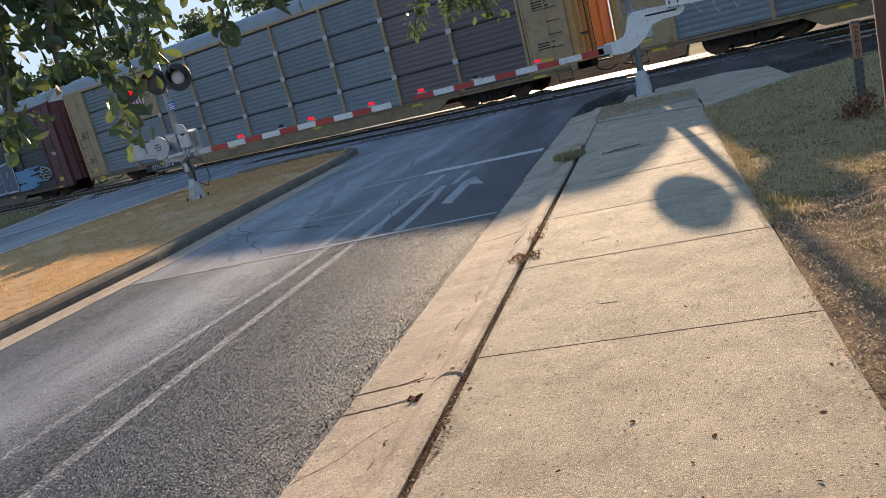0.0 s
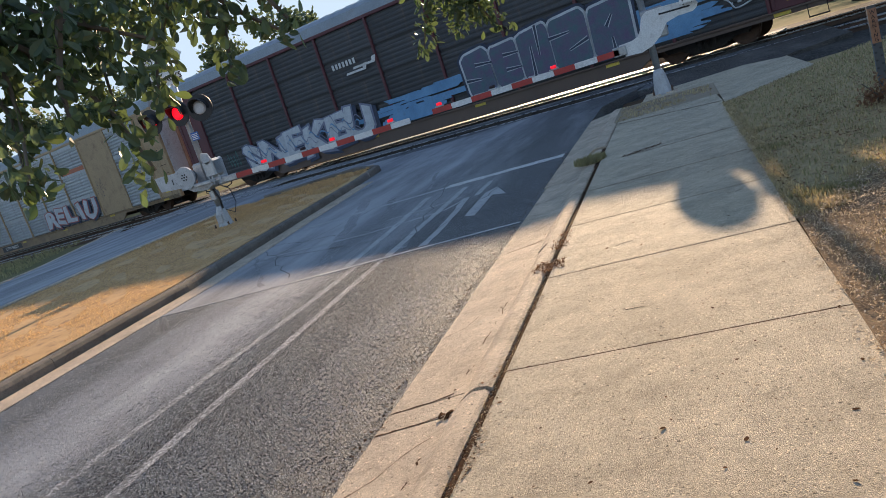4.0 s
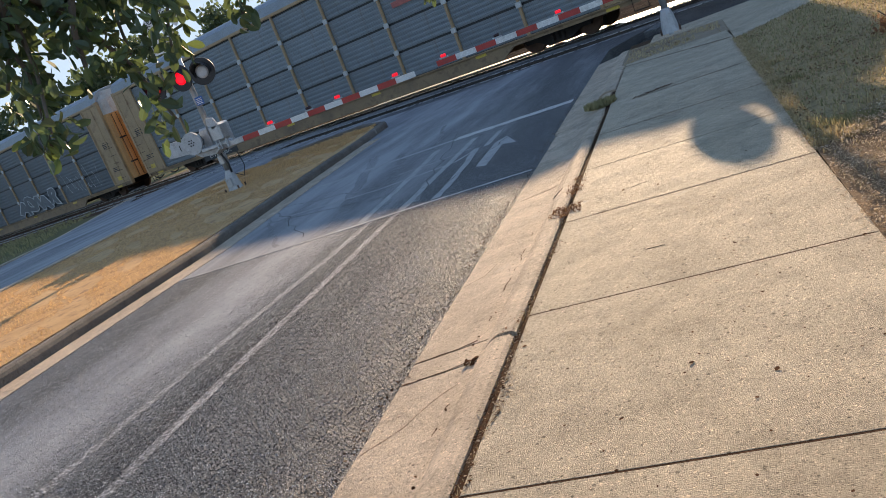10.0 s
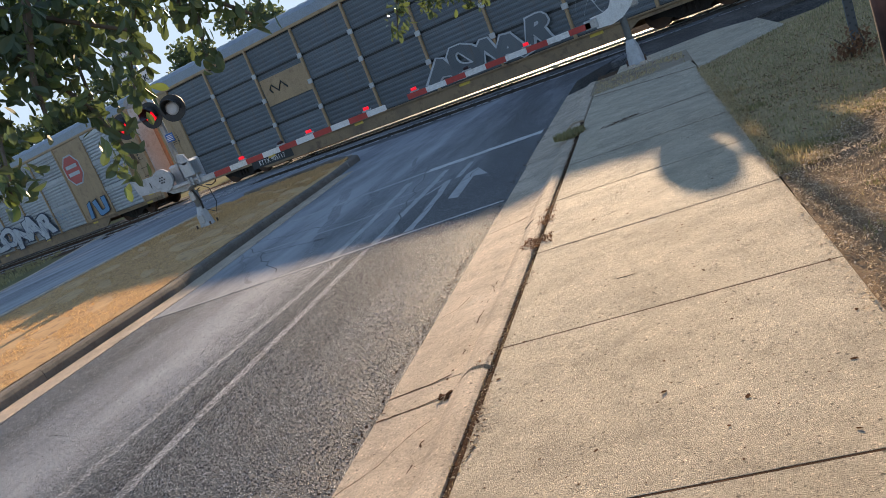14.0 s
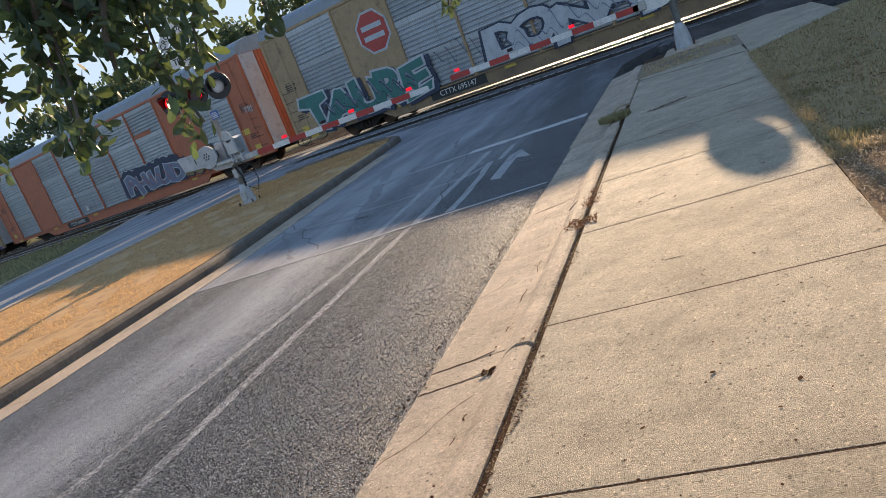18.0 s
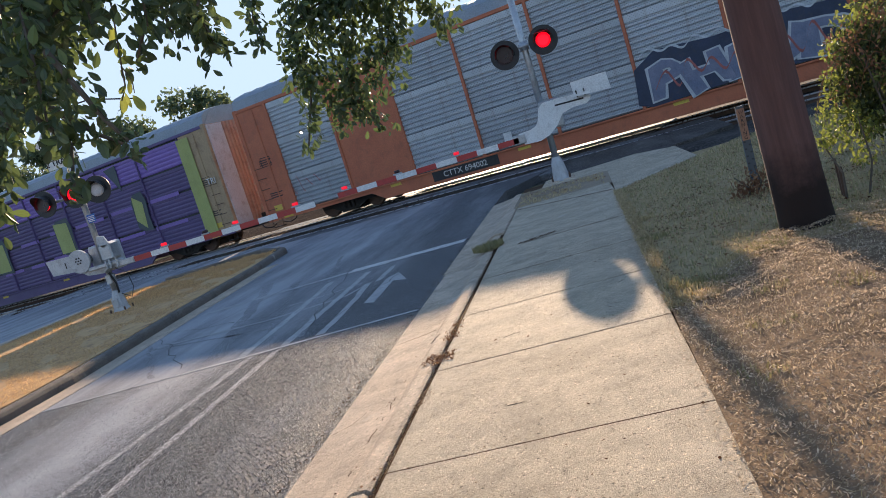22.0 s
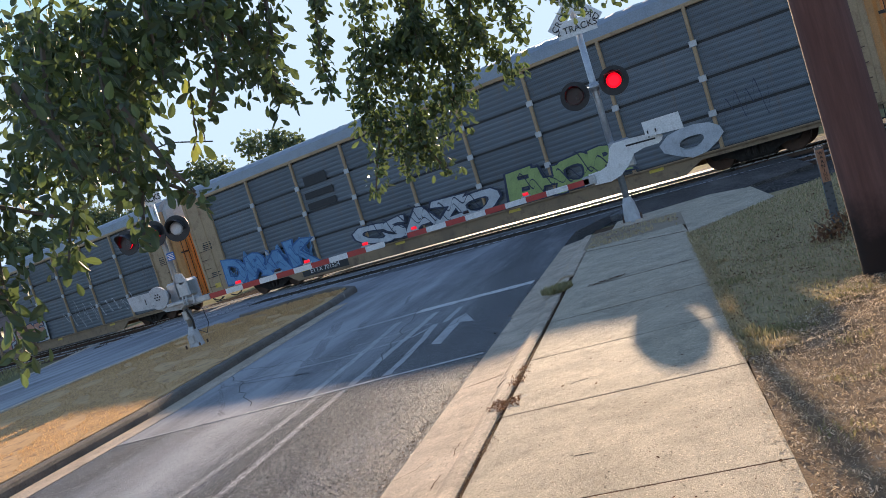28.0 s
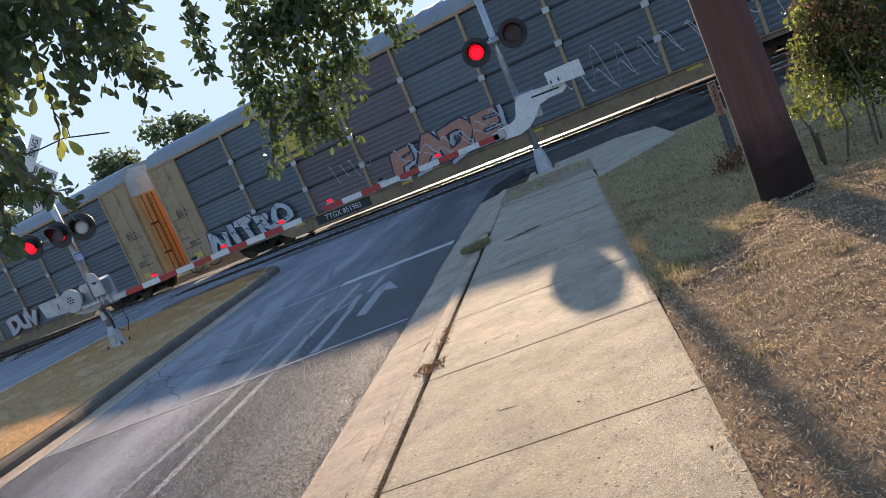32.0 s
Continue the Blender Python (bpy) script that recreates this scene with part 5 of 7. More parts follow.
            for y, d in ((-1.20, 0.73 * bulge), (-0.98, 0.91 * bulge), (-0.72, 0.98 * bulge)):
                part("door_seam", shared(("seam", y, bulge, top), lambda: Geo().box(d - 0.03, d + 0.012, y - 0.012, y + 0.012, 0.76, top - 0.05).mesh("door_seam", M_BLACK)), M_BLACK, car).matrix_basis = face
            for y, d in ((-1.26, 0.65 * bulge), (-0.85, 0.93 * bulge), (0.0, bulge), (0.85, 0.93 * bulge)):
                part("door_batten", shared(("batten", door.name, y, bulge, top), lambda: Geo().box(d - 0.02, d + 0.05, y - 0.03, y + 0.03, 0.74, top - 0.05).mesh("door_batten", door)), door, car).matrix_basis = face
            for zz in (1.55, 2.85):
                part("door_strap", shared(("strap", zz, bulge), lambda: Geo().box(0.4 * bulge, 0.9 * bulge, -1.30, -0.95, zz - 0.04, zz + 0.04).mesh("door_strap", M_BLACK)), M_BLACK, car, "black latch strap").matrix_basis = face
        else:
            # flat doors: a plain galvanised leaf at the corner, then upright corrugations
            def door_mesh():
                g, prof, y = Geo(), [(-0.56, 0.02)], -0.56
                while y < 1.40:
                    prof += [(y + 0.03, 0.075), (y + 0.10, 0.075), (y + 0.13, 0.02), (y + 0.20, 0.02)]
                    y += 0.20
                m = len(prof)
                return g.add([(d, y, z) for z in (0.72, EAVE + 0.02) for y, d in prof], [(i, i + 1, m + i + 1, m + i) for i in range(m - 1)]).box(-0.03, 0.018, -1.46, 1.46, 0.72, EAVE + 0.02).mesh("end_door", door)
            part("end_door", shared(("flat door", door.name), door_mesh), door, car, "corrugated folding end door").matrix_basis = face
            part("corner_leaf", shared("leaf", lambda: Geo().box(0.0, 0.06, -1.47, -0.60, 0.70, EAVE, 0.012).mesh("corner_leaf", M_LEAF)), M_LEAF, car, "plain galvanised corner leaf").matrix_basis = face
            part("door_head", shared(("flat head", roof.name), lambda: Geo().plate([(-1.46, EAVE + 0.02), (-1.1, EAVE + 0.42), (-0.5, EAVE + 0.6), (0.5, EAVE + 0.6), (1.1, EAVE + 0.42), (1.46, EAVE + 0.02)], -0.02, 0.03).mesh("door_head", roof)), roof, car, "arched head above the end door").matrix_basis = face @ pose(0, 0, 0, 0, 0, 90)
        for k in range(5):
            part("rung", shared("rung", lambda: Geo().tube([(-0.22, -0.13, 0), (0.22, -0.13, 0)], 0.013, 6).mesh("rung", M_RUST)), M_RUST, car).location = (s * (HALF - 0.42), -SIDE, 0.95 + 0.40 * k)
        part("coupler", shared("coupler", lambda: Geo().box(0.0, 0.70, -0.10, 0.10, 0.72, 0.92, 0.02).box(0.52, 0.80, -0.17, 0.17, 0.68, 0.95, 0.03).mesh("coupler", M_UNDER)), M_UNDER, car).matrix_basis = pose(s * HALF, 0, 0, 0, 0, 0 if s > 0 else 180)
        part("air_hose", shared("hose", lambda: Geo().tube([(0.05, -0.35, 0.62), (0.25, -0.33, 0.32), (0.55, -0.28, 0.24), (0.8, -0.2, 0.34)], 0.028, 6).mesh("air_hose", M_BLACK)), M_BLACK, car).matrix_basis = pose(s * HALF, 0, 0, 0, 0, 0 if s > 0 else 180)
        part("step", shared("step", lambda: Geo().box(-0.25, 0.25, -0.05, 0.1, 0.26, 0.29).tube([(-0.24, -0.03, 0.27), (-0.24, -0.03, 0.62)], 0.013, 6).tube([(0.24, -0.03, 0.27), (0.24, -0.03, 0.62)], 0.013, 6).mesh("step", M_UNDER)), M_UNDER, car).location = (s * (HALF - 0.4), -SIDE, 0)
        truck(car, s * 10.0)
    for k in range(6):
        part("reflector", shared("refl", lambda: Geo().box(-0.22, 0.22, -0.012, 0.0, -0.05, 0.05).mesh("reflector", M_YREF)), M_YREF, car, "yellow reflective strip").location = (-HALF + 1.0 + 4.94 * k, -SIDE - 0.03, 0.57)
    # stencilled notices on the end bays, too small to read
    ink = style.get("ink", M_KTEXT)
    stencil = shared(("stencil", ink.name), lambda: Geo().box(-0.24, 0.24, -0.004, 0.0, 0.0, 0.025).box(-0.24, 0.24, -0.004, 0.0, 0.335, 0.36).box(-0.24, -0.215, -0.004, 0.0, 0.025, 0.335).box(0.215, 0.24, -0.004, 0.0, 0.025, 0.335).mesh("stencil_frame", ink))
    bars = [(shared(("bar", ink.name, w), lambda: Geo().box(-0.3, w, -0.004, 0.0, 0.0, 0.04).mesh("stencil_bar", ink)), z) for w, z in ((0.28, 0.0), (0.16, 0.08), (0.3, 0.16))]
    for s in (-1, 1):
        part("stencil_frame", stencil, ink, car, "stencilled notice frame").location = (s * (HALF - 0.78), -SIDE - 0.057, 2.55)
        for x, z0 in ((0.80, 1.35), (0.76, 2.62)):
            for me, z in bars:
                part("stencil_bar", me, ink, car, "bar of small stencilled writing").location = (s * (HALF - x), -SIDE - 0.057, z0 + z)
        part("notice", shared("ynotice", lambda: Geo().box(-0.2, 0.2, -0.005, 0.0, 0.0, 0.2).mesh("notice", M_YREF)), M_YREF, car, "small yellow notice").location = (s * (HALF - 0.78) - 0.1, -SIDE - 0.057, 0.86)
    # road number on a dark plate
    nx = style.get("number_x", 8.2)
    if style.get("number"):
        part("number_board", shared(("nboard", style.get("board", M_BLACK).name), lambda: Geo().box(-1.25, 1.25, -0.012, 0.0, -0.17, 0.17).mesh("number_board", style.get("board", M_BLACK))), style.get("board", M_BLACK), car).location = (nx, -SIDE - 0.03, 0.46)
        letters("road_number", style["number"], 0.27, M_WTEXT, car, nx, -SIDE - 0.046, 0.37, "white stencilled road number", 0.003, stretch=1.05)
    return car


def plaque(car, name, x, z, w, h, mat, y=0.085, label=""):
    """A flat painted or bolted patch on the near side."""
    return part(name, Geo().box(x - w / 2, x + w / 2, -SIDE - y - 0.012, -SIDE - y, z, z + h, 0.004), mat, car, label)


def tag_paint(car, text, x, z, size, fill, edge, stretch=1.0, tilt=0.0, y=0.115, label="spray-painted block letter", shade=None):
    """Sprayed letters with a rim, each drawn by hand: swollen, tilted, bent and pushed into the next."""
    r = random.Random(text)
    size, stretch = size * 0.76, stretch / 0.76
    step = 0.66 * size * stretch
    for k, ch in enumerate(text):
        xx = x + (k - (len(text) - 1) / 2) * step + r.uniform(-.05, .05) * size
        zz, turn, sx, kz = z + r.uniform(-0.02, 0.08) * size, r.uniform(-5, 5), stretch * r.uniform(1.05, 1.2), r.uniform(0.96, 1.12)
        seed = r.uniform(0, 50)
        coats = [("graffiti_rim", edge, 0.092, 0.0, 0.0), ("graffiti", fill, 0.050, 0.012, 0.0)]
        if shade is not None:
            coats.append(("graffiti_shadow", shade, 0.10, -0.012, 0.11 * size))
        for name, mat, bold, yy, shift in coats:
            me = lettering(ch, size, mat, 0.004, bold * size, 1.0)
            for v in me.vertices:
                u, w = v.co.x / size, v.co.z / size
                v.co.x = sx * (v.co.x + 0.06 * size * math.sin(3.1 * w + seed) + 0.035 * size * math.sin(7 * w + 3 * u + seed) + 0.10 * size * (w - 0.35) * math.sin(2 * seed))
                v.co.z = kz * (v.co.z + 0.06 * size * math.sin(4.6 * u + 1.7 * seed) + 0.025 * size * math.sin(10 * u + 3 * w + seed))
            ob = part(name, me, mat, car, label if name == "graffiti" else "rim of a spray-painted letter" if name == "graffiti_rim" else "shadow of a spray-painted letter")
            ob.matrix_basis = pose(xx + shift, -SIDE - y - yy - 0.0015 * (k % 2), zz - 0.6 * shift, 0, turn, 0)


def scrawl(car, x, z, w, h, mat, seed, y=0.115, thick=0.03):
    """A looping sprayed tag."""
    r = random.Random(seed)
    n = max(9, int(w * 3.2))
    pts = [(x - w / 2 + w * k / n + r.uniform(-.1, .1) * w / n, -SIDE - y, z + h * (r.uniform(0.55, 1) if k % 2 else r.uniform(0, 0.4))) for k in range(n + 1)]
    fine = []
    for k in range(len(pts) - 1):
        p0, p1, p2, p3 = (Vector(pts[min(max(k + d, 0), n)]) for d in (-1, 0, 1, 2))
        for j in range(5):
            u = j / 5
            fine.append(0.5 * ((2 * p1) + (p2 - p0) * u + (2 * p0 - 5 * p1 + 4 * p2 - p3) * u * u + (3 * p1 - p0 - 3 * p2 + p3) * u ** 3))
    g, m = Geo(), len(fine)
    for p in fine:
        g.v += [(p.x, p.y, p.z - thick / 2), (p.x + thick * 0.4, p.y, p.z + thick / 2)]
    g.f += [(2 * i, 2 * i + 2, 2 * i + 3, 2 * i + 1) for i in range(m - 1)]
    return part("graffiti_tag", g, mat, car, "thin looping spray-painted tag")


S_GREY = dict(panel=M_GREYP, post=M_TAN, sill=M_SILL, end=M_TAN, door=M_YDOOR, roof=M_ROOF, tiers=4, ribs=5, depth=0.010, bulge=0.44)
S_SLATE = dict(S_GREY, panel=M_SLATEP)
S_TAN = dict(panel=M_SILVER, post=M_TAN, sill=M_SILL, end=M_TAN, door=M_PEACH, roof=M_ROOF, tiers=3, ribs=7, depth=0.035, band=0.16, seam=0.012, plain=(1, 7), clips=False)
S_ORANGE = dict(S_TAN, post=M_ORANGE, sill=M_ORANGE, end=M_ORANGE, door=M_ORANGE)
S_MAROON = dict(panel=M_DARKP, post=M_MAROON, sill=M_BROWN, end=M_MAROON, door=M_MAROON, roof=M_ROOF, tiers=4, ribs=5, depth=0.012, clips=False, bulge=0.56, door_top=4.80)
S_PURPLE = dict(panel=M_PURPLE, post=M_PURPLE, sill=M_PURPLE, end=M_TAN, door=M_PEACH, roof=M_ROOF, tiers=4, ribs=5, depth=0.02, band=0.12, post_width=0.05, clips=False, board=M_PURPLE, tier_mats={3: M_LILAC})

CARS = []
c = autorack(dict(S_GREY, number=None), "grey ribbed car carrier with tan posts and scratched paint")
scrawl(c, -10.5, 1.2, 2.2, 0.7, M_WHITEG, 1)
CARS.append(c)

c = autorack(dict(S_GREY, number="ETTX 820378", number_x=-7.6, bay_mats={7: M_ROSEP, 8: M_ROSEP}, plates={1: 2}), "blue-grey ribbed car carrier with tan posts and sill")
part("emblem", Geo().plate([(-8.42, 4.35), (-8.4, 3.45), (-8.2, 3.2), (-7.87, 3.02), (-7.54, 3.2), (-7.34, 3.45), (-7.32, 4.35)], -SIDE - 0.105, -SIDE - 0.092), M_WTEXT, c, "pale shield emblem")
part("emblem_band", Geo().box(-8.38, -7.36, -SIDE - 0.112, -SIDE - 0.104, 3.88, 4.3), M_SIGNB, c, "blue band of the shield")
for k in range(4):
    part("emblem_stripe", Geo().box(-8.30 + 0.24 * k, -8.18 + 0.24 * k, -SIDE - 0.112, -SIDE - 0.104, 3.3, 3.84), M_RED, c, "red stripe of the shield")
scrawl(c, 4.5, 1.0, 2.4, 0.8, M_BLUEG, 2)
CARS.append(c)

c = autorack(dict(S_MAROON, number=None), "dark sooty car carrier with maroon ends and blue graffiti")
rp = random.Random(29)
for x0, x1, z0, z1, n in ((-2.5, 2.2, 0.80, 1.72, 26), (8.1, 10.9, 0.80, 1.90, 22)):
    for k in range(n):      # broad level strokes of blue, one over another
        x, z, ln, th = rp.uniform(x0 + 0.5, x1 - 0.5), z0 + (z1 - z0) * (k + 0.5) / n, rp.uniform(0.5, 1.3), rp.uniform(0.035, 0.085)
        part("graffiti_stroke", Geo().plate([(x - ln + rp.uniform(-.2, .2), z - th), (x, z - th * 1.1), (x + ln + rp.uniform(-.2, .2), z - th), (x + ln + 0.1, z + th * 0.3), (x + ln - 0.1, z + th), (x, z + th * 0.8), (x - ln, z + th)], -SIDE - 0.102 - 0.0004 * k, -SIDE - 0.090), M_BLUEG, c, "level stroke of blue spray paint")
for k, (xa, xb, za, zb) in enumerate(((2.15, 3.30, 0.90, 2.36), (3.28, 4.36, 0.92, 2.34), (4.34, 5.55, 0.92, 2.46), (5.50, 6.85, 0.90, 2.50), (6.85, 8.25, 0.90, 2.46))):
    w, h = xb - xa, zb - za
    for name, mat, grow, y, label in (("graffiti_shadow", M_INKG, 0.13, 0.114, "dark edge of a sprayed letter"), ("graffiti_rim", M_WHITEG, 0.045, 0.120, "white rim of a sprayed letter"), ("graffiti", M_OPALG, -0.035, 0.126, "tall rounded sprayed letter, patchy lilac and teal")):
        ring = []
        for cx, cz, a0 in ((xb - 0.22, zb - 0.22, 0), (xa + 0.22, zb - 0.30, 90), (xa + 0.14, za + 0.14, 180), (xb - 0.14, za + 0.14, 270)):
            rad = (0.14 if a0 >= 180 else 0.22) + grow
            ring += [(cx + rad * math.cos(radians(a0 + 18 * q)) + 0.08 * (cz - za) / h * (k - 2) * 0.4, cz + rad * math.sin(radians(a0 + 18 * q)) + 0.03 * math.sin(9 * cx + q)) for q in range(6)]
        part(name, Geo().plate(ring, -SIDE - y, -SIDE - y + 0.012), mat, c, label)
    strokes = (((0.42, 0.66), (1.0, 0.62)), ((0.0, 0.36), (0.55, 0.32))) if k == 0 else (((0.45, 0.68), (1.0, 0.66)), ((0.45, 0.34), (1.0, 0.32))) if k == 1 else (((0.34, 0.0), (0.40, 0.62)), ((0.66, 1.0), (0.60, 0.40))) if k == 2 else (((0.0, 0.62), (0.55, 0.64)), ((0.95, 0.42), (0.45, 0.30))) if k == 3 else (((0.50, 0.0), (0.50, 0.30)), ((0.42, 0.52), (0.60, 0.72)))
    for (ua, va), (ub, vb) in strokes:
        for th, mat, y in ((0.075, M_WHITEG, 0.130), (0.045, M_INKG, 0.134)):
            pa, pb = Vector((xa + ua * w, za + va * h)), Vector((xa + ub * w, za + vb * h))
            side = Vector((-(pb - pa).y, (pb - pa).x)).normalized() * th
            part("graffiti_line", Geo().plate([tuple(pa - side), tuple(pb - side * 0.5), tuple(pb + side * 0.5), tuple(pa + side)], -SIDE - y, -SIDE - y + 0.008), mat, c, "inner line of a sprayed letter")
tag_paint(c, "SNEKEU", -6.15, 0.62, 1.95, M_WHITEG, M_SMOKEG, 0.97, shade=M_INKG)
scrawl(c, -6.3, 1.0, 7.0, 0.6, M_BLUEG, 31, 0.14, 0.05)
scrawl(c, -10.6, 0.8, 0.9, 0.9, M_TEALG, 36, 0.115, 0.05)
for k in range(7):
    plaque(c, "emblem_bar", -3.42 + 0.18 * k, 3.36, 0.11, 0.20, M_WTEXT, 0.098, "white bar of a railway emblem")
for k, (x0, x1, z) in enumerate(((-2.9, -1.9, 3.02), (-2.5, -1.4, 3.16))):
    part("emblem_stroke", Geo().plate([(x0, z), (x1, z), (x1 + 0.12, z + 0.24), (x1 - 0.08, z + 0.22), (x1 - 0.12, z + 0.08), (x0 + 0.06, z + 0.08)], -SIDE - 0.110, -SIDE - 0.098), M_WTEXT, c, "white track-shaped stroke of the emblem")
part("graffiti_rim", Geo().tube([(11.37 + 0.50 * math.cos(a) + 0.05 * math.cos(5 * a), -SIDE - 0.108, 1.44 + 0.34 * math.sin(a) + 0.05 * math.sin(4 * a)) for a in (math.tau * q / 28 for q in range(29))], 0.024, 6), M_WHITEG, c, "white outline of a sprayed bubble")
for k in range(4):
    for q in range(4):
        plaque(c, "scribble_bar", 11.06 + 0.2 * q + 0.03 * (k % 2), 1.20 + 0.145 * k, 0.06 + 0.05 * ((k + q) % 3), 0.05, M_WHITEG, 0.100, "short white scribble")
letters("lettering", "TRI", 0.3, M_WTEXT, c, 12.7, -SIDE - 0.085, 2.2, "white stencilled letters")
CARS.append(c)

c = autorack(dict(S_TAN, number="CTTX 880315", number_x=-4.3), "silver corrugated car carrier with tan side panels")
tag_paint(c, "RELIU", 3.6, 0.85, 1.5, M_WHITEG, M_PINKG, 1.09, shade=M_INKG)
plaque(c, "stripe", 5.4, 3.3, 2.2, 0.22, M_ORANGE, 0.05, "orange stripe on the panels")
scrawl(c, 7.3, 1.6, 1.0, 1.0, M_INKG, 4)
letters("lettering", "TRI", 0.36, M_WTEXT, c, 12.6, -SIDE - 0.085, 2.45, "white stencilled letters")
CARS.append(c)

c = autorack(dict(S_GREY, number="ETTX 852674", number_x=-7.6), "blue-grey ribbed car carrier with tan posts")
plaque(c, "stripe", 5.6, 3.15, 2.2, 0.2, M_PINKG, 0.05, "faded red stripe on the panels")
CARS.append(c)

c = autorack(dict(S_SLATE, number="ETTX 905117", number_x=-7.6), "slate-grey ribbed car carrier with white outline graffiti")
tag_paint(c, "AOWAR", 3.6, 0.85, 1.4, M_SLATEP, M_WHITEG, 1.04)
scrawl(c, 9.0, 0.9, 4.2, 1.5, M_WHITEG, 5)
scrawl(c, 8.6, 0.8, 3.0, 1.2, M_WHITEG, 6)
plaque(c, "emblem", -5.24, 2.4, 2.5, 1.05, M_TAN, 0.05, "tan panel of a railway emblem")
part("emblem_mark", Geo().tube([(-6.0, -SIDE - 0.07, 2.85), (-6.1, -SIDE - 0.07, 3.0), (-5.95, -SIDE - 0.07, 3.15), (-5.65, -SIDE - 0.07, 2.85), (-5.4, -SIDE - 0.07, 3.15), (-5.15, -SIDE - 0.07, 2.85)], 0.035, 6), M_KTEXT, c, "dark looping mark of the emblem")
CARS.append(c)

c = autorack(dict(S_TAN, number="CTTX 695147", number_x=-4.9), "silver corrugated car carrier with tan panels and graffiti")
tag_paint(c, "DONAR", 0.2, 0.85, 1.9, M_WHITEG, M_INKG, 1.08)
tag_paint(c, "TAURE", -9.05, 0.75, 2.1, M_TEALG, M_WHITEG, 0.92, shade=M_INKG)
scrawl(c, -9.0, 0.95, 5.0, 0.9, M_SMOKEG, 63, 0.145, 0.09)
tag_paint(c, "IU", 8.0, 0.8, 1.3, M_BLUEG, M_INKG, 1.1)
scrawl(c, -4.4, 1.2, 2.4, 1.0, M_INKG, 61)
scrawl(c, 4.8, 1.0, 1.8, 0.9, M_BLUEG, 62)
for x in (7.6, -7.6):
    part("herald", disc(0.75, -SIDE - 0.075, -SIDE - 0.065, 8), M_RED, c, "red octagonal herald on the tan panel").matrix_basis = pose(x, 0, 3.4, 0, 22.5, 0)
    part("herald_rim", disc(0.84, -SIDE - 0.066, -SIDE - 0.056, 8), M_WHITEG, c).matrix_basis = pose(x, 0, 3.4, 0, 22.5, 0)
    for k in range(2):
        part("herald_bar", Geo().box(x - 0.5, x + 0.5, -SIDE - 0.082, -SIDE - 0.074, 3.12 + 0.38 * k, 3.3 + 0.38 * k), M_WHITEG, c)
CARS.append(c)

c = autorack(dict(S_ORANGE, number="CTTX 694002", number_x=-4.8), "faded orange car carrier with silver corrugated panels")
tag_paint(c, "PHLUD", 4.2, 0.80, 1.45, M_SMOKEG, M_WHITEG, 1.05, y=0.12)
scrawl(c, 4.1, 2.0, 5.2, 0.28, M_WHITEG, 71, 0.12, 0.06)
scrawl(c, 4.2, 0.9, 4.8, 0.9, M_PINKG, 72, 0.15, 0.07)
part("graffiti_field", Geo().plate([(1.2, 0.8), (1.6, 0.66), (4.0, 0.74), (6.9, 0.68), (7.1, 1.1), (6.8, 2.0), (5.2, 2.15), (3.6, 2.05), (2.0, 2.2), (1.3, 1.8)], -SIDE - 0.107, -SIDE - 0.095), M_INKG, c, "dark blue sprayed field behind the letters")
tag_paint(c, "BONES", 9.15, 0.78, 1.4, M_GOLDG, M_INKG, 0.98)
plaque(c, "stripe", 4.85, 3.35, 1.5, 0.2, M_ORANGE, 0.05, "orange stripe on the panels")
letters("lettering", "TRI", 0.40, M_WTEXT, c, 12.95, -SIDE - 0.085, 2.45, "white stencilled letters")
scrawl(c, -11.2, 1.1, 1.8, 1.0, M_PINKG, 7)
plaque(c, "notice", 12.2, 1.6, 0.5, 0.25, M_YREF, 0.06, "small yellow notice")
plaque(c, "notice", -3.0, 0.9, 0.28, 0.28, M_WTEXT, 0.1, "small white notice")
CARS.append(c)

c = autorack(dict(S_PURPLE, number="CTTX 690184", number_x=-4.8), "purple painted car carrier with lime and lilac blocks")
rp = random.Random(8)
for x, w, cut in ((8.6, 0.65, 0.4), (3.35, 0.95, 0.0), (-1.75, 1.05, 0.0), (-7.7, 0.65, 0.4), (-10.6, 0.95, 0.0)):
    for name, dx, dz, y, mat, text in (("mural_shade", 0.2, -0.10, 0.0905, M_NAVY, "dark green painted shadow of a block"), ("mural_block", 0.0, 0.0, 0.0985, M_LIME, "yellow-green painted block")):
        a, b = x - w / 2, x + w / 2
        block = [(a, 1.72 + cut), (b - cut * 0.4, 1.70), (b, 3.02 - cut * 0.6), (a + cut * 0.3, 3.12)]
        cloud = [(a - 0.04, 1.80), (a + 0.25, 1.62), (b + 0.16, 1.58), (b + 0.14, 2.2), (b + 0.24, 2.8), (b + 0.10, 3.24), (a + 0.2, 3.2), (a - 0.03, 2.9)]
        part(name, Geo().plate(block if name == "mural_block" else cloud, -SIDE - y - 0.012, -SIDE - y), mat, c, text)
for x in (12.2, -12.2):
    plaque(c, "mural_block", x, 0.72, 0.68, 3.9, M_LIME, 0.092, "yellow-green painted strip")
for z in (2.62, 1.52):
    for k in range(10):
        x = -10.6 + 2.3 * k + rp.uniform(-.3, .3)
        plaque(c, "mural_band", x, z + rp.uniform(-.06, .06), rp.uniform(1.2, 2.0), 0.15, M_LILAC, 0.046, "lilac painted band")
for k in range(4):
    x = -8 + 5.2 * k
    part("mural_wedge", Geo().plate([(x - 0.35, 4.55), (x + 0.35, 3.5), (x + 0.42, 4.6)], -SIDE - 0.06, -SIDE - 0.048), M_NAVY, c, "dark green painted wedge")
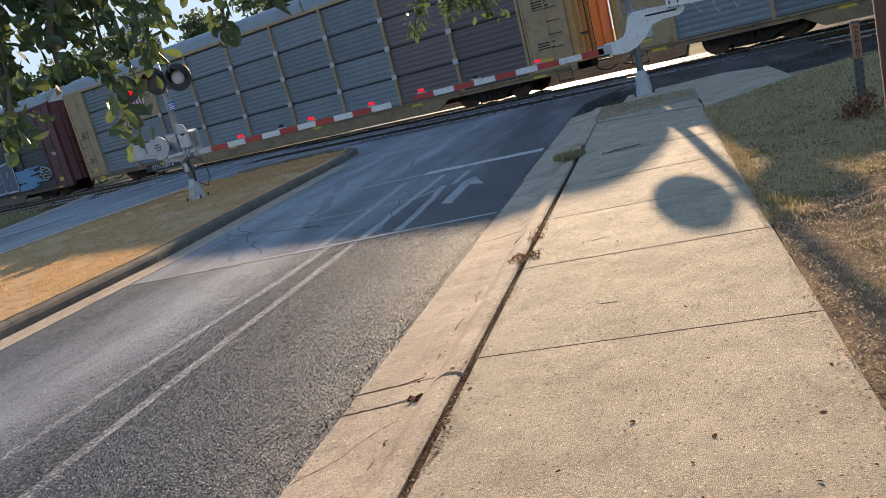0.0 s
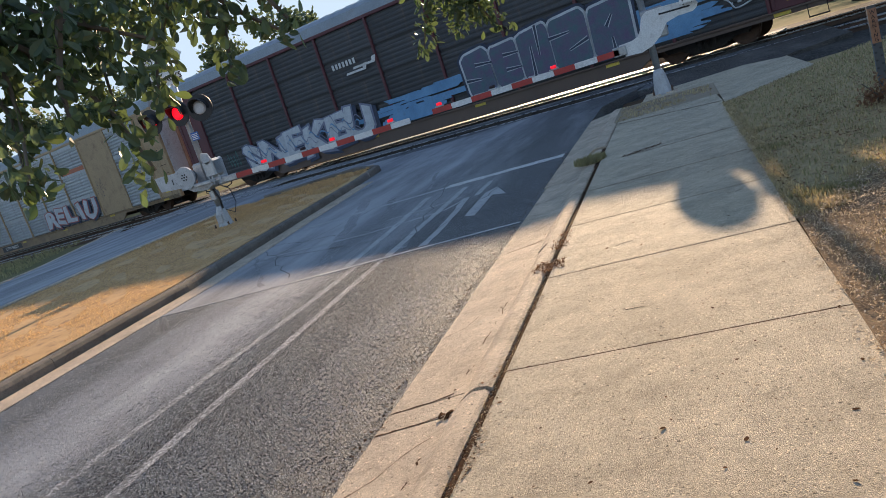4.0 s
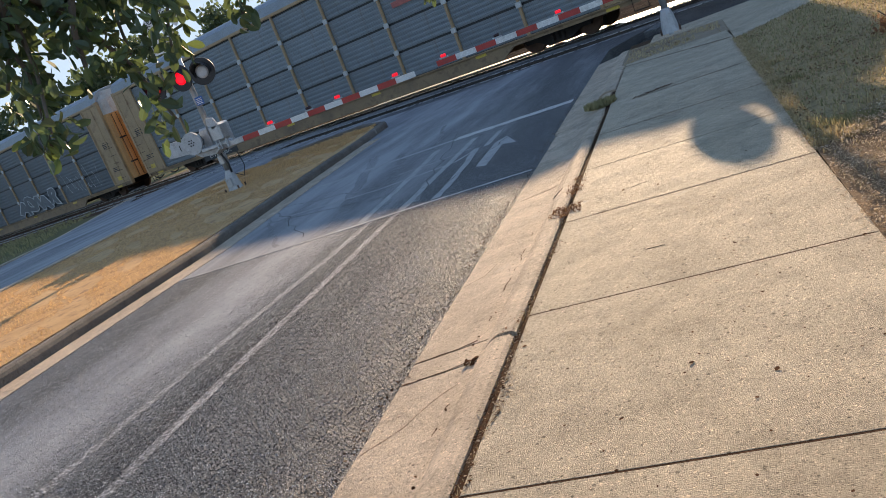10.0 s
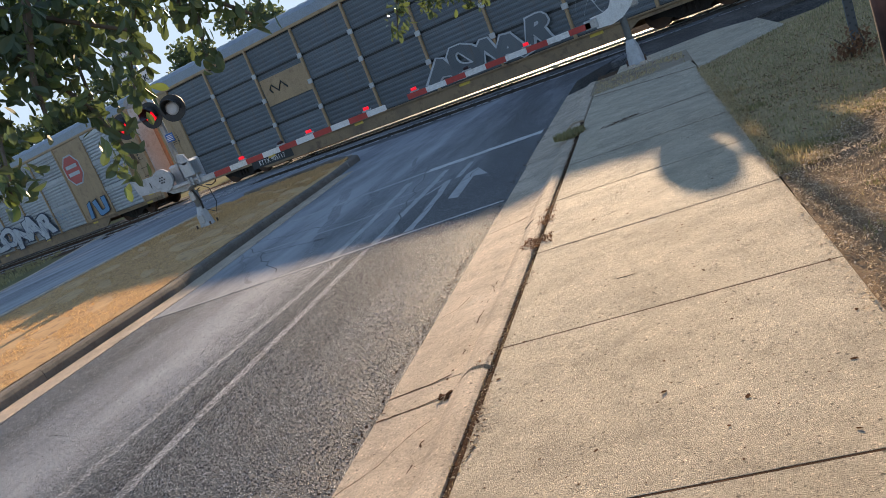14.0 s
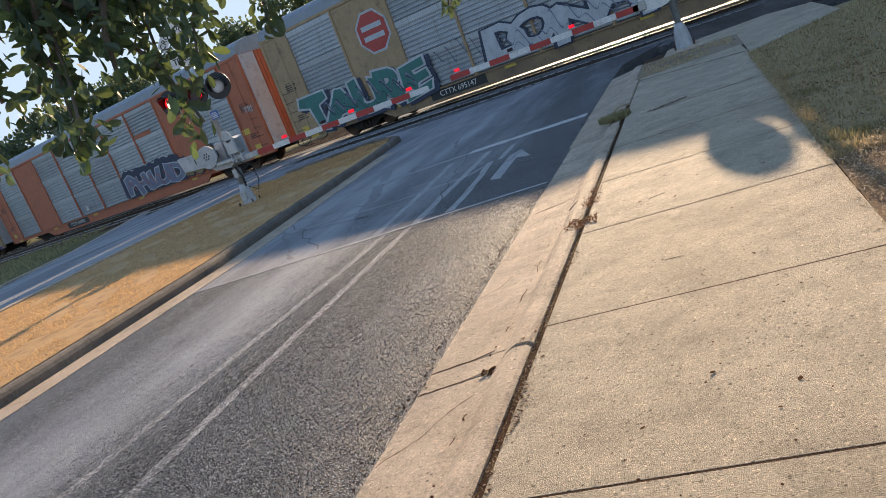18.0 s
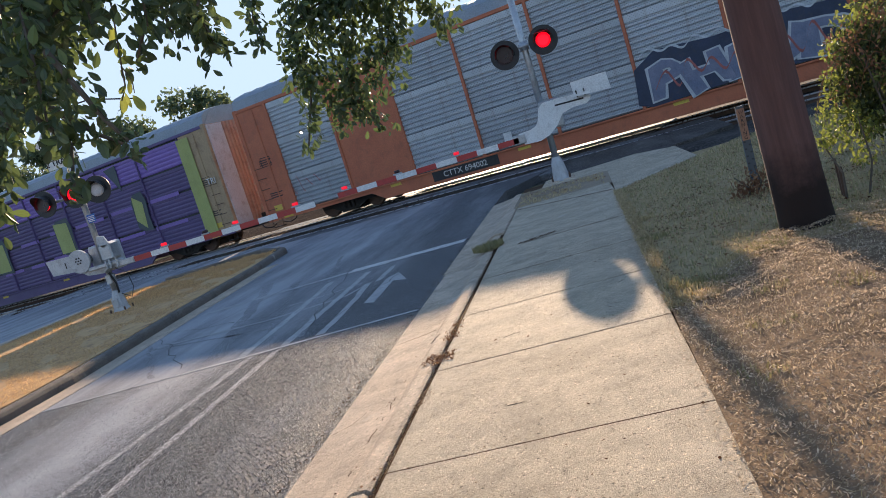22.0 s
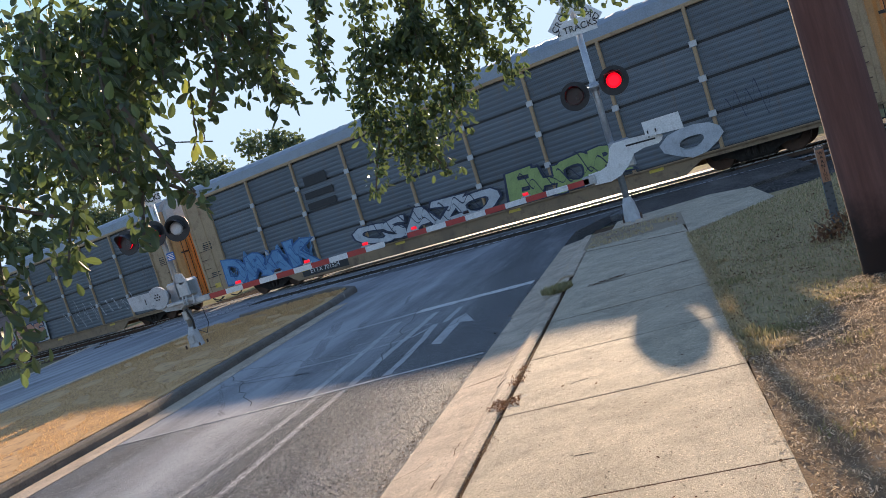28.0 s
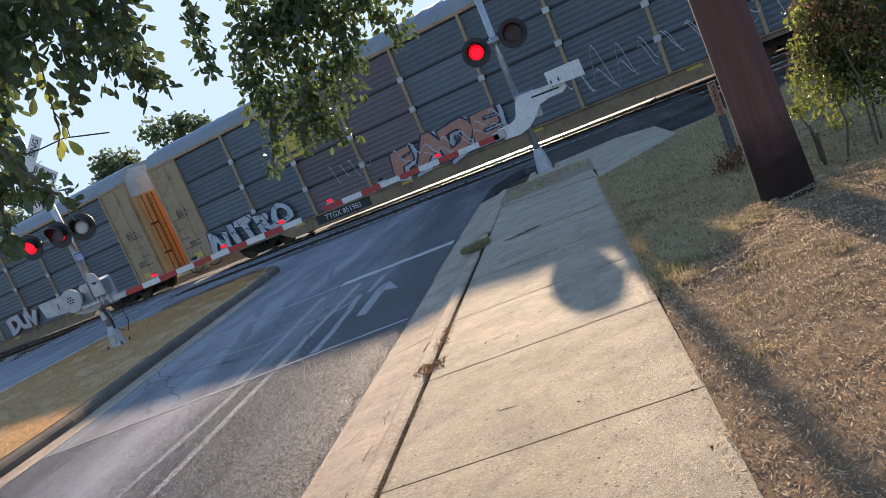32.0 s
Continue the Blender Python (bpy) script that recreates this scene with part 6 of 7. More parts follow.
letters("lettering", "TRI", 0.34, M_WTEXT, c, 13.0, -SIDE - 0.085, 2.6, "white stencilled letters")
CARS.append(c)

c = autorack(dict(S_SLATE, number="ETTX 701524", number_x=-6.5), "slate-grey car carrier with tan posts and bright graffiti")
for seed in (41, 42, 43, 44):
    scrawl(c, -9.5, 0.75, 5.6, 1.0 + 0.1 * (seed - 40), M_BLUEG, seed, 0.09, 0.17)
tag_paint(c, "DRAK", -9.5, 0.8, 1.6, M_BLUEG, M_DEEPBLUEG, 1.2, y=0.10)
scrawl(c, -9.2, 0.9, 4.6, 1.1, M_DEEPBLUEG, 19, 0.14)
tag_paint(c, "CSAZO", -1.25, 0.8, 1.3, M_WHITEG, M_INKG, 1.45)
tag_paint(c, "EHOR", 4.35, 0.8, 1.5, M_GREENG, M_INKG, 1.05)
tag_paint(c, "O", 8.65, 0.8, 1.35, M_WHITEG, M_WHITEG, 1.2)
scrawl(c, 10.2, 1.2, 1.3, 1.2, M_INKG, 91)
for k in range(2):
    plaque(c, "name_bar", -5.6, 2.75 + 0.42 * k, 1.5, 0.26, M_KTEXT, 0.05, "black bar of a railway name")
plaque(c, "emblem", -5.6, 3.65, 1.2, 0.4, M_KTEXT, 0.05, "black railway emblem")
CARS.append(c)

c = autorack(dict(S_SLATE, number="TTGX 851983", number_x=-5.5, bay_mats={3: M_ROSEP, 2: M_ROSEP}), "slate-grey car carrier with tan posts and pale scrawls")
scrawl(c, 5.0, 0.8, 3.6, 1.5, M_WHITEG, 10)
scrawl(c, 8.2, 0.8, 3.4, 1.3, M_WHITEG, 11)
scrawl(c, 6.6, 0.9, 5.6, 1.0, M_WHITEG, 13)
tag_paint(c, "FADE", -0.75, 0.85, 1.5, M_SALMONG, M_INKG, 1.1, shade=M_WHITEG)
tag_paint(c, "NITRO", -9.8, 0.75, 1.35, M_WHITEG, M_INKG, 0.95)
part("emblem", Geo().plate([(-7.35, 2.85), (-6.05, 2.85), (-5.95, 3.0), (-7.25, 3.0)], -SIDE - 0.06, -SIDE - 0.048).plate([(-7.3, 3.1), (-6.85, 3.1), (-6.7, 3.7), (-7.15, 3.7)], -SIDE - 0.06, -SIDE - 0.048).plate([(-6.75, 3.1), (-6.0, 3.1), (-5.95, 3.7), (-6.6, 3.7)], -SIDE - 0.06, -SIDE - 0.048), M_YREF, c, "yellow railway emblem with a bar beneath")
scrawl(c, -4.5, 1.3, 2.0, 0.8, M_WHITEG, 14)
scrawl(c, 11.4, 1.6, 1.2, 1.4, M_INKG, 12)
CARS.append(c)

for car, x, w, mat, seed in ((CARS[2], -6.3, 7.0, M_SMOKEG, 82), (CARS[6], 0.2, 6.0, M_SMOKEG, 83), (CARS[6], -9.0, 5.0, M_INKG, 84), (CARS[7], 9.1, 4.2, M_INKG, 85), (CARS[9], -1.2, 5.4, M_INKG, 87), (CARS[9], 4.3, 3.4, M_INKG, 90), (CARS[9], -9.4, 5.4, M_DEEPBLUEG, 86), (CARS[10], -0.7, 4.4, M_WHITEG, 88), (CARS[10], -9.8, 4.2, M_INKG, 89)):
    scrawl(car, x, 0.95, w, 0.9, mat, seed, 0.15, 0.045)
    scrawl(car, x + 0.2, 0.85, w * 0.9, 0.6, mat, seed + 40, 0.152, 0.03)

for k in range(2):
    c = autorack(dict(S_SLATE, number="TTGX 960%d" % (412 + 77 * k), number_x=-6.4), "slate-grey car carrier with tan posts and a pale scrawl")
    tag_paint(c, "DUV", 3.5 - 6 * k, 0.8, 1.3, M_WHITEG, M_PINKG, 0.85)
    scrawl(c, -3, 0.9, 3, 1.0, M_BLUEG, 20 + k)
    CARS.append(c)


# ---------------------------------------------------------------- plants
def leaf_cloud(name, centres, radii, counts, size, mat, parent, seed, label="", droop=0.5, flat=0.35, shape=0.48):
    """Many single leaves, folded along the midrib, scattered about the centres (each with its own radius)."""
    r = np.random.default_rng(seed)
    pts = []
    for c, rad, n in zip(centres, radii, counts):
        d = r.normal(size=(n, 3))
        d /= np.linalg.norm(d, axis=1)[:, None]
        pts.append(np.array(c) + d * (r.random((n, 1)) ** 0.55) * np.array(rad))
    p = np.concatenate(pts)
    n = len(p)
    axis = r.normal(size=(n, 3))
    axis[:, 2] -= droop * 2
    axis /= np.linalg.norm(axis, axis=1)[:, None]
    side = np.cross(axis, r.normal(size=(n, 3)))
    side /= np.linalg.norm(side, axis=1)[:, None] + 1e-9
    nrm = np.cross(axis, side)
    ln = size * r.uniform(0.65, 1.25, (n, 1))
    w = ln * shape * 0.5
    half = [(0.16, 0.48), (0.38, 0.86), (0.62, 1.0), (0.84, 0.72)]
    rim = [p + axis * ln * t + side * w * u + nrm * w * flat * u for t, u in half]
    rim2 = [p + axis * ln * t - side * w * u + nrm * w * flat * u for t, u in reversed(half)]
    v = np.stack([p] + rim + [p + axis * ln] + rim2, 1).reshape(-1, 3)
    f = (np.arange(n)[:, None, None] * 10 + np.array([[0, 1, 2, 3, 4, 5], [0, 5, 6, 7, 8, 9]])[None]).reshape(-1, 6)
    me = bpy.data.meshes.new(name)
    me.from_pydata(v.tolist(), [], f.tolist())
    me.materials.append(mat)
    ob = new(name, me)
    ob.parent = parent
    if label:
        ob["label"] = label
    return ob


def along(pts, n):
    """n places along a line of points."""
    pts = [Vector(p) for p in pts]
    lens = [(b - a).length for a, b in zip(pts, pts[1:])]
    total, out = sum(lens), []
    for k in range(n):
        d = total * k / max(n - 1, 1)
        for (a, b), l in zip(zip(pts, pts[1:]), lens):
            if d <= l + 1e-6:
                out.append(a.lerp(b, d / l))
                break
            d -= l
    return out


oak = thing("oak_tree", pose(0, 0, 0), "live oak with low hanging boughs of small dark green leaves", "tree")
part("trunk", Geo().tube([(4.2, -2.2, -0.3), (4.2, -2.2, 0.1), (4.1, -2.0, 1.6), (3.8, -1.6, 3.0)], [0.52, 0.42, 0.34, 0.28], 14), M_BARK, oak, "rough grey-brown trunk", smooth=True)
BOUGHS = [
    ([(3.8, -1.6, 2.9), (2.4, -0.4, 3.7), (1.0, 0.8, 3.3), (0.2, 1.4, 2.55), (-0.15, 1.15, 1.95)], 0.14),
    ([(3.8, -1.6, 2.9), (2.8, 1.2, 3.9), (1.3, 3.0, 3.5), (0.5, 4.1, 2.8), (0.3, 4.3, 2.35)], 0.13),
    ([(1.0, 0.8, 3.3), (0.5, 1.9, 2.9), (0.25, 2.1, 2.2)], 0.06),
    ([(3.8, -1.6, 2.9), (4.6, 0.4, 4.2), (5.2, 2.5, 4.9)], 0.14),
    ([(3.8, -1.6, 2.9), (2.6, -3.0, 4.4), (1.0, -4.2, 5.0)], 0.15),
    ([(2.4, -0.4, 3.7), (0.4, -0.6, 4.3), (-1.6, 0.2, 4.6)], 0.09),
]
for pts, r in BOUGHS:
    part("limb", Geo().tube(pts, [r * (1 - 0.8 * k / (len(pts) - 1)) for k in range(len(pts))], 9), M_BARK, oak, smooth=True)
# hanging twigs: line, how far leaves stand off, leaves to a place, leaf length
TWIGS = [
    ([(-0.10, 1.30, 1.95), (-0.03, 1.24, 1.80), (0.05, 1.22, 1.62), (0.09, 1.15, 1.47)], 0.085, 14, 0.044),
    ([(0.05, 1.40, 1.90), (0.12, 1.38, 1.76), (0.17, 1.37, 1.65)], 0.065, 13, 0.044),
    ([(-0.05, 1.20, 1.85), (-0.04, 1.06, 1.62), (-0.03, 1.04, 1.50), (0.01, 0.96, 1.38)], 0.07, 9, 0.044),
    ([(0.22, 1.50, 1.80), (0.30, 1.50, 1.62), (0.33, 1.51, 1.56)], 0.05, 7, 0.044),
    ([(0.25, 2.0, 2.25), (0.24, 1.70, 2.06), (0.24, 1.69, 1.94), (0.245, 1.68, 1.87)], 0.08, 16, 0.05),
    ([(0.30, 2.1, 2.25), (0.32, 1.82, 2.04), (0.34, 1.80, 1.95), (0.32, 1.80, 1.85)], 0.065, 12, 0.05),
    ([(0.10, 1.8, 2.15), (0.12, 1.62, 1.95), (0.14, 1.56, 1.78), (0.15, 1.52, 1.66)], 0.075, 15, 0.05),
    ([(0.36, 2.2, 2.2), (0.37, 2.11, 1.98), (0.36, 2.05, 1.92)], 0.07, 14, 0.044),
    ([(-0.10, 1.75, 2.15), (-0.08, 1.66, 1.95), (-0.06, 1.62, 1.80)], 0.12, 19, 0.05),
    ([(-0.15, 1.15, 1.95), (-0.10, 1.05, 1.66), (-0.05, 1.04, 1.50), (-0.04, 1.0, 1.36)], 0.050, 11, 0.044),
    ([(-0.12, 1.06, 1.72), (0.02, 1.12, 1.58), (0.09, 1.14, 1.45), (0.13, 1.14, 1.33)], 0.055, 11, 0.044),
    ([(-0.05, 1.12, 1.68), (0.0, 1.16, 1.62), (0.03, 1.19, 1.59)], 0.065, 13, 0.044),
    ([(-0.25, 1.05, 1.75), (-0.22, 1.05, 1.62), (-0.22, 1.06, 1.50)], 0.05, 11, 0.044),
    ([(-0.15, 1.10, 1.80), (0.02, 1.18, 1.66), (0.14, 1.28, 1.58)], 0.08, 14, 0.044),
    ([(-0.20, 1.12, 1.70), (-0.05, 1.12, 1.62), (0.05, 1.16, 1.55)], 0.07, 13, 0.044),
    ([(0.25, 2.1, 2.2), (0.15, 1.85, 2.02), (0.08, 1.74, 1.92), (0.05, 1.68, 1.82)], 0.085, 18, 0.05),
    ([(0.25, 2.1, 2.2), (0.22, 1.9, 2.02), (0.18, 1.82, 1.96)], 0.085, 15, 0.05),
    ([(0.06, 1.70, 1.86), (-0.04, 1.64, 1.70), (-0.08, 1.58, 1.58), (-0.07, 1.52, 1.49)], 0.045, 11, 0.05),
    ([(0.00, 1.66, 1.74), (0.08, 1.68, 1.62), (0.095, 1.61, 1.51)], 0.038, 9, 0.05),
    ([(0.06, 1.68, 1.72), (0.13, 1.72, 1.63), (0.18, 1.76, 1.58)], 0.045, 8, 0.054),
    ([(0.25, 2.1, 2.2), (0.26, 2.18, 2.02), (0.29, 2.22, 1.90), (0.30, 2.23, 1.82)], 0.07, 14, 0.05),
    ([(0.25, 2.1, 2.1), (0.15, 2.14, 1.95), (0.09, 2.13, 1.86)], 0.06, 9, 0.05),
    ([(0.3, 4.3, 2.35), (0.23, 4.15, 2.22), (0.20, 4.12, 1.95), (0.16, 4.11, 1.68)], 0.17, 40, 0.058),
    ([(0.3, 4.3, 2.35), (0.0, 4.10, 2.20), (-0.04, 4.06, 2.0), (-0.02, 4.05, 1.85)], 0.14, 34, 0.058),
    ([(0.3, 4.3, 2.35), (0.48, 4.24, 2.12), (0.42, 4.18, 1.92), (0.36, 4.15, 1.80)], 0.15, 36, 0.058),
    ([(0.5, 4.1, 2.5), (0.62, 4.26, 2.15), (0.74, 4.29, 2.0), (0.74, 4.29, 1.93)], 0.10, 15, 0.06),
    ([(0.0, 4.06, 1.88), (-0.08, 4.04, 1.68), (-0.13, 4.03, 1.54)], 0.07, 10, 0.06),
    ([(0.16, 4.11, 1.75), (0.23, 4.13, 1.60), (0.27, 4.15, 1.53)], 0.08, 12, 0.06),
    ([(0.05, 4.10, 1.78), (0.08, 4.10, 1.66), (0.05, 4.10, 1.58)], 0.07, 10, 0.06),
    ([(0.9, 3.9, 2.7), (1.2, 4.3, 2.35), (1.40, 4.45, 2.16)], 0.07, 8, 0.06),
    ([(0.10, 3.6, 2.6), (0.058, 3.464, 2.46), (0.01, 3.464, 2.237), (-0.009, 3.464, 2.041)], 0.06, 11, 0.06),
    ([(-0.024, 1.049, 1.656), (-0.079, 1.06, 1.56), (-0.129, 1.06, 1.489)], 0.05, 13, 0.044),
    ([(0.094, 1.1, 1.66), (0.066, 1.06, 1.529), (0.055, 1.06, 1.461)], 0.05, 12, 0.044),
    ([(-0.243, 1.06, 1.59), (-0.319, 1.06, 1.483), (-0.328, 1.06, 1.392)], 0.04, 10, 0.044),
    ([(0.084, 1.764, 2.113), (0.044, 1.764, 1.98), (-0.011, 1.764, 1.832)], 0.07, 15, 0.05),
    ([(0.024, 1.764, 2.134), (-0.037, 1.764, 1.977), (-0.083, 1.764, 1.809)], 0.07, 15, 0.05),
    ([(0.194, 4.114, 2.795), (0.085, 4.114, 2.52), (0.016, 4.114, 2.257)], 0.13, 24, 0.058),
    ([(0.37, 4.114, 2.724), (0.334, 4.114, 2.455), (0.318, 4.114, 2.238)], 0.13, 24, 0.058),
    ([(0.715, 4.114, 2.585), (0.653, 4.114, 2.33), (0.592, 4.114, 2.166)], 0.13, 24, 0.058),
    ([(0.884, 4.114, 2.517), (0.833, 4.114, 2.29), (0.83, 4.114, 2.105)], 0.13, 24, 0.058),
    ([(1.07, 4.114, 2.503), (1.095, 4.114, 2.31), (1.194, 4.114, 2.149)], 0.13, 24, 0.058),
    ([(-0.584, 2.299, 2.399), (-0.664, 2.299, 2.189), (-0.727, 2.299, 1.987), (-0.802, 2.299, 1.844)], 0.11, 24, 0.056),
    ([(-0.459, 2.299, 2.356), (-0.536, 2.299, 2.148), (-0.614, 2.299, 1.992), (-0.654, 2.299, 1.842)], 0.11, 24, 0.056),
    ([(-0.336, 2.299, 2.314), (-0.424, 2.299, 2.131), (-0.475, 2.299, 1.949), (-0.534, 2.299, 1.836)], 0.11, 24, 0.056),
    ([(-0.226, 2.299, 2.276), (-0.283, 2.299, 2.104), (-0.36, 2.299, 1.972), (-0.378, 2.299, 1.839)], 0.11, 24, 0.056),
    ([(-0.127, 2.299, 2.242), (-0.18, 2.299, 2.108), (-0.24, 2.299, 2.012)], 0.11, 24, 0.056),
    ([(-0.536, 2.299, 2.344), (-0.469, 2.299, 2.165), (-0.38, 2.299, 2.038), (-0.302, 2.299, 1.915)], 0.11, 24, 0.056),
    ([(0.214, 2.364, 2.149), (0.184, 2.364, 1.991), (0.249, 2.364, 1.885)], 0.07, 13, 0.05),
    ([(0.121, 2.364, 2.182), (0.106, 2.364, 2.036), (0.111, 2.364, 1.95)], 0.07, 12, 0.05),
]
for k, (pts, rad, n, size) in enumerate(TWIGS):
    if pts[-1][1] < 2.0:
        n, size = int(n * 1.35), size * 0.80
    else:
        n, size = int(n * 1.35), size * 0.84
    part("twig", Geo().tube(pts, [0.008, 0.006, 0.004, 0.003][: len(pts)], 5), M_BARK, oak)
    places = along(pts, max(6, int(10 * sum((Vector(b) - Vector(a)).length for a, b in zip(pts, pts[1:])) / 0.35)))
    leaf_cloud("leaf_spray", places, [rad] * len(places), [n] * len(places), size, M_OAK, oak, 100 + k)["kind"] = "stuff"
for pts, n in (([(0.10, 2.08, 2.05), (0.099, 2.064, 1.99), (0.068, 2.064, 1.838), (0.085, 2.064, 1.789), (0.079, 2.064, 1.755)], 7), ([(0.068, 2.064, 1.838), (0.058, 2.064, 1.781), (0.032, 2.064, 1.745)], 4)):
    part("twig", Geo().tube(pts, [0.003 - 0.0004 * k for k in range(len(pts))], 5), M_BARK, oak)
    leaf_cloud("leaf_spray", along(pts[1:], n), [0.012] * n, [1] * n, 0.05, M_SUNLEAF, oak, 150 + n, "yellow-green young leaves", flat=0.15, droop=1.2)["kind"] = "stuff"
CROWN = [((2.6, -0.4, 4.4), 1.1, 900), ((1.2, 0.8, 4.0), 0.8, 700), ((0.2, 1.0, 3.2), 0.6, 600), ((1.8, 2.6, 4.2), 0.9, 800), ((0.6, 3.9, 3.3), 0.55, 500), ((4.8, 0.6, 4.9), 1.2, 900), ((1.6, -3.6, 5.2), 1.3, 900), ((-0.9, 0.1, 4.8), 0.9, 700), ((3.6, -1.8, 5.6), 1.6, 1400)]
leaf_cloud("crown", [c for c, _, _ in CROWN], [r for _, r, _ in CROWN], [n for _, _, n in CROWN], 0.075, M_OAK, oak, 7, "broad crown of small leathery leaves")


def shrub(name, centres, radii, counts, size, mat, seed, label, stems):
    s = thing(name, pose(0, 0, 0), label, "shrub")
    for a, b in stems:
        m = [(p + q) / 2 + d for p, q, d in zip(a, b, (0.05, -0.04, 0.0))]
        part("stem", Geo().tube([a, m, b], [0.010, 0.008, 0.005], 6), M_BARK, s)
    leaf_cloud("foliage", centres, radii, counts, size, mat, s, seed)
    return s


shrub("vine_bush", [(3.45, 6.5, 1.32), (3.30, 6.5, 1.15), (3.24, 6.5, 0.92), (3.20, 6.5, 0.70), (3.15, 6.45, 0.48), (3.36, 6.45, 0.55), (3.62, 6.5, 1.50), (3.30, 6.4, 0.34), (3.05, 6.45, 0.48), (3.55, 6.4, 0.85), (3.85, 6.5, 1.75), (3.55, 6.4, 0.42), (3.8, 6.4, 1.2)],
      [0.16, 0.14, 0.12, 0.17, 0.14, 0.18, 0.18, 0.12, 0.09, 0.30, 0.24, 0.2, 0.35], [130, 110, 90, 210, 150, 200, 150, 80, 50, 160, 170, 90, 160], 0.042, M_SUNLEAF, 31, "tangled vine-covered bush with yellow-green leaves",
      [((3.6, 6.6, -0.1), (3.5, 6.5, 1.0)), ((3.8, 6.65, -0.1), (3.9, 6.6, 1.4)), ((3.12, 6.45, -0.1), (3.02, 6.42, 0.5)), ((4.1, 6.7, -0.1), (4.2, 6.8, 1.8)), ((3.25, 6.4, -0.1), (3.3, 6.35, 0.6))])
# the bush's own inside, its shade painted with darker leaves
shrub("vine_bush_inside", [(3.72, 6.7, 0.88), (3.52, 6.65, 1.08), (3.48, 6.65, 0.62), (4.1, 6.8, 1.2), (4.3, 6.8, 0.65), (3.92, 6.8, 1.55), (4.4, 6.9, 1.8), (3.34, 6.62, 0.85), (3.85, 6.6, 0.5)],
      [0.42, 0.26, 0.24, 0.55, 0.5, 0.36, 0.5, 0.14, 0.3], [2200, 1000, 900, 2200, 1500, 1000, 1300, 260, 800], 0.05, M_DEEPLEAF, 32, "dense inside of the vine bush, its shade put into darker leaves", [((4.2, 7.0, -0.1), (4.3, 7.0, 1.5)), ((4.6, 7.0, -0.1), (4.6, 7.0, 1.7))])
vine = shrub("withered_vine", [(3.36, 6.42, 1.18), (3.50, 6.36, 0.98), (3.62, 6.35, 1.28), (3.75, 6.33, 0.85), (3.28, 6.42, 0.80), (3.85, 6.4, 1.6)], [0.16, 0.22, 0.22, 0.24, 0.12, 0.25], [90, 110, 120, 110, 50, 110], 0.034, M_DEADLEAF, 34, "withered red-brown tendrils hanging over the bush", [((3.5, 6.42, -0.1), (3.42, 6.4, 1.2)), ((3.66, 6.42, -0.1), (3.7, 6.36, 1.4))])
rt = random.Random(35)
for k in range(34):
    x, z, ln = rt.uniform(3.25, 4.1), rt.uniform(0.75, 1.5), rt.uniform(0.12, 0.3)
    z = min(z, 0.75 + (x - 3.1) * 1.3)
    sx = rt.choice((-1, 1))
    part("tendril", Geo().tube([(x + sx * ln * u, 6.34 - 0.05 * math.sin(3 * u) + rt.uniform(-.01, .01), z + 0.10 * math.sin(2.4 * u + 0.4) - ln * 1.2 * u * u) for u in (0.0, 0.25, 0.5, 0.75, 1.0)], [0.004, 0.0036, 0.003, 0.0024, 0.0015], 4), M_DEADLEAF, vine, "thin dry tendril")
stake = thing("stake", pose(3.13, 6.5, 0, 0, 1.5, 0), "short rusty stake under the bush", "stake")
part("shaft", Geo().box(-0.014, 0.014, -0.012, 0.012, -0.2, 0.24, 0.004), M_RUST, stake)
shrub("dead_weed", [(2.72, 7.75, 0.12), (2.6, 7.7, 0.08)], [0.17, 0.14], [130, 80], 0.05, M_DEADLEAF, 33, "dead brown weed at the foot of the marker", [((2.7, 7.75, -0.05), (2.75, 7.7, 0.25)), ((2.66, 7.75, -0.05), (2.55, 7.7, 0.2))])


def far_tree(x, y, height, spread, seed, label, mat=None):
    """A tree: tapered trunk, limbs, and a crown of clumps of leaves."""
    r = random.Random(seed)
    t = thing("tree", pose(x, y, -0.4), label, "tree", "trees beyond the railway")
    part("trunk", Geo().tube([(0, 0, 0), (0.1, 0, height * 0.25), (0.0, 0.1, height * 0.55)], [0.035 * height, 0.026 * height, 0.014 * height], 8), M_BARK, t, smooth=True)
    cs, rs_, ns = [], [], []
    for k in range(12):
        a, h = r.uniform(0, 6.28), r.uniform(0.38, 0.95)
        d = spread * r.uniform(0.25, 1.0) * (1.1 - abs(h - 0.6))
        c = (d * math.cos(a), d * math.sin(a), height * h)
        if k < 5:
            part("limb", Geo().tube([(0, 0, height * 0.35), (c[0] * 0.5, c[1] * 0.5, height * (0.25 + 0.4 * h)), c], [0.012 * height, 0.008 * height, 0.003 * height], 6), M_BARK, t)
        cs.append(c)
        rs_.append((spread * r.uniform(0.28, 0.45),) * 2 + (height * r.uniform(0.08, 0.14),))
        ns.append(r.randint(260, 380))
    leaf_cloud("crown", cs, rs_, ns, height * 0.032, mat or M_FARLEAF, t, seed, droop=0.1, flat=0.2, shape=0.7)
    return t


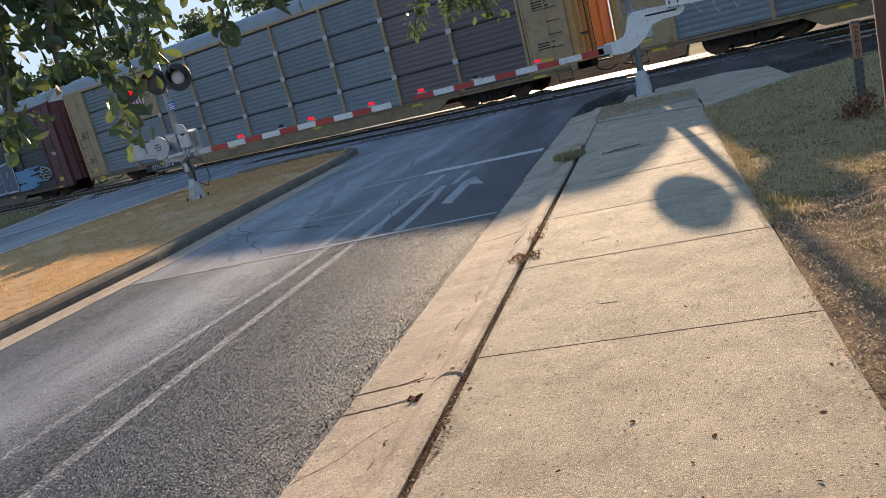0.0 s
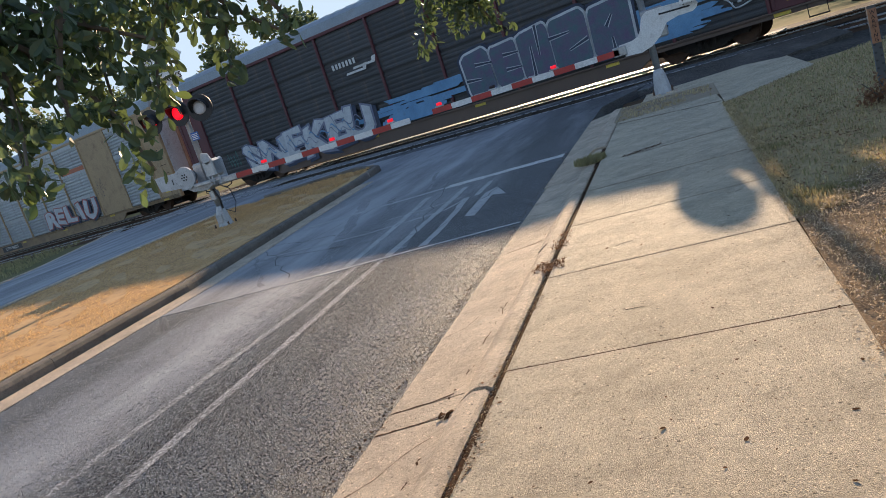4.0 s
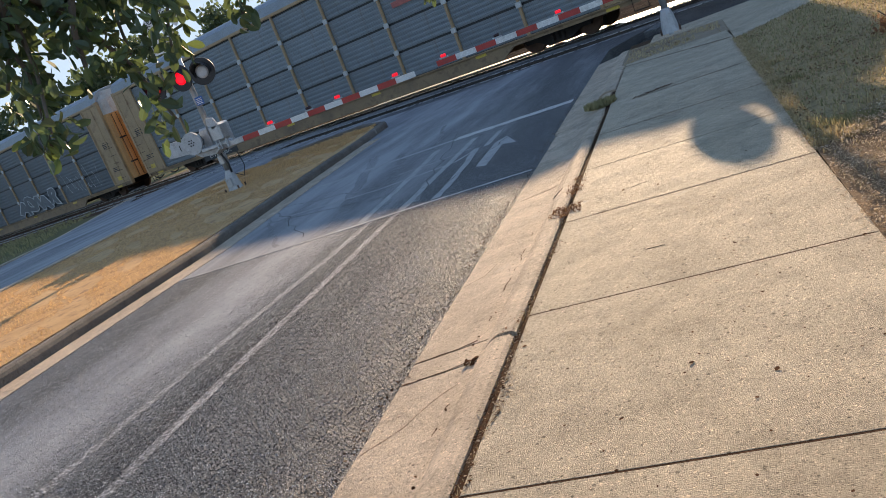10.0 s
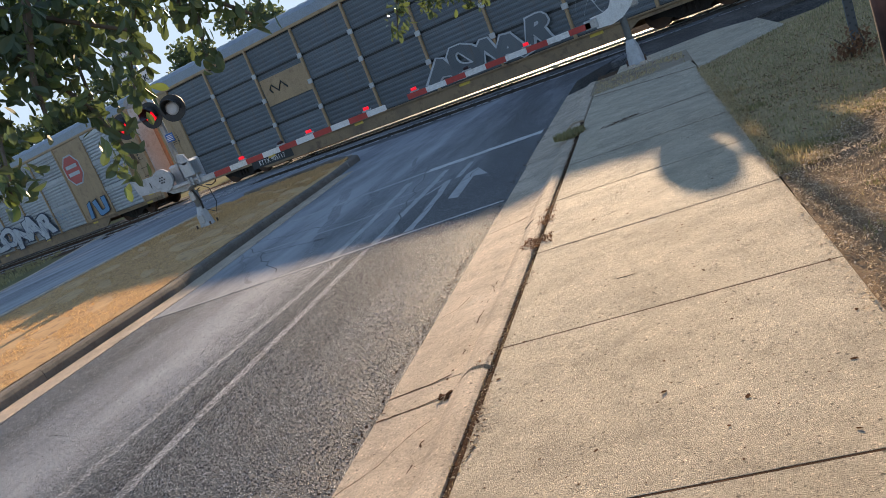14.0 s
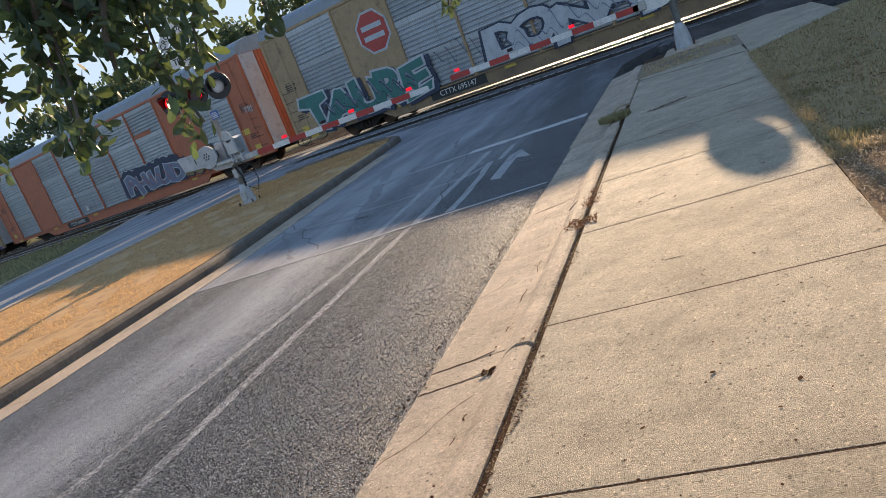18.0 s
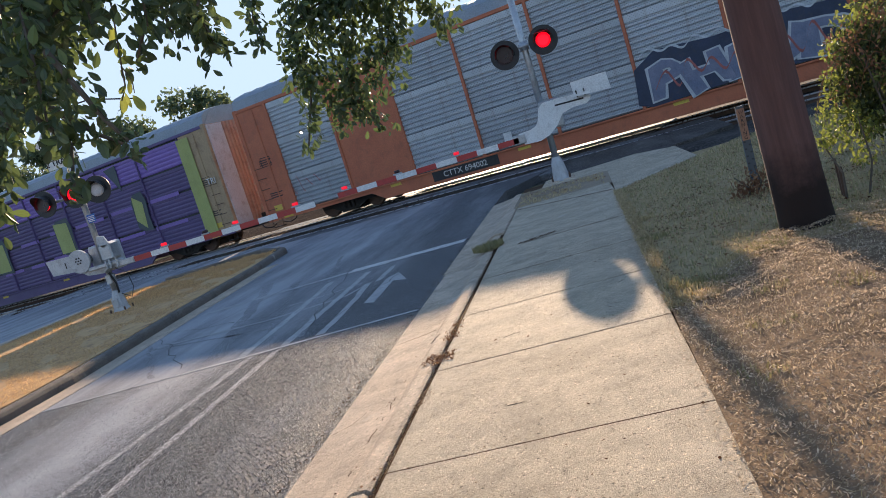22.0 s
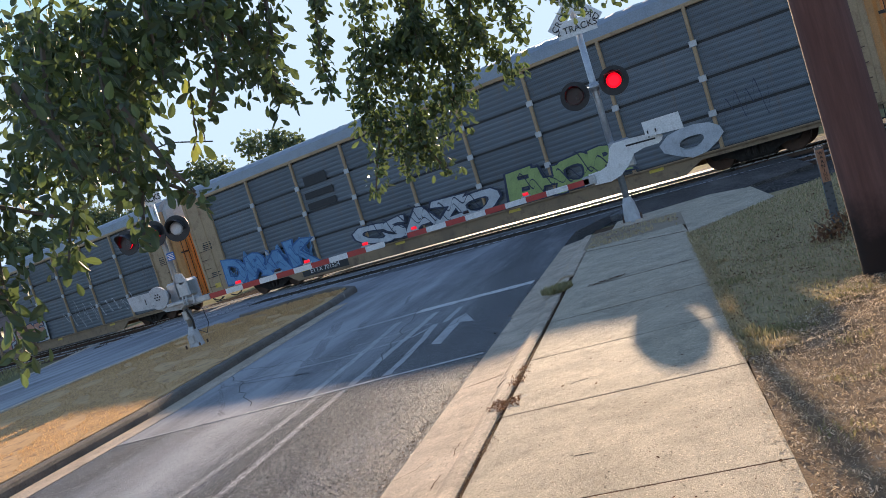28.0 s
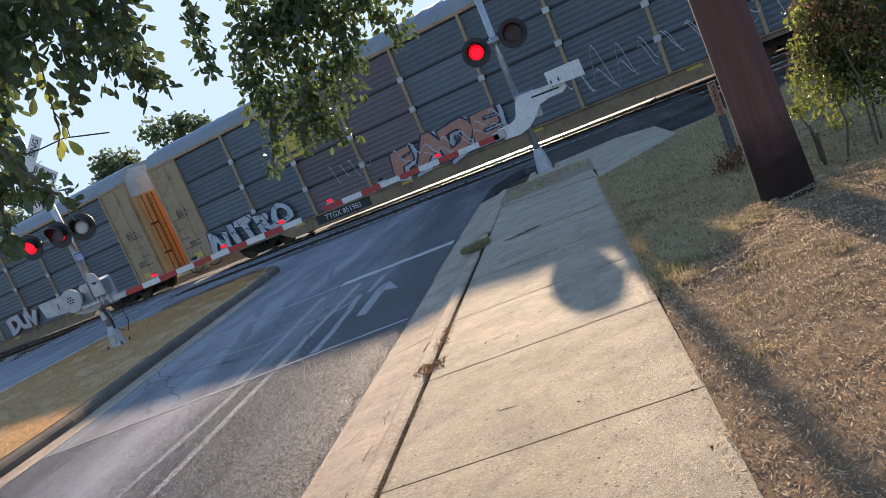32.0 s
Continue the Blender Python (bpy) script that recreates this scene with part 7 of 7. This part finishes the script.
for k, (x, y, h, s) in enumerate([(-66, 50, 10, 5), (-60, 54, 11.5, 5), (-55, 57, 10.5, 4.5), (-50, 60, 11, 5), (-72, 46, 11, 5.5), (-45, 64, 10, 4.5), (-52, 76, 13.6, 3.2), (-43.5, 80, 14.0, 4.6), (-38, 82, 15.0, 5.0), (-54, 80, 11, 5), (-26, 88, 12, 5), (-78, 42, 12, 6), (-18, 95, 11, 6), (6, 90, 9, 5), (10, 50, 7.4, 4.2), (12.5, 57, 7.6, 4.4), (8.4, 46, 5.2, 3.6), (7.6, 44, 3.0, 3.2), (9.6, 52, 3.4, 3.6), (6.2, 56, 3.6, 3.6), (10.6, 62, 7.5, 4.6), (15.5, 60, 7.0, 4.4), (27, 45, 7, 4.2), (20, 84, 10, 5), (34, 70, 10, 6), (46, 52, 10, 6)]):
    far_tree(x, y, h, s, 200 + k, "broad-leaved tree, dark against the sky", M_FARLEAF)


def cottage(x, y, turn):
    """A low pink-washed house with a gabled roof, beyond the railway."""
    h = thing("house", pose(x, y, -0.36, 0, 0, turn), "low pink-washed house with a pale gabled roof", "house")
    part("wall", Geo().plate([(-3.2, 0.0), (3.2, 0.0), (3.2, 2.7), (0.0, 4.3), (-3.2, 2.7)], -4.5, 4.5), M_PINKWASH, h, "pink-washed wall with a gable")
    for k in (-1, 1):
        part("roof", Geo().plate([(0.0, 4.36), (3.7 * k, 2.51), (3.7 * k, 2.61), (0.0, 4.50)][::k], -4.8, 4.8), M_ROOF, h, "pale sheet roof slope")
    for wx in (-1.6, 1.5):
        w = part("window", Geo().box(wx - 0.5, wx + 0.5, -4.56, -4.50, 1.0, 2.2, 0.01), M_WHITE, h, "white-framed window")
        for k in range(2):
            part("pane", Geo().box(wx - 0.44 + 0.46 * k, wx - 0.02 + 0.46 * k, -4.575, -4.562, 1.06, 2.14), M_BLACK, w, "dark pane")
    part("door", Geo().box(-0.45, 0.45, -4.56, -4.50, 0.0, 2.05, 0.01), M_BROWN, h, "brown front door")
    return h


cottage(22.3, 66.0, -20)


def blades(name, n, area, height, mat, seed, label, spread=0.4, width=0.006, keep=None, z=0.0):
    """Grass: single bent blades scattered over an area (x0, x1, y0, y1)."""
    r = np.random.default_rng(seed)
    x = r.uniform(area[0], area[1], n)
    y = r.uniform(area[2], area[3], n)
    if keep is not None:
        k = keep(x, y)
        x, y = x[k], y[k]
    n = len(x)
    a = r.uniform(0, 2 * np.pi, n)
    h = height * r.uniform(0.4, 1.3, n)
    lean = spread * r.uniform(0.2, 1.4, n) * h
    dx, dy, wx, wy = np.cos(a) * lean, np.sin(a) * lean, -np.sin(a) * width, np.cos(a) * width
    zz = np.full(n, z - 0.01)
    v = np.stack([np.stack([x - wx, y - wy, zz], 1), np.stack([x + wx, y + wy, zz], 1), np.stack([x + dx * .4 + wx * .7, y + dy * .4 + wy * .7, z + h * .6], 1), np.stack([x + dx * .4 - wx * .7, y + dy * .4 - wy * .7, z + h * .6], 1), np.stack([x + dx, y + dy, z + h], 1)], 1).reshape(-1, 3)
    base = np.arange(n) * 5
    faces = [tuple(q) for q in np.stack([base, base + 1, base + 2, base + 3], 1).tolist()] + [tuple(q) for q in np.stack([base + 3, base + 2, base + 4], 1).tolist()]
    me = bpy.data.meshes.new(name)
    me.from_pydata(v.tolist(), [], faces)
    me.materials.append(mat)
    return tagged(new(name, me), label, "grass", "", "stuff")


def patchy(scale, cut, seed):
    def keep(x, y):
        return np.array([noise.noise(Vector((a * scale, b * scale, seed))) > cut for a, b in zip(x, y)])
    return keep


in_turf = lambda x, y: (x > 1.53 + np.maximum(0, y - 10.9) * 0.9) & ((y > 5.4) | (x < 1.53 + (y - 4.2) * 0.6))
blades("verge_grass", 11000, (1.53, 5.5, 4.6, 13.4), 0.022, M_BLADE, 41, "thin tufts of half-dry green grass", keep=in_turf)
blades("verge_straw", 11000, (1.53, 5.5, 4.2, 13.4), 0.020, M_STRAW, 42, "straw-coloured dry grass on the verge", keep=in_turf)
for k, (tx, ty, tn, th, tm) in enumerate([(1.72, 4.75, 130, 0.10, M_STRAW), (1.80, 4.95, 110, 0.10, M_BLADE), (1.66, 5.05, 90, 0.09, M_STRAW), (2.05, 5.35, 160, 0.09, M_STRAW), (2.3, 5.5, 140, 0.08, M_STRAW), (2.1, 4.55, 40, 0.06, M_STRAW), (1.95, 3.95, 30, 0.05, M_BLADE), (2.45, 4.3, 40, 0.06, M_STRAW), (1.75, 3.3, 40, 0.05, M_STRAW), (1.64, 8.0, 90, 0.07, M_STRAW), (1.66, 6.9, 80, 0.06, M_BLADE)]):
    blades("grass_tuft", int(tn * 1.6), (tx - 0.13, tx + 0.13, ty - 0.11, ty + 0.11), th * 0.5, M_BLADE if k % 3 else tm, 300 + k, "small tuft of dry grass on the verge", keep=lambda x, y, a=tx, b=ty: ((x - a) / 0.13) ** 2 + ((y - b) / 0.11) ** 2 < 1)
blades("median_straw", 110000, (-11.2, -5.45, 2.5, 19.0), 0.042, M_GOLDBLADE, 44, "short dead golden grass on the median", keep=lambda x, y: (x < -5.45 - np.maximum(0, y - 8) * 0.115) & (y < 18.6 + (x + 9) * 0.05) & (np.sin(2.1 * x + 1.3 * np.sin(1.7 * y)) + np.sin(2.9 * y + 1.1 * np.sin(2.3 * x)) + 0.9 * np.sin(7.7 * x + 5.9 * y) > -0.95), spread=0.9, z=0.0)
blades("strip_straw", 1100, (0.02, 1.48, 12.25, 14.2), 0.028, M_STRAW, 45, "pale dry grass round the signal mast", keep=patchy(2.0, -0.1, 2))
blades("far_verge_grass", 9000, (-34, -18.5, 8, 30), 0.13, M_BLADE, 46, "rough green grass beside the track", width=0.02, keep=lambda x, y: (x < -18.6 - np.maximum(0, y - 15) * 0.5) & (TRACK_A + TRACK_B * x - y > 6.0), z=-0.16)
blades("gutter_weed", 1100, (-0.28, 0.10, 8.75, 9.2), 0.055, M_BLADE, 47, "clump of green weed growing in the kerb joint", keep=lambda x, y: ((x + 0.09) / 0.19) ** 2 + ((y - 8.97) / 0.22) ** 2 < 1)
blades("joint_weed", 90, (-0.08, 0.12, 4.68, 4.9), 0.012, M_DEADLEAF, 48, "wisps of dead weed in the kerb joint", spread=3.0)
blades("joint_weed", 50, (-0.05, 0.08, 5.2, 5.5), 0.010, M_DEADLEAF, 49, "wisps of dead weed in the kerb joint", spread=3.0)


def heap(x, y):
    """Uneven heaps and hollows of loose mulch, from 0 to about 1."""
    f = np.sin(5.1 * x + 2.3 * np.sin(3.3 * y)) * np.sin(6.3 * y + 1.7 * np.sin(4.1 * x)) + 0.6 * np.sin(13.7 * x + 3.1 * np.sin(9.1 * y)) * np.sin(15.3 * y + 2.0 * np.sin(11.0 * x))
    return np.clip(0.5 + 0.35 * f, 0.0, 1.0) * np.clip((x - 1.5) * 6, 0, 1)


def flakes(name, n, area, size, mat, seed, label, keep=None, z=0.004, lift=0.02, steep=0.5, slim=(0.18, 0.5), hill=0.0):
    """Chips, dead leaves and grit lying about, each a small tilted piece."""
    r = np.random.default_rng(seed)
    x, y = r.uniform(area[0], area[1], n), r.uniform(area[2], area[3], n)
    if keep is not None:
        k = keep(x, y)
        x, y = x[k], y[k]
    n = len(x)
    a, ln = r.uniform(0, 2 * np.pi, n), size * r.uniform(0.4, 1.6, n)
    wd = ln * r.uniform(slim[0], slim[1], n)
    t1, t2 = r.uniform(-1, 1, n) * steep * ln, r.uniform(-1, 1, n) * steep * wd
    zc = z + np.abs(t1) / 2 + np.abs(t2) / 2 + r.uniform(0, lift, n)
    zc = zc + hill * heap(x, y)
    c, s = np.cos(a), np.sin(a)
    vs = []
    for u, w in ((-1, -.4), (0, -1), (1, -.2), (0.9, .5), (0, 1), (-.9, .5)):
        vs.append(np.stack([x + c * u * ln / 2 - s * w * wd / 2, y + s * u * ln / 2 + c * w * wd / 2, zc + u * t1 / 2 + w * t2 / 2], 1))
    v = np.stack(vs, 1).reshape(-1, 3)
    me = bpy.data.meshes.new(name)
    me.from_pydata(v.tolist(), [], (np.arange(n)[:, None] * 6 + np.arange(6)[None]).tolist())
    me.materials.append(mat)
    return tagged(new(name, me), label, "litter", "", "stuff")


flakes("bark_mulch", 160000, (1.50, 4.6, 0.8, 5.9), 0.0100, M_CHIPS, 51, "brown bark chips and dead leaves on the verge", keep=lambda x, y: (x > 1.53 + 0.03 * np.sin(9 * y)) & (y < 4.4 + (x - 1.5) * 1.6), steep=0.9, lift=0.010, slim=(0.18, 0.55), hill=0.05)
flakes("mulch_stalks", 5500, (1.52, 4.6, 0.8, 5.9), 0.026, M_STRAW, 65, "pale straw stalks lying on the mulch", keep=lambda x, y: (y < 4.4 + (x - 1.5) * 1.6), steep=0.35, lift=0.012, slim=(0.04, 0.09), hill=0.05)
blades("mulch_straw", 6000, (1.56, 4.6, 0.8, 5.9), 0.016, M_STRAW, 56, "pale dry stalks among the bark mulch", spread=3.0, width=0.0022, keep=patchy(1.6, -0.1, 5))
flakes("verge_litter", 7000, (1.52, 5.2, 4.8, 12.0), 0.02, M_DEADLEAF, 67, "small dead leaves scattered in the verge grass", keep=in_turf, lift=0.012)
flakes("verge_clumps", 16000, (1.53, 5.2, 4.8, 12.0), 0.022, M_CRUMB, 76, "dark clumps of dead leaves and soil in the thin turf", keep=lambda x, y: in_turf(x, y) & (np.sin(4.3 * x + 2.1 * np.sin(2.7 * y)) * np.sin(3.7 * y + 1.9 * np.sin(3.9 * x)) + 0.5 * np.sin(11.3 * x + 9.7 * y) > 0.62), lift=0.006)
flakes("verge_edge", 3200, (1.47, 1.60, 4.5, 10.9), 0.012, M_CHIPS, 62, "bark chips and soil crumbs along the sidewalk edge", lift=0.006)
blades("edge_grass", 2600, (1.50, 1.62, 4.6, 10.9), 0.025, M_STRAW, 63, "dry grass creeping over the sidewalk edge", spread=1.2)
flakes("strip_litter", 500, (0.02, 1.48, 12.25, 14.3), 0.03, M_DEADLEAF, 64, "dead leaves and soil round the signal mast", keep=patchy(1.5, -0.05, 3), z=-0.01)
flakes("mulch_edge", 1300, (1.46, 1.62, 0.8, 5.6), 0.012, M_CHIPS, 52, "bark chips spilling over the sidewalk edge", steep=0.3, lift=0.004)
flakes("sidewalk_litter", 420, (0.02, 1.5, 0.5, 9.0), 0.008, M_CRUMB, 53, "scattered dark specks of leaf litter on the sidewalk", z=0.0012, lift=0.0, steep=0.12, slim=(0.5, 0.95))
flakes("sidewalk_litter", 70, (0.05, 1.5, 0.6, 7.0), 0.017, M_CRUMB, 57, "curled brown leaf scraps on the sidewalk", z=0.0012, lift=0.0, steep=0.2, slim=(0.5, 0.95))
flakes("gutter_litter", 900, (-0.5, -0.16, 0.6, 9.0), 0.011, M_CRUMB, 58, "dark leaf crumbs lying in the gutter", z=-0.058, lift=0.0, slim=(0.5, 0.95), keep=lambda x, y: (np.abs(x + 0.215 + 0.02 * np.sin(5 * y)) < 0.03) & (np.sin(6.1 * y + 1.4) + 0.6 * np.sin(17.0 * y) > 0.25))
rt = random.Random(77)
for x, y, a, ln in ((0.55, 1.30, 40, 0.05), (0.62, 3.62, 5, 0.045), (0.50, 4.92, 25, 0.06), (1.28, 5.62, 35, 0.03)):
    d = Vector((math.cos(radians(a)), math.sin(radians(a)), 0)) * ln
    p = Vector((x, y, 0.0012))
    solid("twig", Geo().tube([p - d, p + Vector((rt.uniform(-.01, .01), rt.uniform(-.01, .01), rt.uniform(-0.001, 0.001))), p + d + Vector((0.004, -0.01, 0.0))], [0.0012, 0.0014, 0.0008], 5), M_BARK, "small dry twig lying on the sidewalk", "twig", "", "fallen twigs")
flakes("soil_patch", 700, (0.30, 0.72, 8.52, 8.78), 0.018, M_CRUMB, 59, "dark smear of soil and leaf litter on the sidewalk", keep=lambda x, y: np.abs(y - 8.6 - 0.35 * (x - 0.3)) < 0.045 + 0.02 * np.sin(14 * x), lift=0.004)
flakes("kerb_crumbs", 2600, (0.022, 0.115, 0.6, 6.2), 0.0085, M_CHIPS, 68, "brown crumbs of leaf and bark spilled from the kerb joint", z=0.0008, lift=0.001, steep=0.35, slim=(0.2, 0.8), keep=lambda x, y: x < 0.035 + 0.055 * np.clip(0.35 + 0.5 * np.sin(3.1 * y + 0.6) + 0.35 * np.sin(8.3 * y), 0, 1) * np.clip((4.6 - y) / 2.0, 0.25, 1))
flakes("kerb_crumbs", 1500, (0.015, 0.12, 0.6, 4.2), 0.010, M_CRUMB, 69, "dark crumbs spilled from the kerb joint", z=0.0008, lift=0.001, steep=0.3, slim=(0.3, 0.9), keep=lambda x, y: x < 0.032 + 0.05 * np.clip(0.3 + 0.5 * np.sin(3.1 * y + 0.6) + 0.4 * np.sin(11.3 * y), 0, 1))
blades("joint_straw", 260, (-0.005, 0.05, 0.6, 6.0), 0.012, M_STRAW, 70, "wisps of pale straw lying in the kerb joint", spread=3.0, width=0.0012, z=-0.004)
flakes("joint_litter", 1500, (-0.12, 0.14, 4.5, 5.75), 0.017, M_DEADLEAF, 60, "brown clump of dead leaves in the kerb joint", keep=lambda x, y: (((x - 0.01) / 0.11) ** 2 + ((y - 4.75) / 0.13) ** 2 < 1) | (((x - 0.02) / 0.06) ** 2 + ((y - 5.25) / 0.12) ** 2 < 1) | (((x - 0.02) / 0.05) ** 2 + ((y - 5.6) / 0.1) ** 2 < 1), z=-0.004, lift=0.012, steep=0.9)
flakes("joint_soil", 2600, (-0.03, 0.04, 0.6, 10.5), 0.010, M_CRUMB, 61, "dark soil crumbs in the joint behind the kerb", z=-0.024, lift=0.008)
flakes("joint_grit", 700, (-0.035, 0.045, 0.6, 8.5), 0.011, M_CRUMB, 54, "dirt and leaf crumbs in the joint behind the kerb", z=-0.022)
flakes("gutter_edge_grit", 1400, (-0.66, -0.53, 0.6, 11.0), 0.012, M_SOIL, 55, "dark grit and crumbled asphalt along the gutter edge", z=-0.091, lift=0.004, slim=(0.5, 0.95), keep=lambda x, y: x < -0.578 + 0.018 * np.sin(7 * y) + 0.012 * np.sin(19 * y + 1) + 0.008 * np.sin(43 * y))
flakes("rust_leaf", 22, (-0.24, -0.19, 2.84, 2.91), 0.022, M_CRUMB, 75, "dark red dead leaf lying in the gutter", z=-0.057, lift=0.003, slim=(0.6, 0.95))
flakes("rust_scraps", 26, (-0.07, 0.02, 2.98, 3.18), 0.013, M_DEADLEAF, 66, "rust-red scraps in the broken kerb", z=-0.004, lift=0.006, slim=(0.4, 0.9))


def crack(pts, surface_z, label, wide=1.0):
    """A thin dark crack over concrete; surface_z gives the height at (x, y)."""
    r = random.Random(len(pts) * 7 + int(abs(pts[0][1]) * 10))
    line = []
    for (xa, ya), (xb, yb) in zip(pts, pts[1:]):
        n = max(2, int(math.hypot(xb - xa, yb - ya) / 0.03))
        line += [(xa + (xb - xa) * k / n + r.uniform(-.006, .006), ya + (yb - ya) * k / n + r.uniform(-.006, .006)) for k in range(n)]
    g = Geo()
    dx, dy = pts[-1][0] - pts[0][0], pts[-1][1] - pts[0][1]
    nx, ny = -dy / math.hypot(dx, dy), dx / math.hypot(dx, dy)
    for x, y in line:
        w = wide * r.uniform(0.0008, 0.0032)
        g.v += [(x - w * nx, y - w * ny, surface_z(x, y) + 0.0015), (x + w * nx, y + w * ny, surface_z(x, y) + 0.0015)]
    g.f += [(2 * i, 2 * i + 2, 2 * i + 3, 2 * i + 1) for i in range(len(line) - 1)]
    return solid("crack", g, M_JOINT, label, "crack", "structure")


in_gutter = lambda x, y: -0.052 + (x + 0.165) * 0.0988
flat_walk = lambda x, y: 0.0012
crack([(-0.56, 2.30), (-0.42, 2.42), (-0.30, 2.62), (-0.20, 2.70)], in_gutter, "thin crack across the concrete gutter")
crack([(-0.57, 4.05), (-0.44, 4.12), (-0.38, 4.30)], in_gutter, "thin crack across the concrete gutter")
crack([(-0.57, 2.865), (-0.36, 2.868), (-0.18, 2.90)], in_gutter, "dark open joint across the gutter", 3.0)
crack([(-0.57, 3.08), (-0.34, 3.085), (-0.2, 3.12)], in_gutter, "dark open joint across the gutter", 2.6)
crack([(-0.57, 5.79), (-0.3, 5.80), (-0.18, 5.83)], in_gutter, "dark open joint across the gutter", 2.0)
for ya, yb, wide in ((2.28, 2.36, 1.6), (2.46, 2.54, 2.4), (3.32, 3.40, 1.2), (3.52, 3.58, 0.8), (3.72, 3.92, 2.0), (4.00, 4.07, 1.2), (4.16, 4.40, 1.5), (4.62, 4.72, 1.0)):
    crack([(-0.22 - 0.012 * math.sin(4 * ya), ya), (-0.225, ya * 0.5 + yb * 0.5), (-0.22 - 0.012 * math.sin(4 * yb), yb)], in_gutter, "dark broken seam below the kerb", wide)
crack([(0.05, 11.935), (0.5, 11.70), (1.0, 11.43), (1.53, 11.15)], flat_walk, "dark slanting joint across the sidewalk", 9.0)
# strips wider than the joints: dirt, plus the shade of a lifted lip painted flat
crack([(0.30, 8.59), (0.8, 8.60), (1.51, 8.61)], flat_walk, "dark sidewalk joint, widened to stand in for its lip's shade", 6.0)
crack([(0.05, 7.10), (0.8, 7.11), (1.51, 7.10)], flat_walk, "dark sidewalk joint, widened to stand in for its lip's shade", 3.0)
crack([(0.05, 5.9), (0.30, 6.02), (0.42, 6.25)], flat_walk, "hairline crack in the sidewalk")
crack([(0.2, 7.4), (0.6, 7.62), (1.0, 7.55), (1.5, 7.8)], flat_walk, "hairline crack in the sidewalk")


def road_chips(n, area, size, mat, seed, label, keep=None, z=-0.101):
    """Stone chips bedded in the road: low uneven pyramids, each turned its own way."""
    r = np.random.default_rng(seed)
    x, y = r.uniform(area[0], area[1], n), area[2] + (area[3] - area[2]) * r.random(n) ** 1.15
    if keep is not None:
        k = keep(x, y, r)
        x, y = x[k], y[k]
    n = len(x)
    a, s = r.uniform(0, 2 * np.pi, n), size * r.uniform(0.55, 1.35, n)
    vs = []
    for k in range(4):
        q = a + k * np.pi / 2 + r.uniform(-0.3, 0.3, n)
        d = 0.5 * s * r.uniform(0.75, 1.2, n)
        vs.append(np.stack([x + d * np.cos(q), y + d * np.sin(q), np.full(n, z - 0.002)], 1))
    for k in range(2):
        vs.append(np.stack([x + s * r.uniform(-0.22, 0.22, n), y + s * r.uniform(-0.22, 0.22, n), z + s * r.uniform(0.22, 0.60, n)], 1))
    v = np.stack(vs, 1).reshape(-1, 3)
    f = (np.arange(n)[:, None, None] * 6 + np.array([[0, 1, 4], [1, 2, 5], [1, 5, 4], [2, 3, 5], [3, 0, 4], [3, 4, 5]])[None]).reshape(-1, 3)
    me = bpy.data.meshes.new("road_chips")
    me.from_pydata(v.tolist(), [], f.tolist())
    me.materials.append(mat)
    return tagged(new("road_chips", me), label, "road", "", "stuff")


road_chips(140000, (-2.95, -0.60, 0.7, 6.9), 0.0094, M_CHIPSTONE, 71, "pale and dark stone chips bedded in the road", keep=lambda x, y, r: r.random(len(x)) < np.clip((x + 3.0) / 0.8, 0.15, 1.0) * np.clip((-0.60 - x) / 0.42, 0.35, 1.0))
road_chips(22000, (-1.10, -0.59, 0.7, 6.9), 0.0072, M_DUSTCHIP, 73, "dusty tan chips beside the gutter", keep=lambda x, y, r: r.random(len(x)) < np.clip((x + 1.05) / 0.40, 0.0, 1.0), z=-0.0995)
road_chips(60000, (-5.0, -2.3, 0.9, 6.9), 0.0080, M_CHIPSTONE, 72, "worn stone chips bedded in the road", keep=lambda x, y, r: r.random(len(x)) < 0.75)


# ---------------------------------------------------------------- what moves
def travelled(t):
    """How far the train has come at t seconds."""
    u = t / 16.0 - 1.0
    return 138.45 + u * (134.65 + u * (-3.30 + 0.60 * u))


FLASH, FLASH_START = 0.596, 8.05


def motions():
    for i, car in enumerate(CARS):
        rows = []
        for k in range(17):
            t = 2.0 * k
            rows.append((t, pose(*on_track(travelled(t) - PITCH * (i - 0.5), 0.0, RAIL_Z), 0, 0, TRACK_TURN)))
        walk(car, rows)
    # the crossing lamps flash in turn, 0.596 s each, by added flaps: those of beat 0 open on even counts
    for flap, beat in FLASH_FLAPS:
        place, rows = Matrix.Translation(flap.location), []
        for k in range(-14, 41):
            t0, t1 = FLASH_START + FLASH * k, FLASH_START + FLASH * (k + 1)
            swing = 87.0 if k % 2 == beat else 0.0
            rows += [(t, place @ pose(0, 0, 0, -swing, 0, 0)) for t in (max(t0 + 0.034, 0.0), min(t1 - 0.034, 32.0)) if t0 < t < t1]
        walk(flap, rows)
    # the wheels roll: half a turn and less from row to row
    steps = [(2 * k / FPS, travelled(2 * k / FPS) / 0.445) for k in range(481)]
    for w in WHEELSETS:
        place = Matrix.Translation(w.location)
        walk(w, [(t, place @ Matrix.Rotation(a, 4, "Y")) for t, a in steps])


motions()
